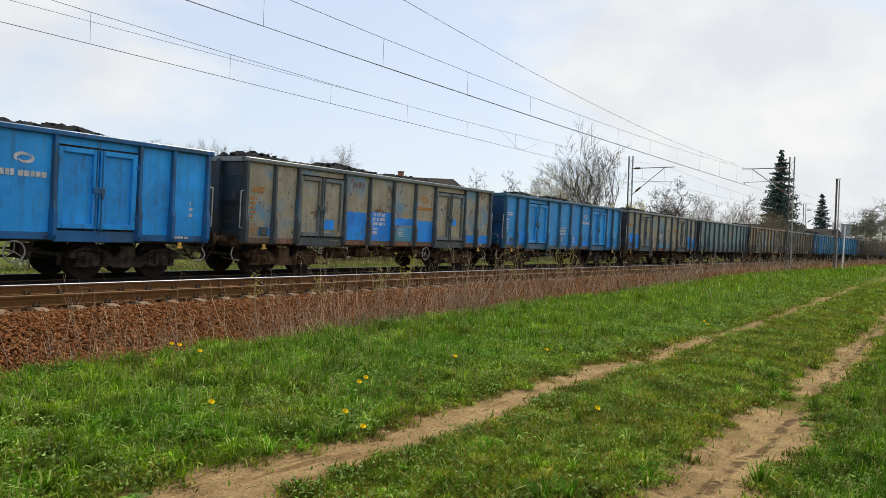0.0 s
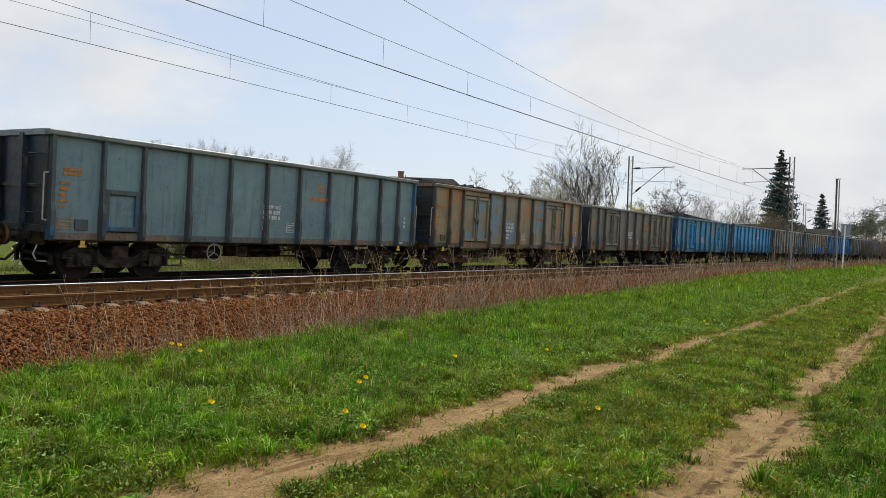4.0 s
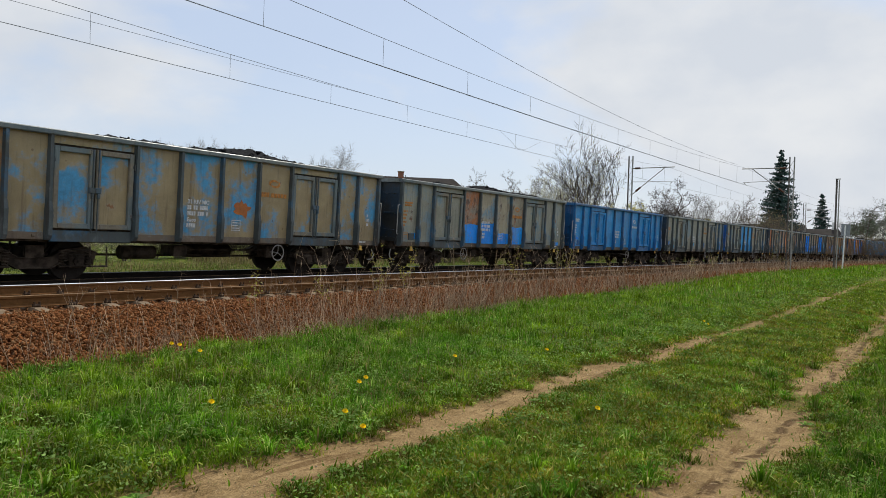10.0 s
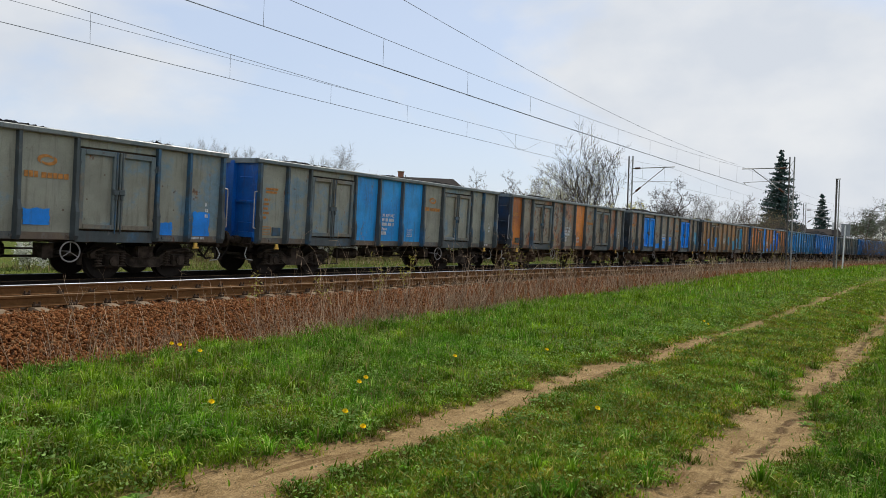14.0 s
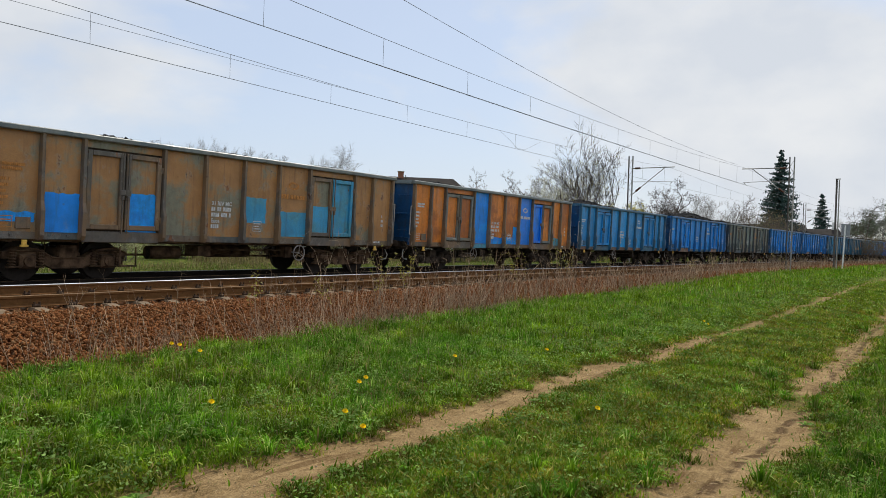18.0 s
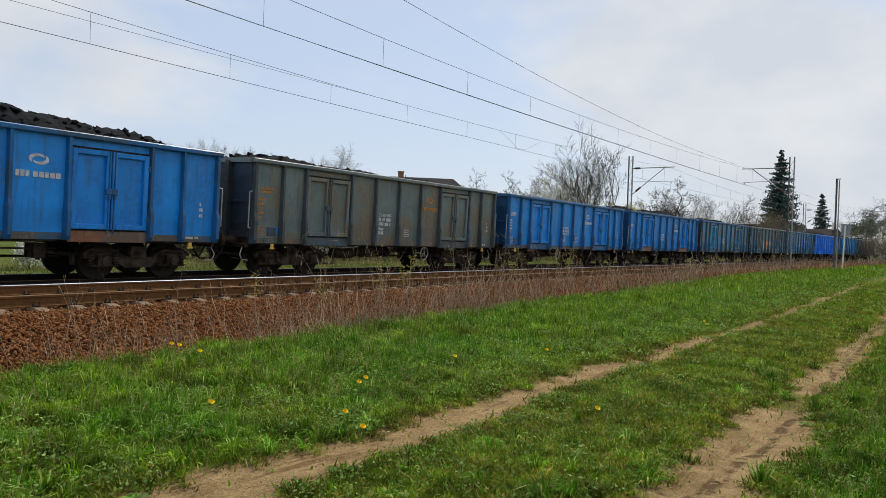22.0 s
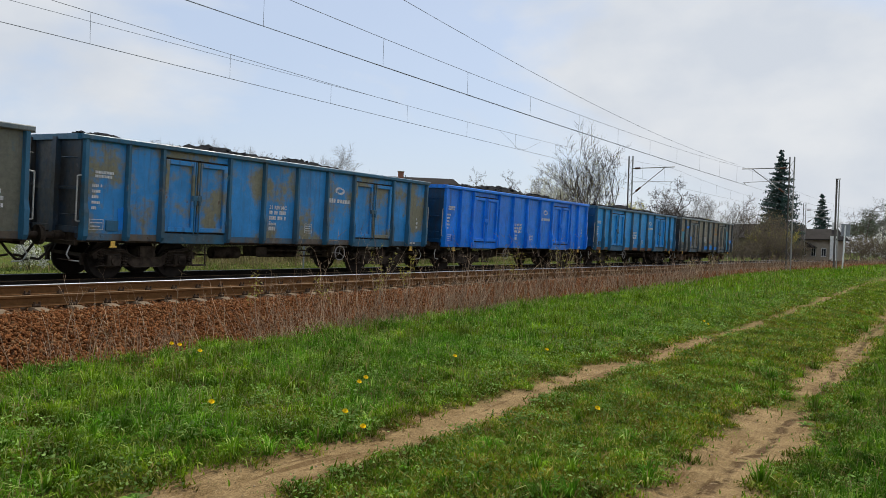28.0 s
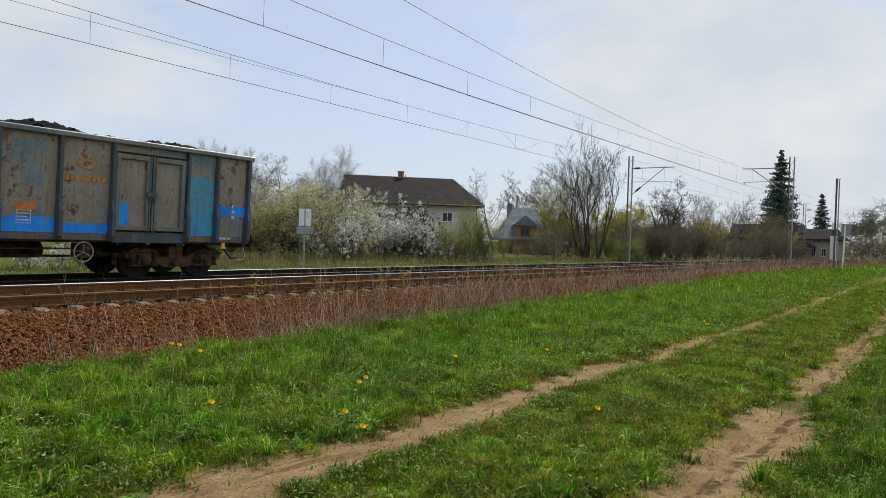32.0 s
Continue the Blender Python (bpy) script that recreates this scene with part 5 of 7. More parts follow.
for n in range(1, WAGONS + 1):
    TRAIN[n] = wagon(n, SPECS[n])
    LOADS[n] = tagged(new("coal_load", coal_heap(np.random.default_rng(100 + n), [h + 0.07 if h > -0.15 else h for h in SPECS[n]["heap"]])), "lumpy black coal loaded in an open wagon", "coal", group="coal loads")

# ---- plants ----
def compass(bearing, dist):
    """A place seen from the camera's foot: degrees clockwise from +y, metres."""
    a = radians(bearing)
    return math.sin(a) * dist, math.cos(a) * dist


def prisms(segs, n=3):
    """Tapered twigs as n-sided prisms; segs: rows of x0 y0 z0 x1 y1 z1 r0 r1."""
    A = np.asarray(segs, float)
    p, q = A[:, 0:3], A[:, 3:6]
    ax = q - p
    ax /= np.maximum(np.linalg.norm(ax, axis=1), 1e-6)[:, None]
    ref = np.where(np.abs(ax[:, 2:3]) > 0.9, np.array([[1.0, 0, 0]]), np.array([[0, 0, 1.0]]))
    u = np.cross(ax, ref)
    u /= np.linalg.norm(u, axis=1)[:, None]
    w = np.cross(ax, u)
    V = []
    for c, r in ((p, A[:, 6]), (q, A[:, 7])):
        for i in range(n):
            a = 2 * math.pi * i / n
            V.append(c + (u * math.cos(a) + w * math.sin(a)) * r[:, None])
    V = np.stack(V, 1).reshape(-1, 3)
    base = (np.arange(len(A)) * 2 * n)[:, None]
    F = np.stack([np.stack([base[:, 0] + i, base[:, 0] + (i + 1) % n, base[:, 0] + n + (i + 1) % n, base[:, 0] + n + i], 1) for i in range(n)], 1).reshape(-1, 4)
    return V, F


def flakes(rng, centres, lo, hi, flat=0.0):
    """Small four-cornered leaves or petals at the given points, turned at random."""
    n = len(centres)
    a = rng.normal(size=(n, 3))
    a[:, 2] *= 1 - flat
    a /= np.linalg.norm(a, axis=1)[:, None]
    b = np.cross(a, rng.normal(size=(n, 3)))
    b /= np.linalg.norm(b, axis=1)[:, None]
    s = rng.uniform(lo, hi, (n, 1))
    V = np.stack([centres - a * s, centres - b * s * 0.55, centres + a * s, centres + b * s * 0.55], 1).reshape(-1, 3)
    return V, np.arange(n * 4).reshape(-1, 4)


def grow(rng, height, stems=1, spread=0.5, levels=4, kids=5, upright=0.6, base_r=0.09, low=0.25, thin=0.0075, ratio=0.45, root=0.12):
    """A leafless woody plant: rows of twigs and the points of the finest ones."""
    segs, tips = [], []

    def limb(p, d, length, r, lev):
        n = 4 if lev > 0 else 3
        pts = [p]
        dirs = [d]
        for i in range(n):
            d = (d + Vector(rng.normal(size=3)) * 0.11 + Vector((0, 0, 0.08 * upright))).normalized()
            p = p + d * (length / n)
            pts.append(p)
            dirs.append(d)
        for i in range(n):
            r0, r1 = r * (1 - 0.75 * i / n), r * (1 - 0.75 * (i + 1) / n)
            segs.append((*pts[i], *pts[i + 1], r0, r1))
            if lev <= 1:
                tips.append(tuple(pts[i + 1]))
        if lev == 0:
            return
        for j in range(kids):
            f = low + (1 - low) * (j + rng.uniform(0, 1)) / kids
            i = min(n - 1, int(f * n))
            at = pts[i].lerp(pts[i + 1], f * n - i)
            side = Vector(rng.normal(size=3))
            side = (side - dirs[i] * side.dot(dirs[i])).normalized()
            nd = (dirs[i] * upright + side * (1 - upright * 0.35) + Vector((0, 0, 0.15))).normalized()
            limb(at, nd, length * rng.uniform(0.38, 0.62) * (1.1 - 0.4 * f), max(r * ratio * (1 - 0.5 * f), thin), lev - 1)

    for k in range(stems):
        a = rng.uniform(0, 2 * math.pi)
        out = spread * rng.uniform(0.2, 1.0) if stems > 1 else 0.05
        d = Vector((math.cos(a) * out, math.sin(a) * out, 1)).normalized()
        limb(Vector((math.cos(a) * root * (stems > 1), math.sin(a) * root * (stems > 1), -0.15)), d, height * rng.uniform(0.72, 1.0) * 0.85, base_r * rng.uniform(0.7, 1.0), levels)
    return segs, np.array(tips)


def bark_material(name, c):
    return plain(name, c, 0.95, lo=0.7, hi=1.25, scale=3, bump=0.2)


M_BARK = bark_material("grey_brown_bark", (0.12, 0.10, 0.085))
M_BARK2 = bark_material("pale_grey_bark", (0.25, 0.23, 0.21))
M_BARK3 = bark_material("dark_wet_bark", (0.065, 0.055, 0.05))
M_BARK2B = bark_material("brown_twig_bark", (0.17, 0.135, 0.11))
M_BARK2C = bark_material("dull_brown_thicket_bark", (0.125, 0.10, 0.082))
M_DULLOLIVE = leaf_material("dull_olive_leaf", (0.17, 0.17, 0.075, 1), (0.27, 0.22, 0.13, 1), 0.8, 0.3)
M_BLOSSOM = leaf_material("white_blossom", (0.86, 0.86, 0.82, 1), (0.66, 0.68, 0.60, 1), 0.7, 0.3)
M_CREAM = leaf_material("cream_green_blossom", (0.68, 0.66, 0.44, 1), (0.52, 0.52, 0.29, 1), 0.7, 0.4)
M_YOUNG = leaf_material("young_olive_leaf", (0.31, 0.33, 0.11, 1), (0.50, 0.47, 0.24, 1), 0.75, 0.4)
M_LIME = leaf_material("lime_spring_leaf", (0.26, 0.33, 0.04, 1), (0.38, 0.42, 0.08, 1), 0.75, 0.4)
M_YELLOW_B = leaf_material("yellow_catkin", (0.50, 0.44, 0.10, 1), (0.36, 0.34, 0.10, 1), 0.7, 0.3)
# needles lightened a little, distance haze being mixed into the green
M_CONIFER = leaf_material("hazed_spruce_needle", (0.030, 0.064, 0.060, 1), (0.078, 0.125, 0.112, 1), 0.7, 0.1)
M_DKLEAF = leaf_material("dark_evergreen_leaf", (0.03, 0.055, 0.03, 1), (0.05, 0.09, 0.04, 1), 0.6, 0.2)
# paler, greyer pine leaves: the haze of distance put into their colour
M_FARPINE = leaf_material("hazed_grey_green_pine", (0.10, 0.13, 0.09, 1), (0.15, 0.17, 0.12, 1), 0.7, 0.2)

PLANT = {}


def plant_meshes(key, seed, grow_args, bark, leaf=None, count=0, size=(0.03, 0.07), fuzz=0.12, clumps=5):
    """Wood and crown meshes of one kind of plant, made once."""
    if key not in PLANT:
        rng = np.random.default_rng(seed)
        segs, tips = grow(rng, **grow_args)
        wood = quick_mesh("trunk", *prisms(segs), 4, bark)
        crown = None
        if leaf and len(tips):
            # leaves sit in uneven clumps on the twigs
            w = rng.uniform(0, 1, len(tips)) ** clumps
            pick = rng.choice(len(tips), count, p=w / w.sum())
            crown = quick_mesh("crown", *flakes(rng, tips[pick] + rng.normal(size=(count, 3)) * fuzz, *size), 4, leaf)
        PLANT[key] = (wood, crown)
    return PLANT[key]


def plant(name, label, category, meshes, bearing, dist, turn=0.0, size=1.0, group=""):
    x, y = compass(bearing, dist)
    ob = tagged(new(name), label, category, group)
    ob.matrix_basis = pose(x, y, float(ground_z(x, y)), 0, 0, turn) @ Matrix.Scale(size, 4)
    part("trunk", meshes[0], None, ob)
    if meshes[1]:
        part("crown", meshes[1], None, ob)
    return ob


BARE_A = lambda: plant_meshes("bare_a", 11, dict(height=10, stems=1, levels=4, kids=6, upright=0.55, base_r=0.16, thin=0.0095), M_BARK)
BARE_B = lambda: plant_meshes("bare_b", 12, dict(height=10, stems=3, spread=0.3, levels=3, kids=9, upright=0.7, base_r=0.09), M_BARK2)
MULTI = lambda: plant_meshes("multi", 23, dict(height=12.5, stems=11, spread=0.34, levels=3, kids=6, upright=0.86, base_r=0.12, low=0.3, thin=0.0135, ratio=0.55, root=0.8), M_BARK3, M_YELLOW_B, 900, (0.04, 0.08), 0.1)
GNARL = lambda: plant_meshes("gnarl", 31, dict(height=8, stems=2, spread=0.6, levels=4, kids=5, upright=0.3, base_r=0.2, thin=0.016, ratio=0.5), M_BARK3)
WHITE = lambda: plant_meshes("white", 41, dict(height=4.2, stems=6, spread=0.9, levels=3, kids=6, upright=0.5, base_r=0.05, low=0.15), M_BARK3, M_BLOSSOM, 6000, (0.035, 0.08), 0.06, 10)
CREAM = lambda: plant_meshes("cream", 42, dict(height=4.4, stems=7, spread=0.8, levels=3, kids=6, upright=0.5, base_r=0.05, low=0.1), M_BARK, M_CREAM, 9000, (0.025, 0.06), 0.09)
OLIVE = lambda: plant_meshes("olive", 43, dict(height=4.2, stems=7, spread=0.7, levels=3, kids=6, upright=0.5, base_r=0.05, low=0.1), M_BARK, M_YOUNG, 8500, (0.025, 0.065), 0.09)
LIME = lambda: plant_meshes("lime", 44, dict(height=3.9, stems=10, spread=0.35, levels=2, kids=9, upright=0.8, base_r=0.03, low=0.1), M_BARK, M_LIME, 3600, (0.02, 0.055), 0.12)
TALLC = lambda: plant_meshes("tallc", 45, dict(height=8.5, stems=4, spread=0.3, levels=3, kids=6, upright=0.75, base_r=0.07, low=0.2), M_BARK, M_CREAM, 4200, (0.025, 0.06), 0.12)
YELLOWT = lambda: plant_meshes("yellowt", 46, dict(height=6.0, stems=4, spread=0.4, levels=3, kids=6, upright=0.7, base_r=0.06, low=0.2), M_BARK, M_YELLOW_B, 5200, (0.045, 0.10), 0.12)
FARBARE = lambda: plant_meshes("farbare", 13, dict(height=10, stems=2, spread=0.3, levels=4, kids=5, upright=0.6, base_r=0.16, thin=0.017, ratio=0.5), M_BARK)
THICKET = lambda: plant_meshes("thicket", 49, dict(height=4.6, stems=20, spread=0.55, levels=2, kids=7, upright=0.8, base_r=0.04, low=0.15, thin=0.016, ratio=0.55), M_BARK2C, M_DULLOLIVE, 900, (0.035, 0.08), 0.16)
TWIGS = lambda: plant_meshes("twigs", 47, dict(height=3.6, stems=16, spread=0.5, levels=2, kids=6, upright=0.85, base_r=0.024, low=0.2, thin=0.009), M_BARK2B, M_DULLOLIVE, 1500, (0.02, 0.05), 0.12)
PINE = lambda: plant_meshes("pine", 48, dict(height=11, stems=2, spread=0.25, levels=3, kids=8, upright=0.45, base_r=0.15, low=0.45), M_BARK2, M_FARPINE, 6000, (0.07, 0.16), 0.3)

LBL = {
    "bare": ("tree", "leafless grey-brown tree in early spring", "tree"), "white": ("shrub", "shrub covered in white spring blossom", "shrub"),
    "cream": ("shrub", "cream-green flowering shrub beside the railway", "shrub"), "olive": ("shrub", "shrub with young olive-green leaves", "shrub"),
    "lime": ("shrub", "thin upright shrub with lime-green leaves", "shrub"), "tallc": ("tree", "slender tree with pale cream-green buds", "tree"),
    "yellow": ("tree", "small tree with yellow catkins", "tree"), "twigs": ("shrub", "leafless brown thicket of upright twigs", "shrub"),
    "multi": ("tree", "tall many-stemmed leafless tree with yellow catkins", "tree"), "gnarl": ("tree", "dark crooked leafless fruit tree", "tree"),
    "thicket": ("shrub", "dense brown thicket with sparse olive leaves", "shrub"), "farbare": ("tree", "leafless dark tree behind the gardens", "tree"),
    "pine": ("tree", "distant pine tree, paled as if by haze", "tree"),
}
KINDS = {"bare": BARE_A, "pale": BARE_B, "white": WHITE, "cream": CREAM, "olive": OLIVE, "lime": LIME, "tallc": TALLC, "yellow": YELLOWT, "twigs": TWIGS, "thicket": THICKET, "farbare": FARBARE, "multi": MULTI, "gnarl": GNARL, "pine": PINE}
# kind, bearing, distance, size
ROW = [
    ("pale", 34.5, 54, 0.84), ("bare", 35.8, 55, 0.84), ("pale", 37.0, 54, 0.86), ("pale", 38.1, 55, 0.84), ("bare", 39.2, 55, 0.82), ("pale", 40.2, 55, 0.84), ("pale", 41.3, 56, 0.84), ("bare", 42.3, 60, 0.84), ("bare", 44.0, 62, 0.86), ("bare", 43.2, 58, 0.80), ("pale", 45.6, 66, 0.8),
    ("pale", 47.4, 72, 0.98), ("pale", 48.1, 74, 1.12), ("bare", 48.6, 74, 0.9), ("pale", 49.4, 76, 0.9), ("bare", 31, 60, 0.8), ("bare", 27, 60, 0.8),
    ("white", 27.0, 28, 0.28), ("white", 28.6, 28.5, 0.25), ("twigs", 30.2, 29, 0.4), ("cream", 33, 36, 0.6), ("olive", 30, 38, 0.8), ("olive", 36.5, 40, 0.9), ("olive", 39.0, 41, 0.9), ("olive", 41.3, 42, 1.0), ("olive", 42.7, 40, 0.98), ("cream", 44.0, 42, 0.98), ("cream", 45.2, 43, 1.0), ("cream", 46.6, 42, 0.98), ("cream", 47.9, 44, 1.0), ("cream", 49.0, 43, 0.8), ("white", 48.4, 41, 0.7),
    ("white", 50.2, 46, 0.86), ("white", 51.4, 45, 0.82), ("white", 52.4, 46, 0.84), ("white", 55.1, 46, 0.74), ("white", 49.4, 48, 0.9),
    ("lime", 56.8, 44, 0.62), ("lime", 57.8, 45, 0.5), ("lime", 58.9, 47, 0.9), ("lime", 59.5, 47, 0.75), ("olive", 58.2, 49, 0.5), ("lime", 61.0, 58, 0.4),
    ("farbare", 60.2, 98, 1.02), ("farbare", 61.5, 96, 0.98), ("farbare", 62.7, 95, 1.02), ("farbare", 63.6, 98, 1.0), ("farbare", 64.6, 100, 0.9),
    ("tallc", 65.0, 66, 0.85), ("yellow", 65.2, 64, 0.85), ("tallc", 65.5, 68, 0.95), ("multi", 67.6, 62, 0.80), ("tallc", 66.6, 74, 1.0), ("yellow", 69.9, 68, 0.95), ("yellow", 69.0, 74, 1.0),
    ("bare", 62.1, 68, 0.3), ("twigs", 63.4, 64, 0.55), ("lime", 63.9, 60, 0.55), ("lime", 66.5, 66, 0.5), ("lime", 69.6, 57, 0.5), ("lime", 71.2, 58, 0.55), ("lime", 67.7, 66, 0.45), ("olive", 64.8, 60, 0.5), ("gnarl", 72.4, 76, 1.0), ("gnarl", 73.6, 80, 0.9), ("farbare", 71.5, 92, 0.8), ("farbare", 74.4, 98, 0.85), ("farbare", 73.2, 96, 0.8), ("pale", 75.3, 100, 0.92), ("pale", 76.3, 104, 0.9), ("farbare", 77.3, 112, 0.86), ("pale", 78.1, 108, 0.86), ("bare", 79.0, 110, 0.8),
    ("thicket", 73.9, 72, 0.75), ("thicket", 75.2, 74, 0.8), ("yellow", 76.2, 88, 0.85), ("thicket", 66.0, 62, 0.6), ("twigs", 70.8, 60, 0.8), ("thicket", 72.2, 64, 0.7), ("thicket", 71.0, 66, 0.72), ("thicket", 69.4, 68, 0.7), ("cream", 74.6, 84, 0.7), ("lime", 68.8, 66, 0.6),
    ("twigs", 62.0, 58, 0.42), ("twigs", 63.8, 57, 0.6), ("twigs", 64.9, 56, 0.8), ("twigs", 66.9, 68, 0.85), ("twigs", 68.2, 70, 0.85), ("twigs", 70.2, 62, 0.95), ("twigs", 71.6, 64, 1.0), ("twigs", 72.9, 66, 1.0), ("twigs", 74.2, 70, 1.05),
    ("twigs", 75.4, 74, 1.1), ("twigs", 76.5, 78, 1.1), ("twigs", 77.5, 82, 0.7), ("twigs", 78.4, 86, 0.75), ("twigs", 79.2, 90, 0.75), ("twigs", 80.0, 94, 1.3), ("twigs", 80.8, 98, 1.2), ("twigs", 81.5, 104, 1.0), ("twigs", 82.2, 110, 0.8), ("twigs", 81.9, 112, 0.9), ("yellow", 79.8, 112, 0.8), ("twigs", 79.9, 100, 1.9), ("twigs", 80.4, 104, 1.8),
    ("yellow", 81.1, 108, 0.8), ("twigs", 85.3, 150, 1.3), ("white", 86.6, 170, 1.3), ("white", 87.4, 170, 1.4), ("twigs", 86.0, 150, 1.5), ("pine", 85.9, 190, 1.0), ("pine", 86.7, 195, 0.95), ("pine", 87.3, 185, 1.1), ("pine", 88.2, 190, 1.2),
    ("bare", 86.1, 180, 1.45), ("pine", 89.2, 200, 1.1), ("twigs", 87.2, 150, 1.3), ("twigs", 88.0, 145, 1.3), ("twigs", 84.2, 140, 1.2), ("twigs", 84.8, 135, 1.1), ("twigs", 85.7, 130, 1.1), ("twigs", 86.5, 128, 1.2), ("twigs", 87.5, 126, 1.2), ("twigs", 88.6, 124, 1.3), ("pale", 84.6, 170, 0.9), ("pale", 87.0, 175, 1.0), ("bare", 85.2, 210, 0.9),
    ("thicket", 64.6, 76, 0.96), ("thicket", 65.3, 77, 0.83), ("thicket", 65.9, 84, 1.05), ("thicket", 66.6, 84, 0.86), ("thicket", 67.2, 84, 1.02), ("thicket", 68.0, 87, 0.83), ("thicket", 68.7, 87, 0.95), ("thicket", 69.3, 86, 0.83), ("thicket", 70.1, 91, 0.96), ("thicket", 70.7, 92, 0.97), ("thicket", 71.5, 93, 0.95), ("thicket", 72.1, 92, 0.93), ("thicket", 72.7, 91, 1.04), ("thicket", 73.3, 90, 0.99), ("thicket", 73.9, 95, 0.94), ("thicket", 74.5, 99, 0.86), ("thicket", 75.2, 94, 0.99), ("thicket", 75.8, 96, 1.02), ("thicket", 76.4, 99, 1.07), ("thicket", 77.0, 96, 0.87), ("thicket", 77.8, 102, 0.52), ("thicket", 78.4, 99, 0.56), ("thicket", 79.0, 104, 0.64), ("thicket", 79.7, 106, 0.65), ("thicket", 80.3, 103, 0.65), 
    ("thicket", 35.0, 39.0, 0.26), ("thicket", 36.5, 41.0, 0.38), ("thicket", 37.6, 40.2, 0.35), ("thicket", 38.7, 42.3, 0.32), ("thicket", 40.2, 41.5, 0.29), ("thicket", 41.3, 43.5, 0.26), ("thicket", 42.4, 42.7, 0.38), ("thicket", 43.9, 41.9, 0.35), ("thicket", 45.0, 44.0, 0.32), ("thicket", 46.1, 43.2, 0.29), ("thicket", 47.2, 45.2, 0.26), ("thicket", 48.7, 44.4, 0.38), ("thicket", 49.8, 46.4, 0.35), ("thicket", 50.9, 45.7, 0.32), ("thicket", 52.4, 44.9, 0.29), ("thicket", 53.5, 46.9, 0.26), ("thicket", 54.6, 46.1, 0.38), ("thicket", 56.1, 48.1, 0.35), ("thicket", 57.2, 47.4, 0.32), ("thicket", 58.3, 49.4, 0.29), ("thicket", 59.4, 48.6, 0.26),
]
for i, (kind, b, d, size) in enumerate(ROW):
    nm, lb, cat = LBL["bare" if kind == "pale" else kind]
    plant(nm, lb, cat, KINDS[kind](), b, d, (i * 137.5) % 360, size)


def spruce(bearing, dist, height, width, seed):
    rng = np.random.default_rng(seed)
    x, y = compass(bearing, dist)
    ob = tagged(new("spruce"), "tall dark green spruce tree with drooping layered branches", "tree")
    ob.matrix_basis = pose(x, y, float(ground_z(x, y)))
    part("trunk", Shape().tube((0, 0, -0.2), (0, 0, height * 0.98), 0.24, 0.02, 10), M_BARK3, ob)
    pts, segs = [], []
    tiers = int(height * 2.0)
    for t in range(tiers):
        f = (t + rng.uniform(0.2, 0.8)) / tiers
        z = height * (0.08 + 0.92 * f)
        reach = width * (1 - f) ** 0.78 * rng.uniform(0.85, 1.08) + 0.03
        spread = min(0.17, 0.03 + 0.07 * reach)
        lean = rng.uniform(0, 2 * math.pi)
        for k in range(10):
            a = lean + k * 0.628 + rng.uniform(-0.25, 0.25)
            L = reach * rng.uniform(0.55, 1.15)
            z = height * (0.08 + 0.92 * min(0.995, f + rng.uniform(-0.7, 0.7) / tiers))
            droop = rng.uniform(0.25, 0.5)
            steps = max(3, int(L * 4.5))
            for j in range(1, steps + 1):
                g = j / steps
                px_, py_ = math.cos(a) * L * g, math.sin(a) * L * g
                pz = z - L * droop * g + 0.28 * L * g * g
                pts.append(np.array((px_, py_, pz)) + rng.normal(size=(8, 3)) * (spread, spread, spread * 0.7) - np.array((0, 0, spread * 0.7)))
            segs.append((0, 0, z, math.cos(a) * L, math.sin(a) * L, z - L * droop + 0.28 * L, 0.04, 0.01))
    part("branchwork", quick_mesh("branchwork", *prisms(segs), 4, M_BARK3), None, ob)
    part("crown", quick_mesh("crown", *flakes(rng, np.concatenate(pts), 0.08, 0.20, 0.2), 4, M_CONIFER), None, ob)


spruce(80.7, 122, 16.4, 4.3, 61)
spruce(83.35, 150, 11.8, 2.5, 62)
for bb, dd, ww in ((54.0, 46.5, 0.9), (53.2, 47.5, 0.85), (52.6, 48.5, 0.7)):
    x, y = compass(bb, dd)
    rg = np.random.default_rng(int(bb * 10))
    sh = tagged(new("evergreen_shrub"), "dark evergreen shrub among white blossom", "shrub")
    sh.matrix_basis = pose(x, y, float(ground_z(x, y)))
    cc = rg.normal(size=(1500, 3)) * (0.75 * ww, 0.75 * ww, 0.8) + (0, 0, 1.7)
    part("crown", quick_mesh("crown", *flakes(rg, cc, 0.06, 0.13), 4, M_DKLEAF), None, sh)
    part("stem", Shape().tube((0, 0, -0.2), (0, 0, 2.2), 0.06, 0.02, 6), M_BARK3, sh)

# ---- houses beyond the railway ----
def block_wall(name, rgb):
    k = Mat(name, 0.9)
    br = k.n.new("ShaderNodeTexBrick")
    br.inputs["Scale"].default_value = 1.0
    br.inputs["Brick Width"].default_value, br.inputs["Row Height"].default_value, br.inputs["Mortar Size"].default_value = 0.5, 0.25, 0.012
    br.inputs["Color1"].default_value, br.inputs["Color2"].default_value, br.inputs["Mortar"].default_value = (*rgb, 1), tuple(c * 0.86 for c in rgb) + (1,), tuple(c * 0.75 for c in rgb) + (1,)
    m = k.n.new("ShaderNodeMapping")
    m.inputs["Rotation"].default_value = (radians(90), 0, 0)
    k.l.new(k.co, m.inputs[0]), k.l.new(m.outputs[0], br.inputs["Vector"])
    return k.done(k.vary(br.outputs["Color"], k.noise(0.8, 5), 0.85, 1.08), k.noise(20, 4), 0.3, 0.01)


M_BLOCK = block_wall("pale_block_wall", (0.70, 0.635, 0.57))
M_ROOF = plain("dark_brown_roof_sheet", (0.027, 0.023, 0.022), 0.85, lo=0.8, hi=1.25, scale=1.2)
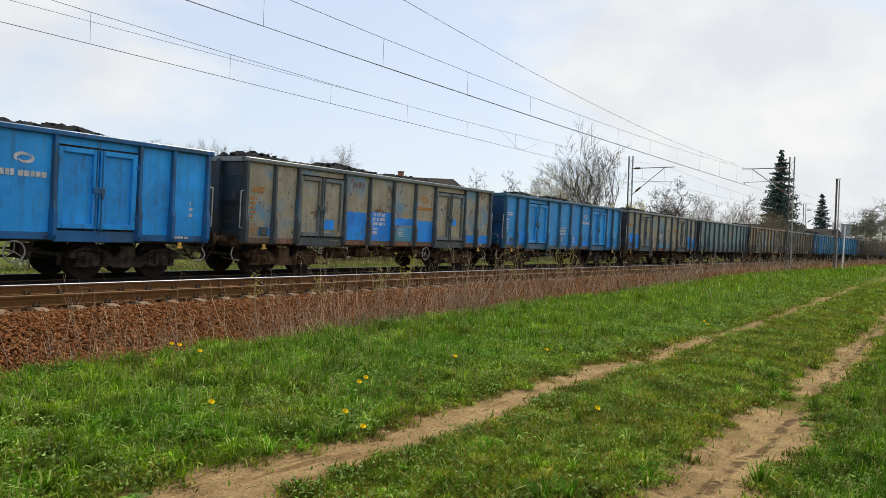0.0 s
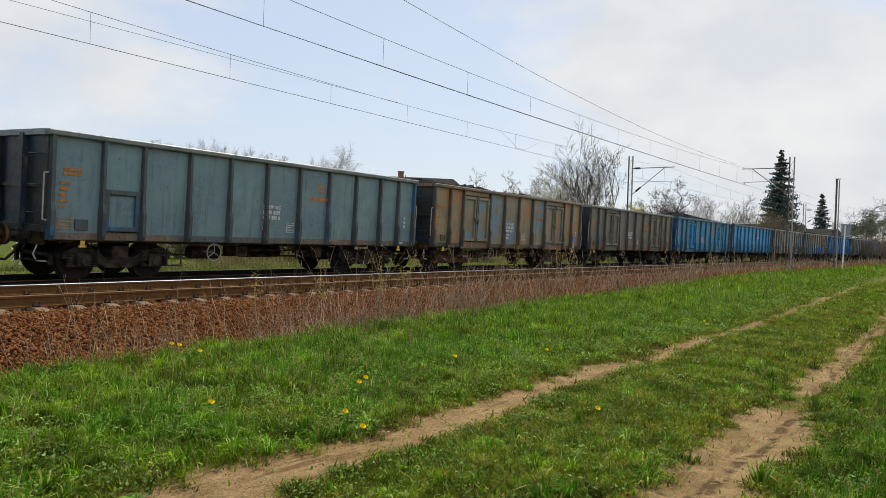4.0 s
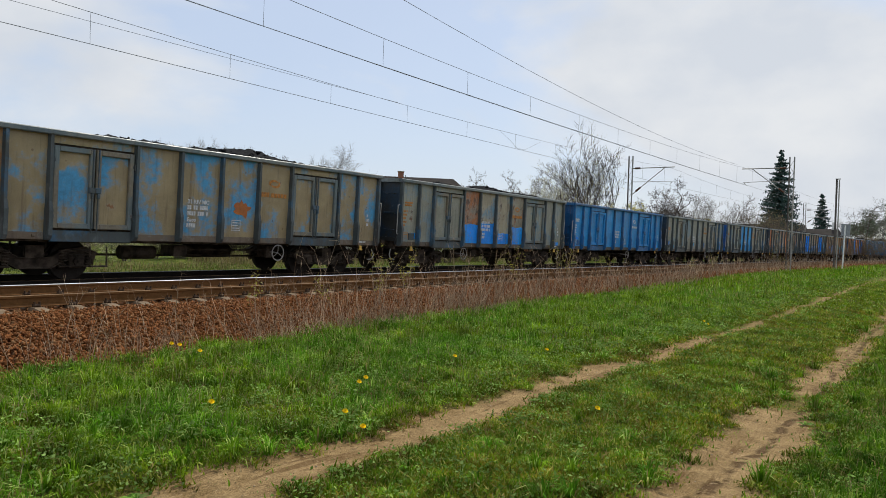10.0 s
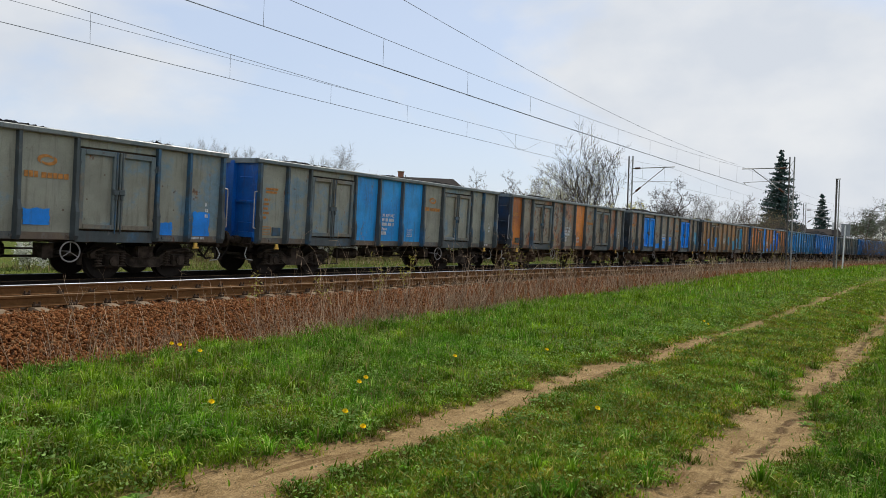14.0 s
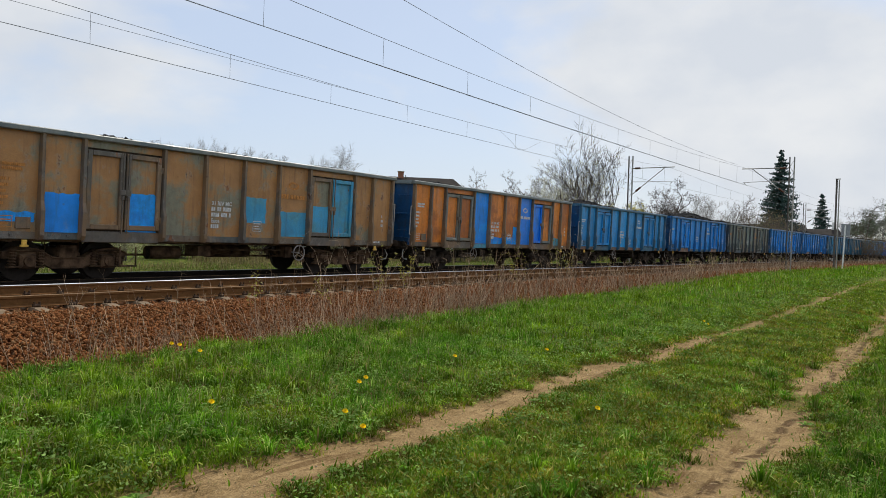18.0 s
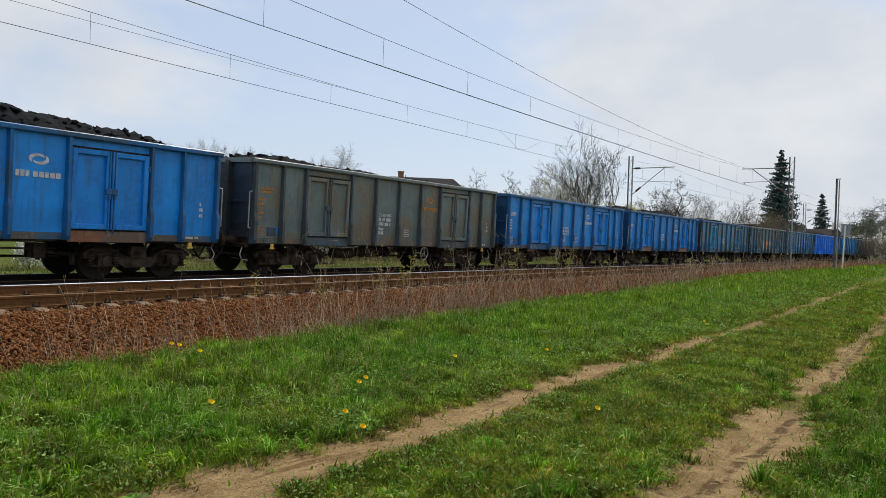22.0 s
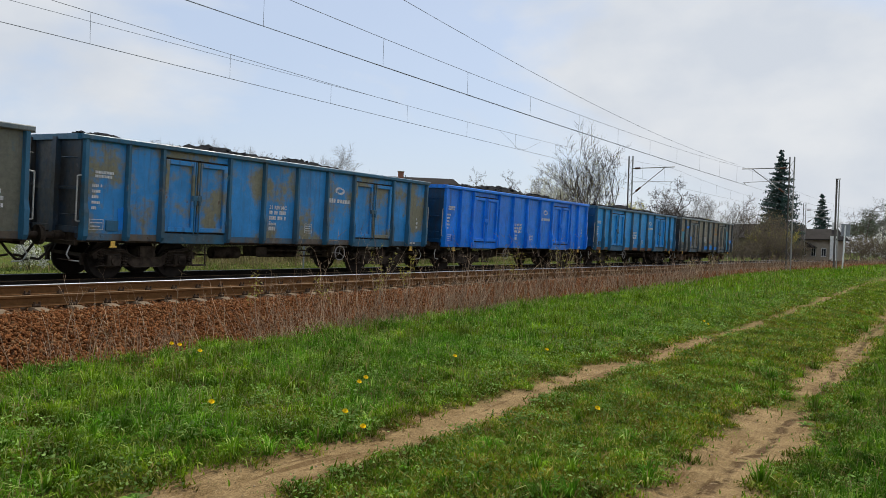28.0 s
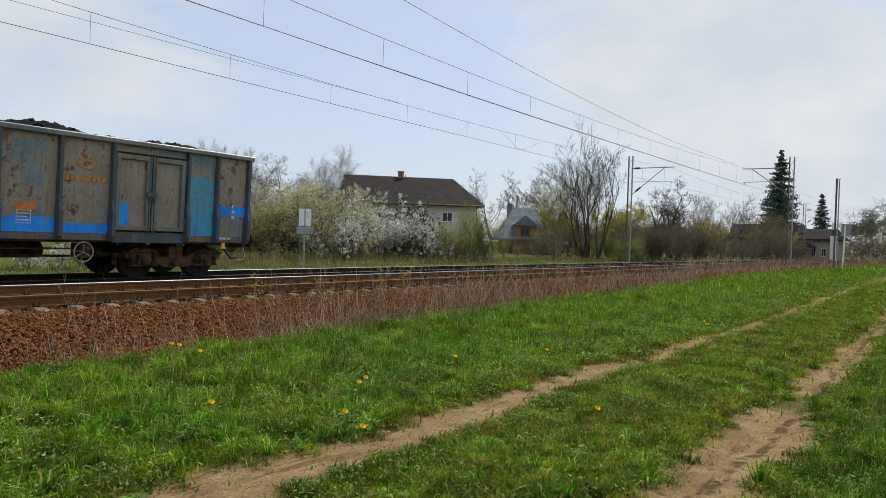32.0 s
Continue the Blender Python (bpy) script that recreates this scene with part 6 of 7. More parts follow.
M_BRICKCH = plain("chimney_brick", (0.30, 0.14, 0.09), 0.9, scale=6)
M_SLATE2 = plain("blue_grey_roof_tile", (0.165, 0.19, 0.22), 0.75, lo=0.8, hi=1.15, scale=2)
M_TIMBER = plain("orange_timber_board", (0.40, 0.20, 0.115), 0.8, scale=4)
M_RENDER = plain("pale_plaster", (0.36, 0.31, 0.25), 0.9, lo=0.85, hi=1.05, scale=1.5)
M_RENDER2 = plain("grey_brown_plaster", (0.22, 0.19, 0.17), 0.9, scale=1.5)
M_FRAME = plain("white_window_frame", (0.75, 0.75, 0.73), 0.5)
M_FRAME2 = plain("brown_window_frame", (0.20, 0.12, 0.08), 0.6)
M_GLASS = plain("dark_window_glass", (0.03, 0.035, 0.04), 0.08)
M_SIGN = plain("white_sign_face", (0.84, 0.85, 0.84), 0.5)
M_SIGNB = plain("grey_sign_back", (0.33, 0.36, 0.38), 0.6, 0.3)


def window(parent, x, y, z, w, h, frame_mat=None):
    """A framed pane set in a wall that faces -y."""
    win = part("window", Shape().box(x, x + w, y - 0.03, y + 0.03, z, z + h), M_GLASS, parent)
    f = 0.07
    part("window_frame", Shape().box(x - f, x, y - 0.06, y + 0.04, z - f, z + h + f).box(x + w, x + w + f, y - 0.06, y + 0.04, z - f, z + h + f).box(x, x + w, y - 0.06, y + 0.04, z + h, z + h + f)
         .box(x, x + w, y - 0.06, y + 0.04, z - f, z).box(x + w / 2 - 0.025, x + w / 2 + 0.025, y - 0.05, y + 0.02, z, z + h), frame_mat or M_FRAME, win)
    part("sill", Shape().box(x - 0.12, x + w + 0.12, y - 0.16, y, z - f - 0.05, z - f), M_CONCRETE, win)
    return win


def hip_roof(L, Wd, z0, z1, hip, eave, ridge_y=None):
    ry = Wd / 2 if ridge_y is None else ridge_y
    a, b = -eave, L + eave
    c, d = -eave, Wd + eave
    t = 0.14
    vs = [(a, c, z0), (b, c, z0), (b, d, z0), (a, d, z0), (hip[0], ry, z1), (L - hip[1], ry, z1), (a, c, z0 - t), (b, c, z0 - t), (b, d, z0 - t), (a, d, z0 - t)]
    return Shape().add(vs, [(0, 1, 5, 4), (1, 2, 5), (2, 3, 4, 5), (3, 0, 4), (0, 6, 7, 1), (1, 7, 8, 2), (2, 8, 9, 3), (3, 9, 6, 0), (6, 9, 8, 7)])


# the larger house: long hipped dark roof, pale block walls; its front faces the railway
hx0, hy0 = compass(48.1, 58.5)
hx1, hy1 = compass(59.1, 59.5)
house_len = math.hypot(hx1 - hx0, hy1 - hy0)
house_turn = math.degrees(math.atan2(hy1 - hy0, hx1 - hx0))
house = tagged(new("house"), "pale block house with a dark brown hipped roof", "house")
house.matrix_basis = pose(hx0, hy0, -0.45, 0, 0, house_turn)
part("wall", Shape().box(0.35, house_len - 0.35, 0.4, 8.6, -0.5, 4.35), M_BLOCK, house)
part("roof", hip_roof(house_len, 9, 4.35, 6.75, (0.35, 1.7), 0.25), M_ROOF, house)
chim = part("chimney", Shape().slab(4.9, 5.35, 4.2, 4.65, 6.0, 7.15, 0.02), M_BRICKCH, house, "short red brick chimney")
part("chimney_cap", Shape().box(4.85, 5.40, 4.15, 4.70, 7.15, 7.22), M_CONCRETE, chim)
window(house, house_len - 3.05, 0.4, 3.0, 0.75, 0.65)
window(house, house_len - 6.5, 0.4, 2.3, 1.1, 1.2)
window(house, 2.5, 0.4, 2.3, 1.1, 1.2)
part("downpipe", Shape().tube((house_len - 0.28, 0.33, -0.4), (house_len - 0.28, 0.33, 4.3), 0.05, n=8), M_RENDER2, house)
part("gutter", Shape().tube((-0.2, -0.28, 4.28), (house_len + 0.2, -0.28, 4.28), 0.06, n=8), M_RENDER2, house)

# the smaller cottage: blue-grey roofs stepping down, orange timber dormer and porch
cx, cy = compass(60.2, 77)
cott = tagged(new("cottage"), "small cottage with blue-grey roof and orange timber walls", "house")
cott.matrix_basis = pose(cx, cy, -1.0, 0, 0, -60) @ Matrix.Scale(1.08, 4)
part("wall", Shape().box(0.4, 6.0, 0.4, 6.4, -0.4, 2.2), M_TIMBER, cott)
part("roof", hip_roof(6.4, 6.8, 2.2, 5.35, (1.9, 2.4), 0.35), M_SLATE2, cott)
dorm = part("dormer", Shape().box(2.0, 3.9, -0.05, 3.0, 2.0, 3.65), M_TIMBER, cott, "orange timber dormer")
part("dormer_roof", Shape().add([(1.7, -0.4, 3.5), (4.2, -0.4, 3.5), (4.2, 3.2, 3.95), (1.7, 3.2, 3.95), (2.95, -0.4, 4.5), (2.95, 3.2, 4.5)], [(0, 4, 5, 3), (1, 2, 5, 4), (0, 1, 4), (2, 3, 5), (0, 3, 2, 1)]), M_SLATE2, dorm)
window(cott, 2.55, -0.05, 2.5, 0.8, 0.75, M_FRAME2)
part("porch_roof", Shape().add([(3.9, -1.6, 1.9), (7.2, -1.6, 1.9), (7.2, 0.6, 2.9), (3.9, 0.6, 2.9), (3.9, -1.6, 1.8), (7.2, -1.6, 1.8), (7.2, 0.6, 2.7), (3.9, 0.6, 2.7)],
                               [(0, 1, 2, 3), (4, 7, 6, 5), (0, 4, 5, 1), (1, 5, 6, 2), (2, 6, 7, 3), (3, 7, 4, 0)]), M_SLATE2, cott)
for px_ in (4.1, 5.5, 7.0):
    part("porch_post", Shape().box(px_ - 0.07, px_ + 0.07, -1.5, -1.36, -0.4, 1.85), M_TIMBER, cott)
part("chimney", Shape().slab(1.2, 1.7, 3.1, 3.5, 4.0, 5.75, 0.02), M_SLATE2, cott)
window(cott, 0.9, 0.38, 0.6, 0.8, 1.0, M_FRAME2)
window(cott, 4.6, 0.38, 0.6, 0.8, 1.0, M_FRAME2)
# a dark small house glimpsed among the trees
bx, by = compass(43.6, 70)
shed = tagged(new("house"), "small dark house glimpsed between bare trees", "house")
shed.matrix_basis = pose(bx, by, -0.5, 0, 0, -44)
part("wall", Shape().box(0, 7, 0, 6, -0.3, 3.2), M_RENDER2, shed)
part("roof", hip_roof(7, 6, 3.2, 5.3, (0.4, 0.4), 0.3), M_ROOF, shed)
part("chimney", Shape().slab(2.4, 2.9, 2.7, 3.2, 4.5, 6.1, 0.02), M_BRICKCH, shed)
part("chimney", Shape().slab(3.6, 4.1, 2.7, 3.2, 4.5, 6.1, 0.02), M_BRICKCH, shed)

# station houses at the far end of the straight
sx, sy = compass(81.9, 122)
stn = tagged(new("station_house"), "pale plastered station house with a dark roof", "house")
stn.matrix_basis = pose(sx, sy, -0.4, 0, 0, -96) @ Matrix.Scale(0.92, 4)
part("wall", Shape().box(0.3, 5.3, 0.3, 8, -0.4, 3.6), M_RENDER, stn)
part("roof", hip_roof(5.6, 8.3, 3.6, 5.3, (0.3, 0.3), 0.35, 3.0), M_ROOF, stn)
part("canopy", Shape().add([(0.2, -1.4, 2.2), (3.0, -1.4, 2.2), (1.6, -1.4, 3.1), (0.2, 0.3, 2.2), (3.0, 0.3, 2.2), (1.6, 0.3, 3.1)], [(0, 1, 2), (0, 2, 5, 3), (1, 4, 5, 2), (0, 3, 4, 1), (3, 5, 4)]), M_ROOF, stn)
part("chimney", Shape().slab(4.4, 4.8, 2.8, 3.2, 5.0, 6.4, 0.02), M_FRAME, stn, "white chimney")
part("porch_wall", Shape().slab(4.95, 5.75, -0.6, 0.2, -0.4, 4.1, 0.03), M_FRAME, stn, "whitewashed porch wall")
for u_ in (0.7, 2.1, 3.6):
    window(stn, u_, 0.3, 0.9, 0.6, 1.2)
lx, ly = compass(77.5, 126)
long_house = tagged(new("house"), "long low grey-brown house behind a thicket", "house")
long_house.matrix_basis = pose(lx, ly, -0.4, 0, 0, -82)
part("wall", Shape().box(0.3, 10.7, 0.3, 7, -0.4, 3.3), M_RENDER2, long_house)
part("roof", hip_roof(11, 7.3, 3.3, 5.6, (0.2, 0.2), 0.35), M_ROOF, long_house)
part("chimney", Shape().slab(5.4, 5.9, 3.4, 3.9, 5.2, 6.6, 0.02), M_BRICKCH, long_house)
for u_ in (1.5, 4.0, 6.5, 9.0):
    window(long_house, u_, 0.3, 1.0, 0.8, 1.2)

# ---- signs ----
sg = tagged(new("trackside_sign"), "two narrow white sign plates on a thin post", "sign")
sg.matrix_basis = on_line(21.65, 21.5, 0, 0, -28)
part("post", Shape().tube((0, 0, -0.7), (0, 0, 2.1), 0.035, n=8), M_SIGNB, sg)
part("plate", Shape().slab(-0.26, -0.04, -0.07, -0.045, 1.42, 2.12, 0.008), M_SIGN, sg)
part("plate", Shape().slab(0.02, 0.24, -0.07, -0.045, 1.42, 2.12, 0.008), M_SIGN, sg)
part("lower_plate", Shape().slab(-0.34, 0.36, -0.06, -0.04, 1.10, 1.38, 0.008), M_SIGNB, sg)
sg = tagged(new("signal_board"), "grey rectangular board on a leaning post", "sign")
sg.matrix_basis = on_line(74.6, 8.9, 0, 0, 62) @ pose(0, 0, 0, 0, -2, 0)
part("post", Shape().tube((0, 0, -0.8), (0, 0, 3.5), 0.06, n=8), M_SIGN, sg)
part("board", Shape().slab(-0.42, 0.42, -0.12, -0.06, 2.55, 3.55, 0.015), M_SIGNB, sg)
part("frame", Shape().box(-0.45, 0.45, -0.05, -0.01, 2.51, 2.57).box(-0.45, 0.45, -0.05, -0.01, 3.53, 3.59), M_SIGNB, sg)


# ---- meadow grass, weeds and flowers ----
def path_clear(rng, s, lat):
    """How bare the soil is (1: rut)."""
    bare = np.zeros_like(s)
    for c, w, sway in ((np.interp(s, [5, 22], [3.79, 3.40]), np.interp(s, [3.3, 5.2, 8, 13, 18, 28, 40], [0.42, 0.31, 0.29, 0.26, 0.25, 0.25, 0.22]), 0.45),
                       (np.interp(s, [4.5, 8.0, 10.5, 18], [1.34, 1.29, 1.24, 1.17]), np.interp(s, [4.5, 5.6, 7.0, 8.4, 8.9, 9.7, 10.2, 13, 22], [0.43, 0.41, 0.40, 0.37, 0.26, 0.20, 0.31, 0.31, 0.24]), 0.2)):
        wob = 0.12 * np.sin(s * 0.9 + c) + 0.10 * np.sin(s * 2.3 + 2 * c) + 0.06 * np.sin(s * 5.1)
        ragged = 0.07 * np.sin(s * 11 + 5 * lat) + 0.06 * np.sin(s * 23 - 9 * lat) + np.interp(s, [8, 11], [0.0, 0.07]) * np.sin(s * 6.1 + lat * 17)
        bare = np.maximum(bare, np.clip(0.5 + (w * (1 + 0.2 * np.sin(s * 1.7 + c)) + ragged - np.abs(lat - c + wob * sway)) / 0.2, 0, 1))
    return bare


def edge_of(s):
    """Where the meadow gives way to ballast."""
    return np.interp(s, [3, 6, 11, 14, 20, 30, 60], [8.75, 8.45, 8.35, 8.95, 9.1, 9.4, 10.3])


def stubble(rng, s0, s1, l0, l1, n, h0, h1, width):
    """Low cover close to the soil: short leaves, one triangle each, lying every way."""
    s, lat = rng.uniform(s0, s1, n), rng.uniform(l0, l1, n)
    keep = (path_clear(rng, s, lat + rng.normal(0, 0.06, n)) < 0.5) & (lat < edge_of(s) + rng.normal(0, 0.1, n))
    s, lat = s[keep], lat[keep]
    n = len(s)
    x, y = way_np(s, lat)
    p = np.stack([x, y, ground_z(x, y) + rng.uniform(-0.005, 0.03, n)], 1)
    a, b = rng.uniform(0, 2 * math.pi, n), rng.uniform(0.15, 1.1, n)
    h = rng.uniform(h0, h1, n)
    t = p + np.stack([np.cos(a) * np.cos(b), np.sin(a) * np.cos(b), np.sin(b)], 1) * h[:, None]
    side = np.stack([-np.sin(a), np.cos(a), rng.normal(0, 0.3, n)], 1) * (width * rng.uniform(0.6, 1.4, n))[:, None]
    V = np.stack([p - side, p + side, t], 1).reshape(-1, 3)
    return V, np.arange(n * 3).reshape(-1, 3)


def blades(rng, s0, s1, l0, l1, n, h0, h1, width, lean=0.45, clump=True):
    s, lat = rng.uniform(s0, s1, n), rng.uniform(l0, l1, n)
    if clump:
        f = np.sin(s * 2.1 + np.sin(lat * 1.7) * 2) * np.sin(lat * 2.6 + np.sin(s * 1.3) * 2) + 0.6 * np.sin(s * 5.7 + lat * 3.1)
        # worn thin and patchy between the ruts
        thin = np.interp(lat, [1.5, 1.9, 3.1, 3.6, 4.3], [0.0, 1.3, 1.3, 1.0, 0.0]) * (0.6 + np.sin(s * 1.1 + lat * 2.3) + 0.7 * np.sin(s * 3.3 - lat * 4.1))
        keep = (rng.uniform(-1.6, 1.3, n) < f - thin) & (path_clear(rng, s, lat) * 0.96 < rng.uniform(0, 1, n))
        keep &= lat < edge_of(s) + rng.normal(0, 0.12, n)
        s, lat, f = s[keep], lat[keep], f[keep]
    else:
        f = np.zeros(n)
    n = len(s)
    x, y = way_np(s, lat)
    z = ground_z(x, y) - 0.01
    tall = np.interp(lat, [0, 0.55, 0.95, 2.4, 3.4, 3.7, 4.6, 6.0, 8.5, 9.2], [1.1, 0.8, 0.38, 0.40, 0.34, 0.25, 0.7, 1.15, 1.3, 0.9])
    h = rng.uniform(h0, h1, n) * tall * (1 + 0.42 * f)
    a = rng.uniform(0, 2 * math.pi, n)
    d = np.stack([np.cos(a), np.sin(a), np.zeros(n)], 1)
    side = np.stack([-np.sin(a), np.cos(a), np.zeros(n)], 1) * (width * rng.uniform(0.6, 1.3, n))[:, None]
    k = rng.uniform(0.1, 1.0, n)[:, None] * lean
    p = np.stack([x, y, z], 1)
    up = np.zeros((n, 3))
    up[:, 2] = h
    m = p + up * 0.6 + d * h[:, None] * k * 0.35
    t = p + up * (1.0 - 0.45 * k) + d * h[:, None] * k * 1.15
    V = np.stack([p - side, p + side, m + side * 0.8, m - side * 0.8, t], 1).reshape(-1, 3)
    b = (np.arange(n) * 5)[:, None]
    F = np.concatenate([b + np.array([[0, 1, 2]]), b + np.array([[0, 2, 3]]), b + np.array([[3, 2, 4]])], 1).reshape(-1, 3)
    return V, F


def tufts(rng, s0, s1, l0, l1, n, each, h0, h1, width):
    """Tussocks: blades that lean outwards from one root."""
    s, lat = rng.uniform(s0, s1, n), rng.uniform(l0, l1, n)
    k = (path_clear(rng, s, lat) < 0.5) & (rng.uniform(0, 1, n) < np.interp(lat, [0.8, 1.5, 2.4, 3.2, 4.4], [1.0, 0.5, 0.4, 0.3, 1.0]))
    s, lat = np.repeat(s[k], each), np.repeat(lat[k], each)
    hs = np.repeat(rng.uniform(h0, h1, k.sum()), each) * np.interp(lat, [0.8, 2.0, 3.4, 4.6, 7.5], [1.1, 0.75, 0.55, 0.9, 1.3])
    n = len(s)
    x, y = way_np(s, lat)
    a, rr = rng.uniform(0, 2 * math.pi, n), rng.uniform(0, 1, n)
    d = np.stack([np.cos(a), np.sin(a), np.zeros(n)], 1)
    x, y = x + d[:, 0] * rr * 0.06, y + d[:, 1] * rr * 0.06
    p = np.stack([x, y, ground_z(x, y) - 0.01], 1)
    h = (hs * rng.uniform(0.6, 1.1, n))[:, None]
    side = np.stack([-np.sin(a), np.cos(a), np.zeros(n)], 1) * (width * rng.uniform(0.7, 1.3, n))[:, None]
    k = (0.15 + 0.95 * rr)[:, None]
    up = np.zeros((n, 3))
    up[:, 2] = 1
    m = p + up * h * 0.62 + d * h * k * 0.32
    t = p + up * h * (1.0 - 0.5 * k) + d * h * k
    V = np.stack([p - side, p + side, m + side * 0.85, m - side * 0.85, t], 1).reshape(-1, 3)
    b = (np.arange(n) * 5)[:, None]
    F = np.concatenate([b + np.array([[0, 1, 2]]), b + np.array([[0, 2, 3]]), b + np.array([[3, 2, 4]])], 1).reshape(-1, 3)
    return V, F


def joined(chunks):
    V, F, off = [], [], 0
    for v, f in chunks:
        V.append(v)
        F.append(f + off)
        off += len(v)
    return np.concatenate(V), np.concatenate(F)


rg = np.random.default_rng(77)
gv, gf = joined([blades(rg, 1.5, 11, 0.95, 8.9, 100000, 0.05, 0.20, 0.0055, 0.95), tufts(rg, 1.5, 11, 0.95, 8.4, 1000, 46, 0.10, 0.25, 0.0055), tufts(rg, 11, 26, 0.9, 9.0, 900, 30, 0.11, 0.25, 0.007), blades(rg, 1.5, 16, 0.95, 3.6, 42000, 0.05, 0.15, 0.004, 1.0), blades(rg, 10, 24, 0.2, 9.2, 75000, 0.07, 0.23, 0.007, 0.8), blades(rg, 24, 60, 0.3, 10.2, 60000, 0.07, 0.24, 0.012),
                 blades(rg, 60, 150, 0, 10.4, 20000, 0.08, 0.25, 0.03),
                 blades(rg, -16, 2, -14, 9.0, 16000, 0.06, 0.22, 0.012), blades(rg, 0, 40, -16, -1.0, 20000, 0.06, 0.22, 0.012), blades(rg, -90, -14, -12, 10, 16000, 0.08, 0.25, 0.025)])
tagged(new("roadside_grass", quick_mesh("roadside_grass", *joined([blades(rg, 3, 16, -1.0, 1.1, 36000, 0.05, 0.17, 0.0045, 1.0), blades(rg, -3, 20, -3.2, 0.2, 12000, 0.05, 0.19, 0.008, 1.0), tufts(rg, 3, 16, -0.4, 0.8, 420, 40, 0.08, 0.16, 0.0045), blades(rg, 14, 30, -0.8, 1.0, 9000, 0.06, 0.2, 0.008)]), 3, M_GRASS_DEEP)), "deep green short grass beside the sandy rut", "grass", kind="stuff")
tagged(new("meadow_grass", quick_mesh("meadow_grass", gv, gf, 3, M_GRASS)), "fresh green meadow grass blades", "grass", kind="stuff")
tagged(new("moss_strip", quick_mesh("moss_strip", *joined([stubble(rg, 3, 12, 0.9, 4.1, 90000, 0.02, 0.055, 0.007), stubble(rg, 12, 24, 0.9, 4.0, 50000, 0.03, 0.07, 0.011)]), 3, M_MOSS)), "low olive moss and trodden leaves beside the ruts", "grass", kind="stuff")
gv, gf = joined([stubble(rg, 2.5, 11, 0.5, 8.9, 150000, 0.035, 0.095, 0.008), stubble(rg, 11, 22, 0.4, 9.2, 100000, 0.04, 0.11, 0.011), stubble(rg, 22, 45, 0.3, 9.8, 60000, 0.05, 0.14, 0.018)])
tagged(new("low_meadow_cover", quick_mesh("low_meadow_cover", gv, gf, 3, M_COVER)), "low mat of short leaves and moss under the grass", "grass", kind="stuff")
gv, gf = joined([blades(rg, 1.5, 12, 0.4, 8.9, 22000, 0.04, 0.2, 0.003, 0.9), blades(rg, 2, 16, 1.5, 4.0, 9000, 0.03, 0.09, 0.004, 1.4, False), blades(rg, 12, 40, -1, 9.8, 12000, 0.05, 0.2, 0.006, 0.9), blades(rg, 22, 46, 26.8, 30.0, 6000, 0.25, 0.75, 0.012, 0.6, False), blades(rg, 12, 62, 23.0, 27, 5000, 0.15, 0.4, 0.010, 0.5, False)])
# low broad-leaved herbs in patches among the grass
def herbs(rng, s0, s1, l0, l1, spots, each, lo, hi):
    s, lat = rng.uniform(s0, s1, spots), rng.uniform(l0, l1, spots)
    k = path_clear(rng, s, lat) < 0.5
    s, lat = np.repeat(s[k], each), np.repeat(lat[k], each)
    x, y = way_np(s, lat)
    x, y = x + rng.normal(size=len(x)) * 0.09, y + rng.normal(size=len(y)) * 0.09
    z = ground_z(x, y) + rng.uniform(0.02, 0.13, len(x)) * np.interp(lat, [2.5, 4.5], [0.5, 1.0])
    return flakes(rng, np.stack([x, y, z], 1), lo, hi, 0.55)


hv, hf = joined([herbs(rg, 1.5, 10, 0.4, 8.4, 1500, 26, 0.008, 0.022), herbs(rg, 10, 24, -0.5, 9.0, 1100, 18, 0.014, 0.034), herbs(rg, 24, 50, -1, 9.6, 900, 12, 0.02, 0.05), herbs(rg, 3, 17, -0.9, 3.5, 550, 20, 0.008, 0.022), herbs(rg, 9, 30, 4, 9.2, 1100, 14, 0.012, 0.032)])
tagged(new("meadow_herbs", quick_mesh("meadow_herbs", hv, hf, 4, M_WEED)), "low broad-leaved herbs in the meadow grass", "herbs", kind="stuff")
vv, vf = joined([blades(rg, 8, 75, 20.3, 27, 30000, 0.04, 0.11, 0.013, clump=False)])
tagged(new("verge_grass", quick_mesh("verge_grass", vv, vf, 3, leaf_material("dull_verge_grass", (0.075, 0.125, 0.020, 1), (0.17, 0.19, 0.045, 1), 0.8, 0.25))), "dull green and tan grass on the far verge", "grass", kind="stuff")
tagged(new("dry_grass", quick_mesh("dry_grass", gv, gf, 3, M_GRASS_DRY)), "withered tan grass among the green", "grass", kind="stuff")


def stalks(rng, rows):
    segs = []
    for s0, s1, l0, l1, n, h0, h1, r in rows:
        for _ in range(n):
            s, lat, h = rng.uniform(s0, s1), rng.uniform(l0, l1), rng.uniform(h0, h1)
            x, y, _z = way(s, lat)
            z = float(ground_z(np.float64(x), np.float64(y))) + max(0, (lat - 8.9) * 0.17)
            p = Vector((x, y, z))
            d = Vector((rng.normal() * 0.3, rng.normal() * 0.3, 1)).normalized()
            for i in range(3):
                q = p + d * h / 3
                segs.append((*p, *q, r * (1 - 0.25 * i), r * (0.75 - 0.25 * i) + 0.0008))
                if i > 0:
                    for _k in range(2):
                        e = (d + Vector(rng.normal(size=3)) * 0.6).normalized()
                        segs.append((*q, *(q + e * h * 0.14), r * 0.5, r * 0.2))
                p, d = q, (d + Vector(rng.normal(size=3)) * 0.12).normalized()
    return prisms(segs)


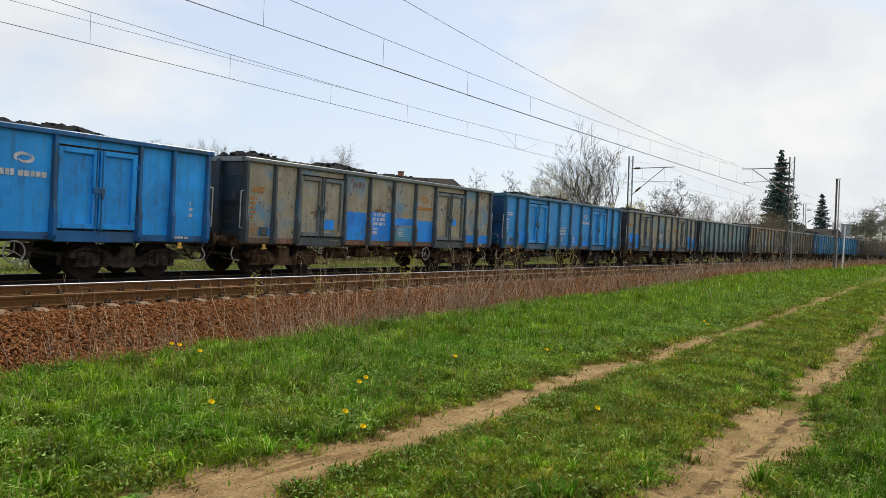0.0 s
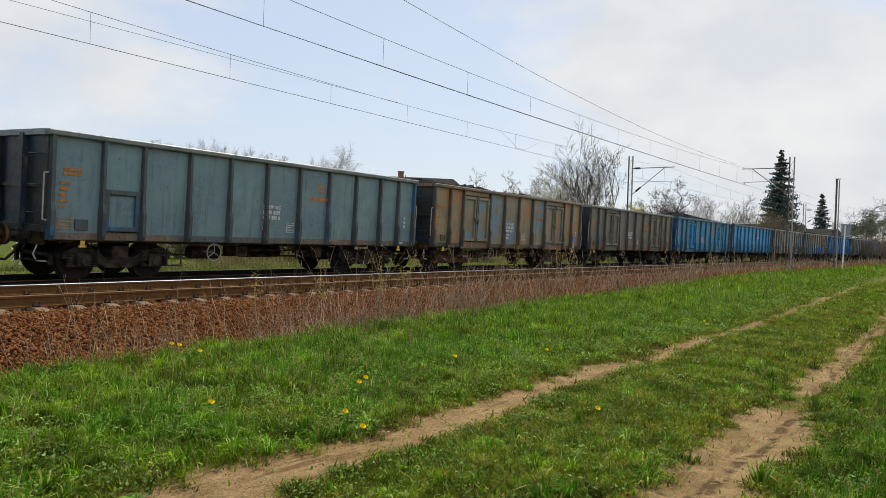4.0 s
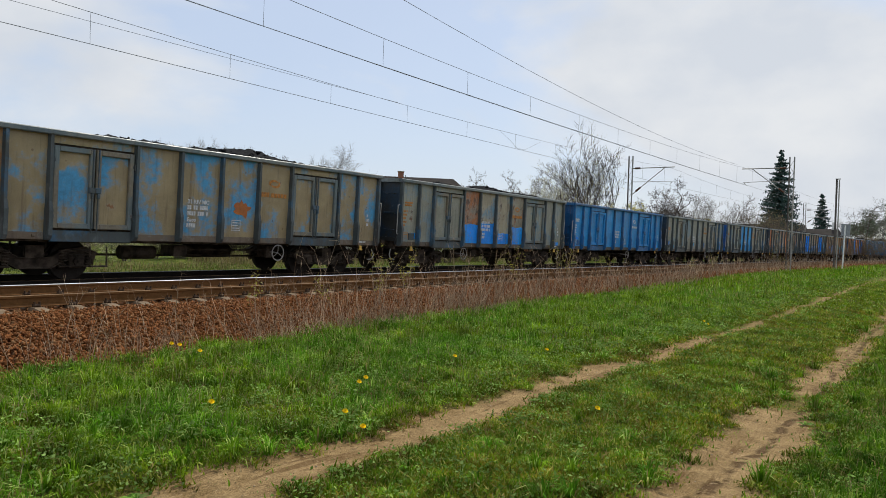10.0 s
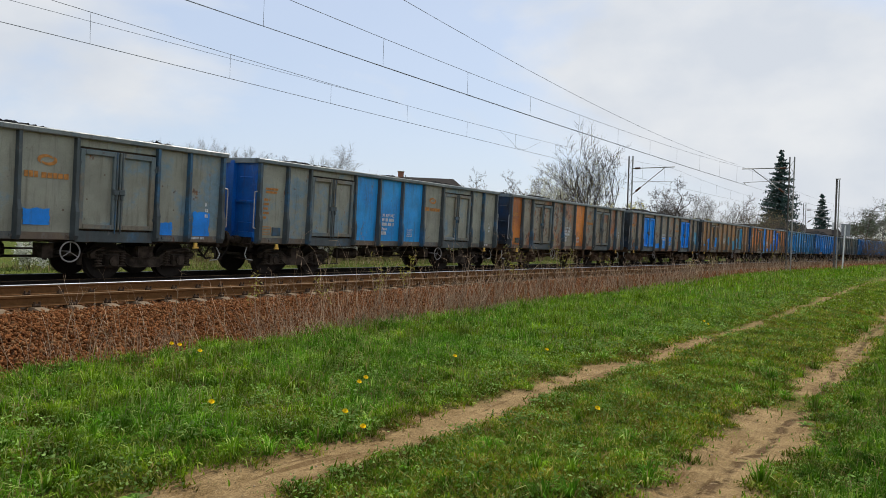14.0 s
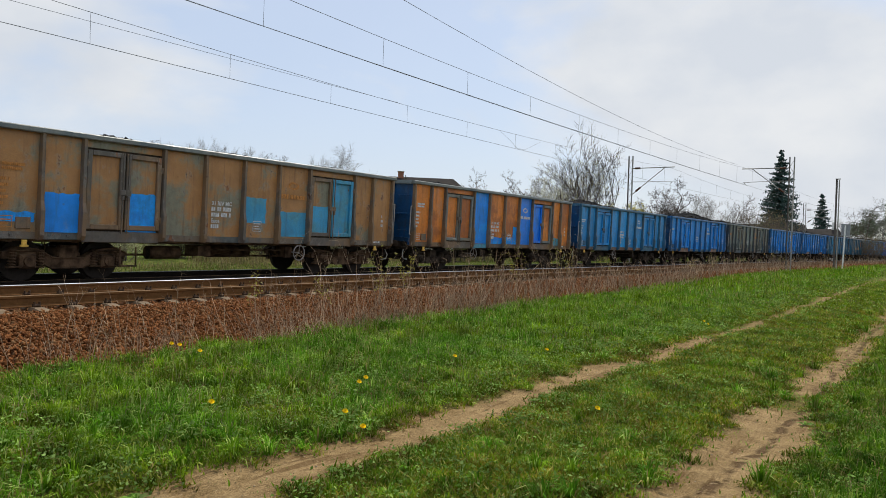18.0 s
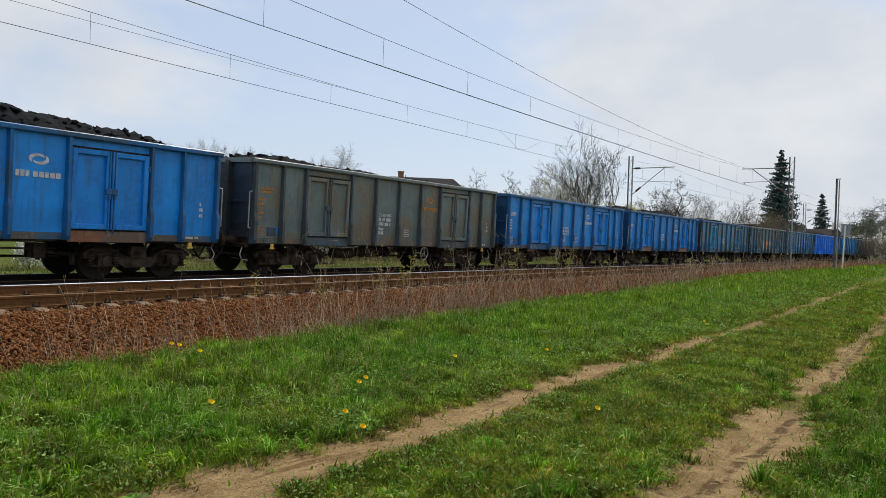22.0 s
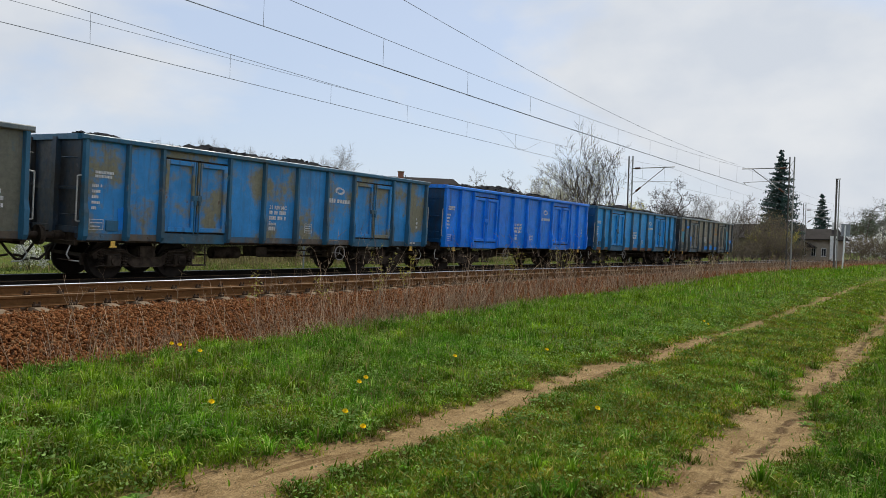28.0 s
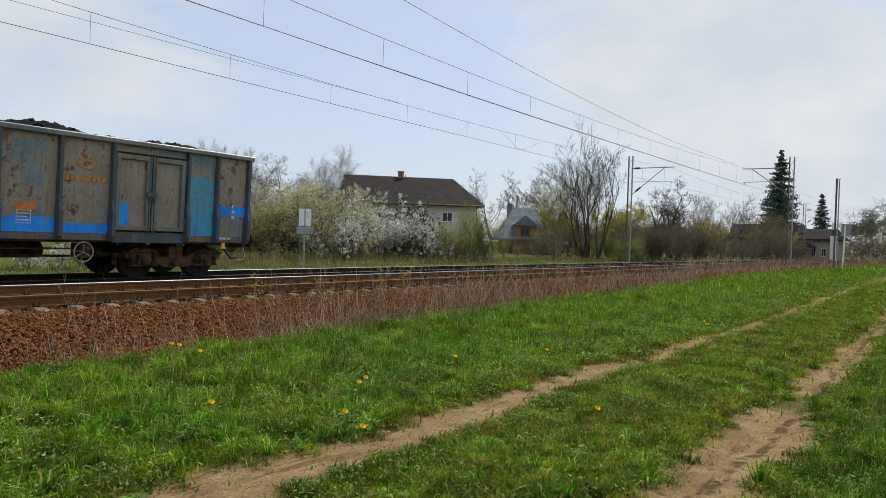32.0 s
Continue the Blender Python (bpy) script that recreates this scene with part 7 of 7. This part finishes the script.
tv, tf = stalks(rg, [(1.5, 9, 8.3, 9.8, 130, 0.25, 0.95, 0.004), (4.5, 7, 8.4, 9.2, 110, 0.12, 0.42, 0.0032), (8, 17, 8.2, 9.3, 520, 0.15, 0.5, 0.004), (7.5, 11.5, 8.15, 8.8, 260, 0.12, 0.38, 0.0038), (9, 15, 8.6, 9.9, 160, 0.4, 1.0, 0.005), (9, 24, 9.6, 10.6, 70, 0.8, 1.7, 0.006), (14, 34, 8.6, 10.2, 620, 0.3, 0.95, 0.0075), (34, 70, 9.4, 10.8, 460, 0.3, 0.9, 0.012), (70, 120, 9.8, 11, 260, 0.3, 0.9, 0.016), (2, 9, 4.5, 8.3, 60, 0.15, 0.4, 0.002)])
tagged(new("dry_weed_stalks", quick_mesh("dry_weed_stalks", tv, tf, 4, M_STALK)), "thin dry brown weed stalks at the ballast edge", "weeds", kind="stuff")


def budding_shoot(s, lat, height, seed):
    rng = np.random.default_rng(seed)
    x, y, _z = way(s, lat)
    ob = tagged(new("budding_shoot"), "thin young shoot with yellow-green leaves in ballast", "plant", group="young shoots")
    ob.matrix_basis = pose(x, y, float(ground_z(np.float64(x), np.float64(y))) + max(0, (lat - 8.9) * 0.17))
    pts = []
    for k in range(4):
        p, d = Vector((rng.normal() * 0.05, rng.normal() * 0.05, -0.05)), Vector((rng.normal() * 0.12, rng.normal() * 0.12, 1)).normalized()
        h = height * rng.uniform(0.6, 1.0)
        vs = []
        for i in range(7):
            r = 0.0062 * (1 - i / 8)
            vs += [tuple(p + Vector((math.cos(a), math.sin(a), 0)) * r) for a in (0.3, 2.4, 4.5)]
            if i > 3:
                pts.append(np.array(p) + rng.normal(size=(5, 3)) * (0.035, 0.035, 0.06))
            p, d = p + d * h / 6, (d + Vector(rng.normal(size=3)) * 0.08).normalized()
        part("stem", Shape().add(vs, [(3 * i + a, 3 * i + (a + 1) % 3, 3 * i + 3 + (a + 1) % 3, 3 * i + 3 + a) for i in range(6) for a in range(3)]), M_STALK, ob)
    part("foliage", quick_mesh("foliage", *flakes(rng, np.concatenate(pts), 0.014, 0.034), 4, M_BUDS), None, ob)


for i, (s, lat, h) in enumerate(((12.75, 10.2, 1.45), (12.6, 10.1, 1.0), (13.7, 10.2, 1.45), (13.95, 10.3, 1.1), (18.4, 10.3, 1.5), (19.2, 10.2, 1.6), (19.0, 10.4, 1.0), (21.9, 10.3, 1.8), (22.5, 10.2, 1.7), (22.9, 10.4, 1.2), (10.4, 9.8, 0.8), (8.9, 9.9, 0.9), (26.5, 10.5, 1.1), (40.5, 10.4, 1.0), (41.5, 10.6, 0.9), (37.0, 10.4, 0.7), (58, 11, 1.3), (60, 10.9, 1.1))):
    budding_shoot(s, lat, h, 300 + i)

pv = np.random.default_rng(55)
ps, pl = pv.uniform(3, 22, 420), np.where(pv.uniform(0, 1, 420) < 0.5, pv.normal(3.68, 0.16, 420), pv.normal(1.33, 0.2, 420))
px0, py0 = way_np(ps, pl)
pz0 = ground_z(px0, py0)
oct_v = np.array([(1, 0, 0), (-1, 0, 0), (0, 1, 0), (0, -1, 0), (0, 0, 0.7), (0, 0, -0.7)], float)
oct_f = np.array([(0, 2, 4), (2, 1, 4), (1, 3, 4), (3, 0, 4), (2, 0, 5), (1, 2, 5), (3, 1, 5), (0, 3, 5)])
pvv = oct_v[None] * pv.uniform(0.003, 0.010, (420, 1, 1)) * pv.uniform(0.7, 1.3, (420, 6, 1)) + np.stack([px0, py0, pz0 + 0.004], 1)[:, None]
tagged(new("pebbles", quick_mesh("pebbles", pvv.reshape(-1, 3), (oct_f[None] + (np.arange(420) * 6)[:, None, None]).reshape(-1, 3), 3,
       stone_material("pale_pebble", (0.34, 0.25, 0.15, 1), (0.42, 0.34, 0.24, 1), (0.16, 0.11, 0.07, 1)))), "small pale pebbles lying in sandy ruts", "pebbles", kind="stuff")


def dandelion_meshes():
    rng = np.random.default_rng(9)
    head = Shape()
    for ring, (r, z, n) in enumerate(((0.030, 0.004, 18), (0.024, 0.014, 14), (0.013, 0.022, 10))):
        for i in range(n):
            a = 2 * math.pi * i / n + ring * 0.2
            c, s = math.cos(a), math.sin(a)
            w = 0.006
            head.add([(0, 0, 0), (r * 0.7 * c - w * s, r * 0.7 * s + w * c, z), (r * c, r * s, z + 0.004), (r * 0.7 * c + w * s, r * 0.7 * s - w * c, z)], [(0, 1, 2, 3)])
    stem = Shape().bent([(0, 0, -0.2), (0.004, 0, -0.1), (0, 0, 0)], 0.0025, 5)
    return head.mesh("flower_head", M_DANDELION), stem.mesh("stem", M_WEED)


DH, DS = dandelion_meshes()


def rosette_mesh(seed, n, length):
    """A ground rosette of toothed weed leaves."""
    rng = np.random.default_rng(seed)
    k = Shape()
    for i in range(n):
        a = 2 * math.pi * i / n + rng.uniform(-0.3, 0.3)
        L, up = length * rng.uniform(0.6, 1.1), rng.uniform(0.25, 0.8)
        c, s = math.cos(a), math.sin(a)
        vs = []
        for j in range(5):
            f = j / 4
            w = 0.2 * L * math.sin(math.pi * (0.12 + 0.88 * f)) * rng.uniform(0.75, 1.2)
            z = up * L * (f - 0.75 * f * f) + 0.01
            vs += [(c * L * f - s * w, s * L * f + c * w, z + 0.15 * w), (c * L * f, s * L * f, z), (c * L * f + s * w, s * L * f - c * w, z + 0.15 * w)]
        fs = []
        for j in range(4):
            o = j * 3
            fs += [(o, o + 1, o + 4, o + 3), (o + 1, o + 2, o + 5, o + 4)]
        k.add(vs, fs)
    return k.mesh("leaves", M_WEED)


ROS = [rosette_mesh(1, 9, 0.16), rosette_mesh(2, 12, 0.2), rosette_mesh(3, 7, 0.13)]
FLOWERS = [(5.53, 7.52, 0.30), (5.54, 7.38, 0.30), (5.59, 7.07, 0.25), (4.24, 5.18, 0.14), (4.91, 4.23, 0.12), (4.77, 3.91, 0.10), (6.09, 4.98, 0.16), (7.92, 5.04, 0.15), (9.54, 4.54, 0.13), (6.70, 2.63, 0.08), (16.07, 4.09, 0.12), (6.03, 5.02, 0.12), (15.9, 3.96, 0.10)]
for i, (s, lat, h) in enumerate(FLOWERS):
    x, y, _z = way(s, lat)
    z = float(ground_z(np.float64(x), np.float64(y)))
    ob = tagged(new("dandelion"), "yellow dandelion flower standing in meadow grass", "flower", group="dandelions")
    ob.matrix_basis = pose(x, y, z + h + 0.06, 24, -16, 0) @ Matrix.Scale(0.98, 4)
    part("flower_head", DH, None, ob)
    part("stem", DS, None, ob)
WEEDS = np.random.default_rng(31)
for i in range(260):
    s, lat = WEEDS.uniform(2, 22) ** 1.0, WEEDS.uniform(0.5, 8.6)
    if path_clear(None, np.array([s]), np.array([lat]))[0] > 0 and (i % 6 or i % 16 == 0):
        continue
    x, y, _z = way(s, lat)
    ob = tagged(new("weed_rosette"), "broad-leaved green weed rosette in the meadow", "weed", group="weed rosettes")
    ob.matrix_basis = pose(x, y, float(ground_z(np.float64(x), np.float64(y))), 0, 0, i * 77) @ Matrix.Scale((WEEDS.uniform(0.8, 1.1) if i % 16 == 0 else WEEDS.uniform(0.35, 0.8)), 4)
    part("foliage", ROS[i % 3], None, ob)


def motions():
    """The train rolls along the far track from right to left; the wheels turn with it."""
    times = [1.0 * i for i in range(33)]
    for n in TRAIN:
        rows = [(t, on_line(tail_at(t) - PITCH * (n - 0.5), FAR_C, FAR_Z, CANT)) for t in times]
        walk(TRAIN[n], rows)
        walk(LOADS[n], rows)
    for k in (-1, 1):
        first = WHEELS[k][0]
        walk(first, [(i / 30, Matrix.Translation((0.9 * k, 0, 0.46)) @ Euler((0, (tail_at(i / 30) - tail_at(0)) / 0.46, 0)).to_matrix().to_4x4()) for i in range(961)])
        keys = first.animation_data
        for other in WHEELS[k][1:]:
            other.rotation_mode = "QUATERNION"
            other.animation_data_create()
            other.animation_data.action = keys.action
            other.animation_data.action_slot = keys.action_slot


motions()
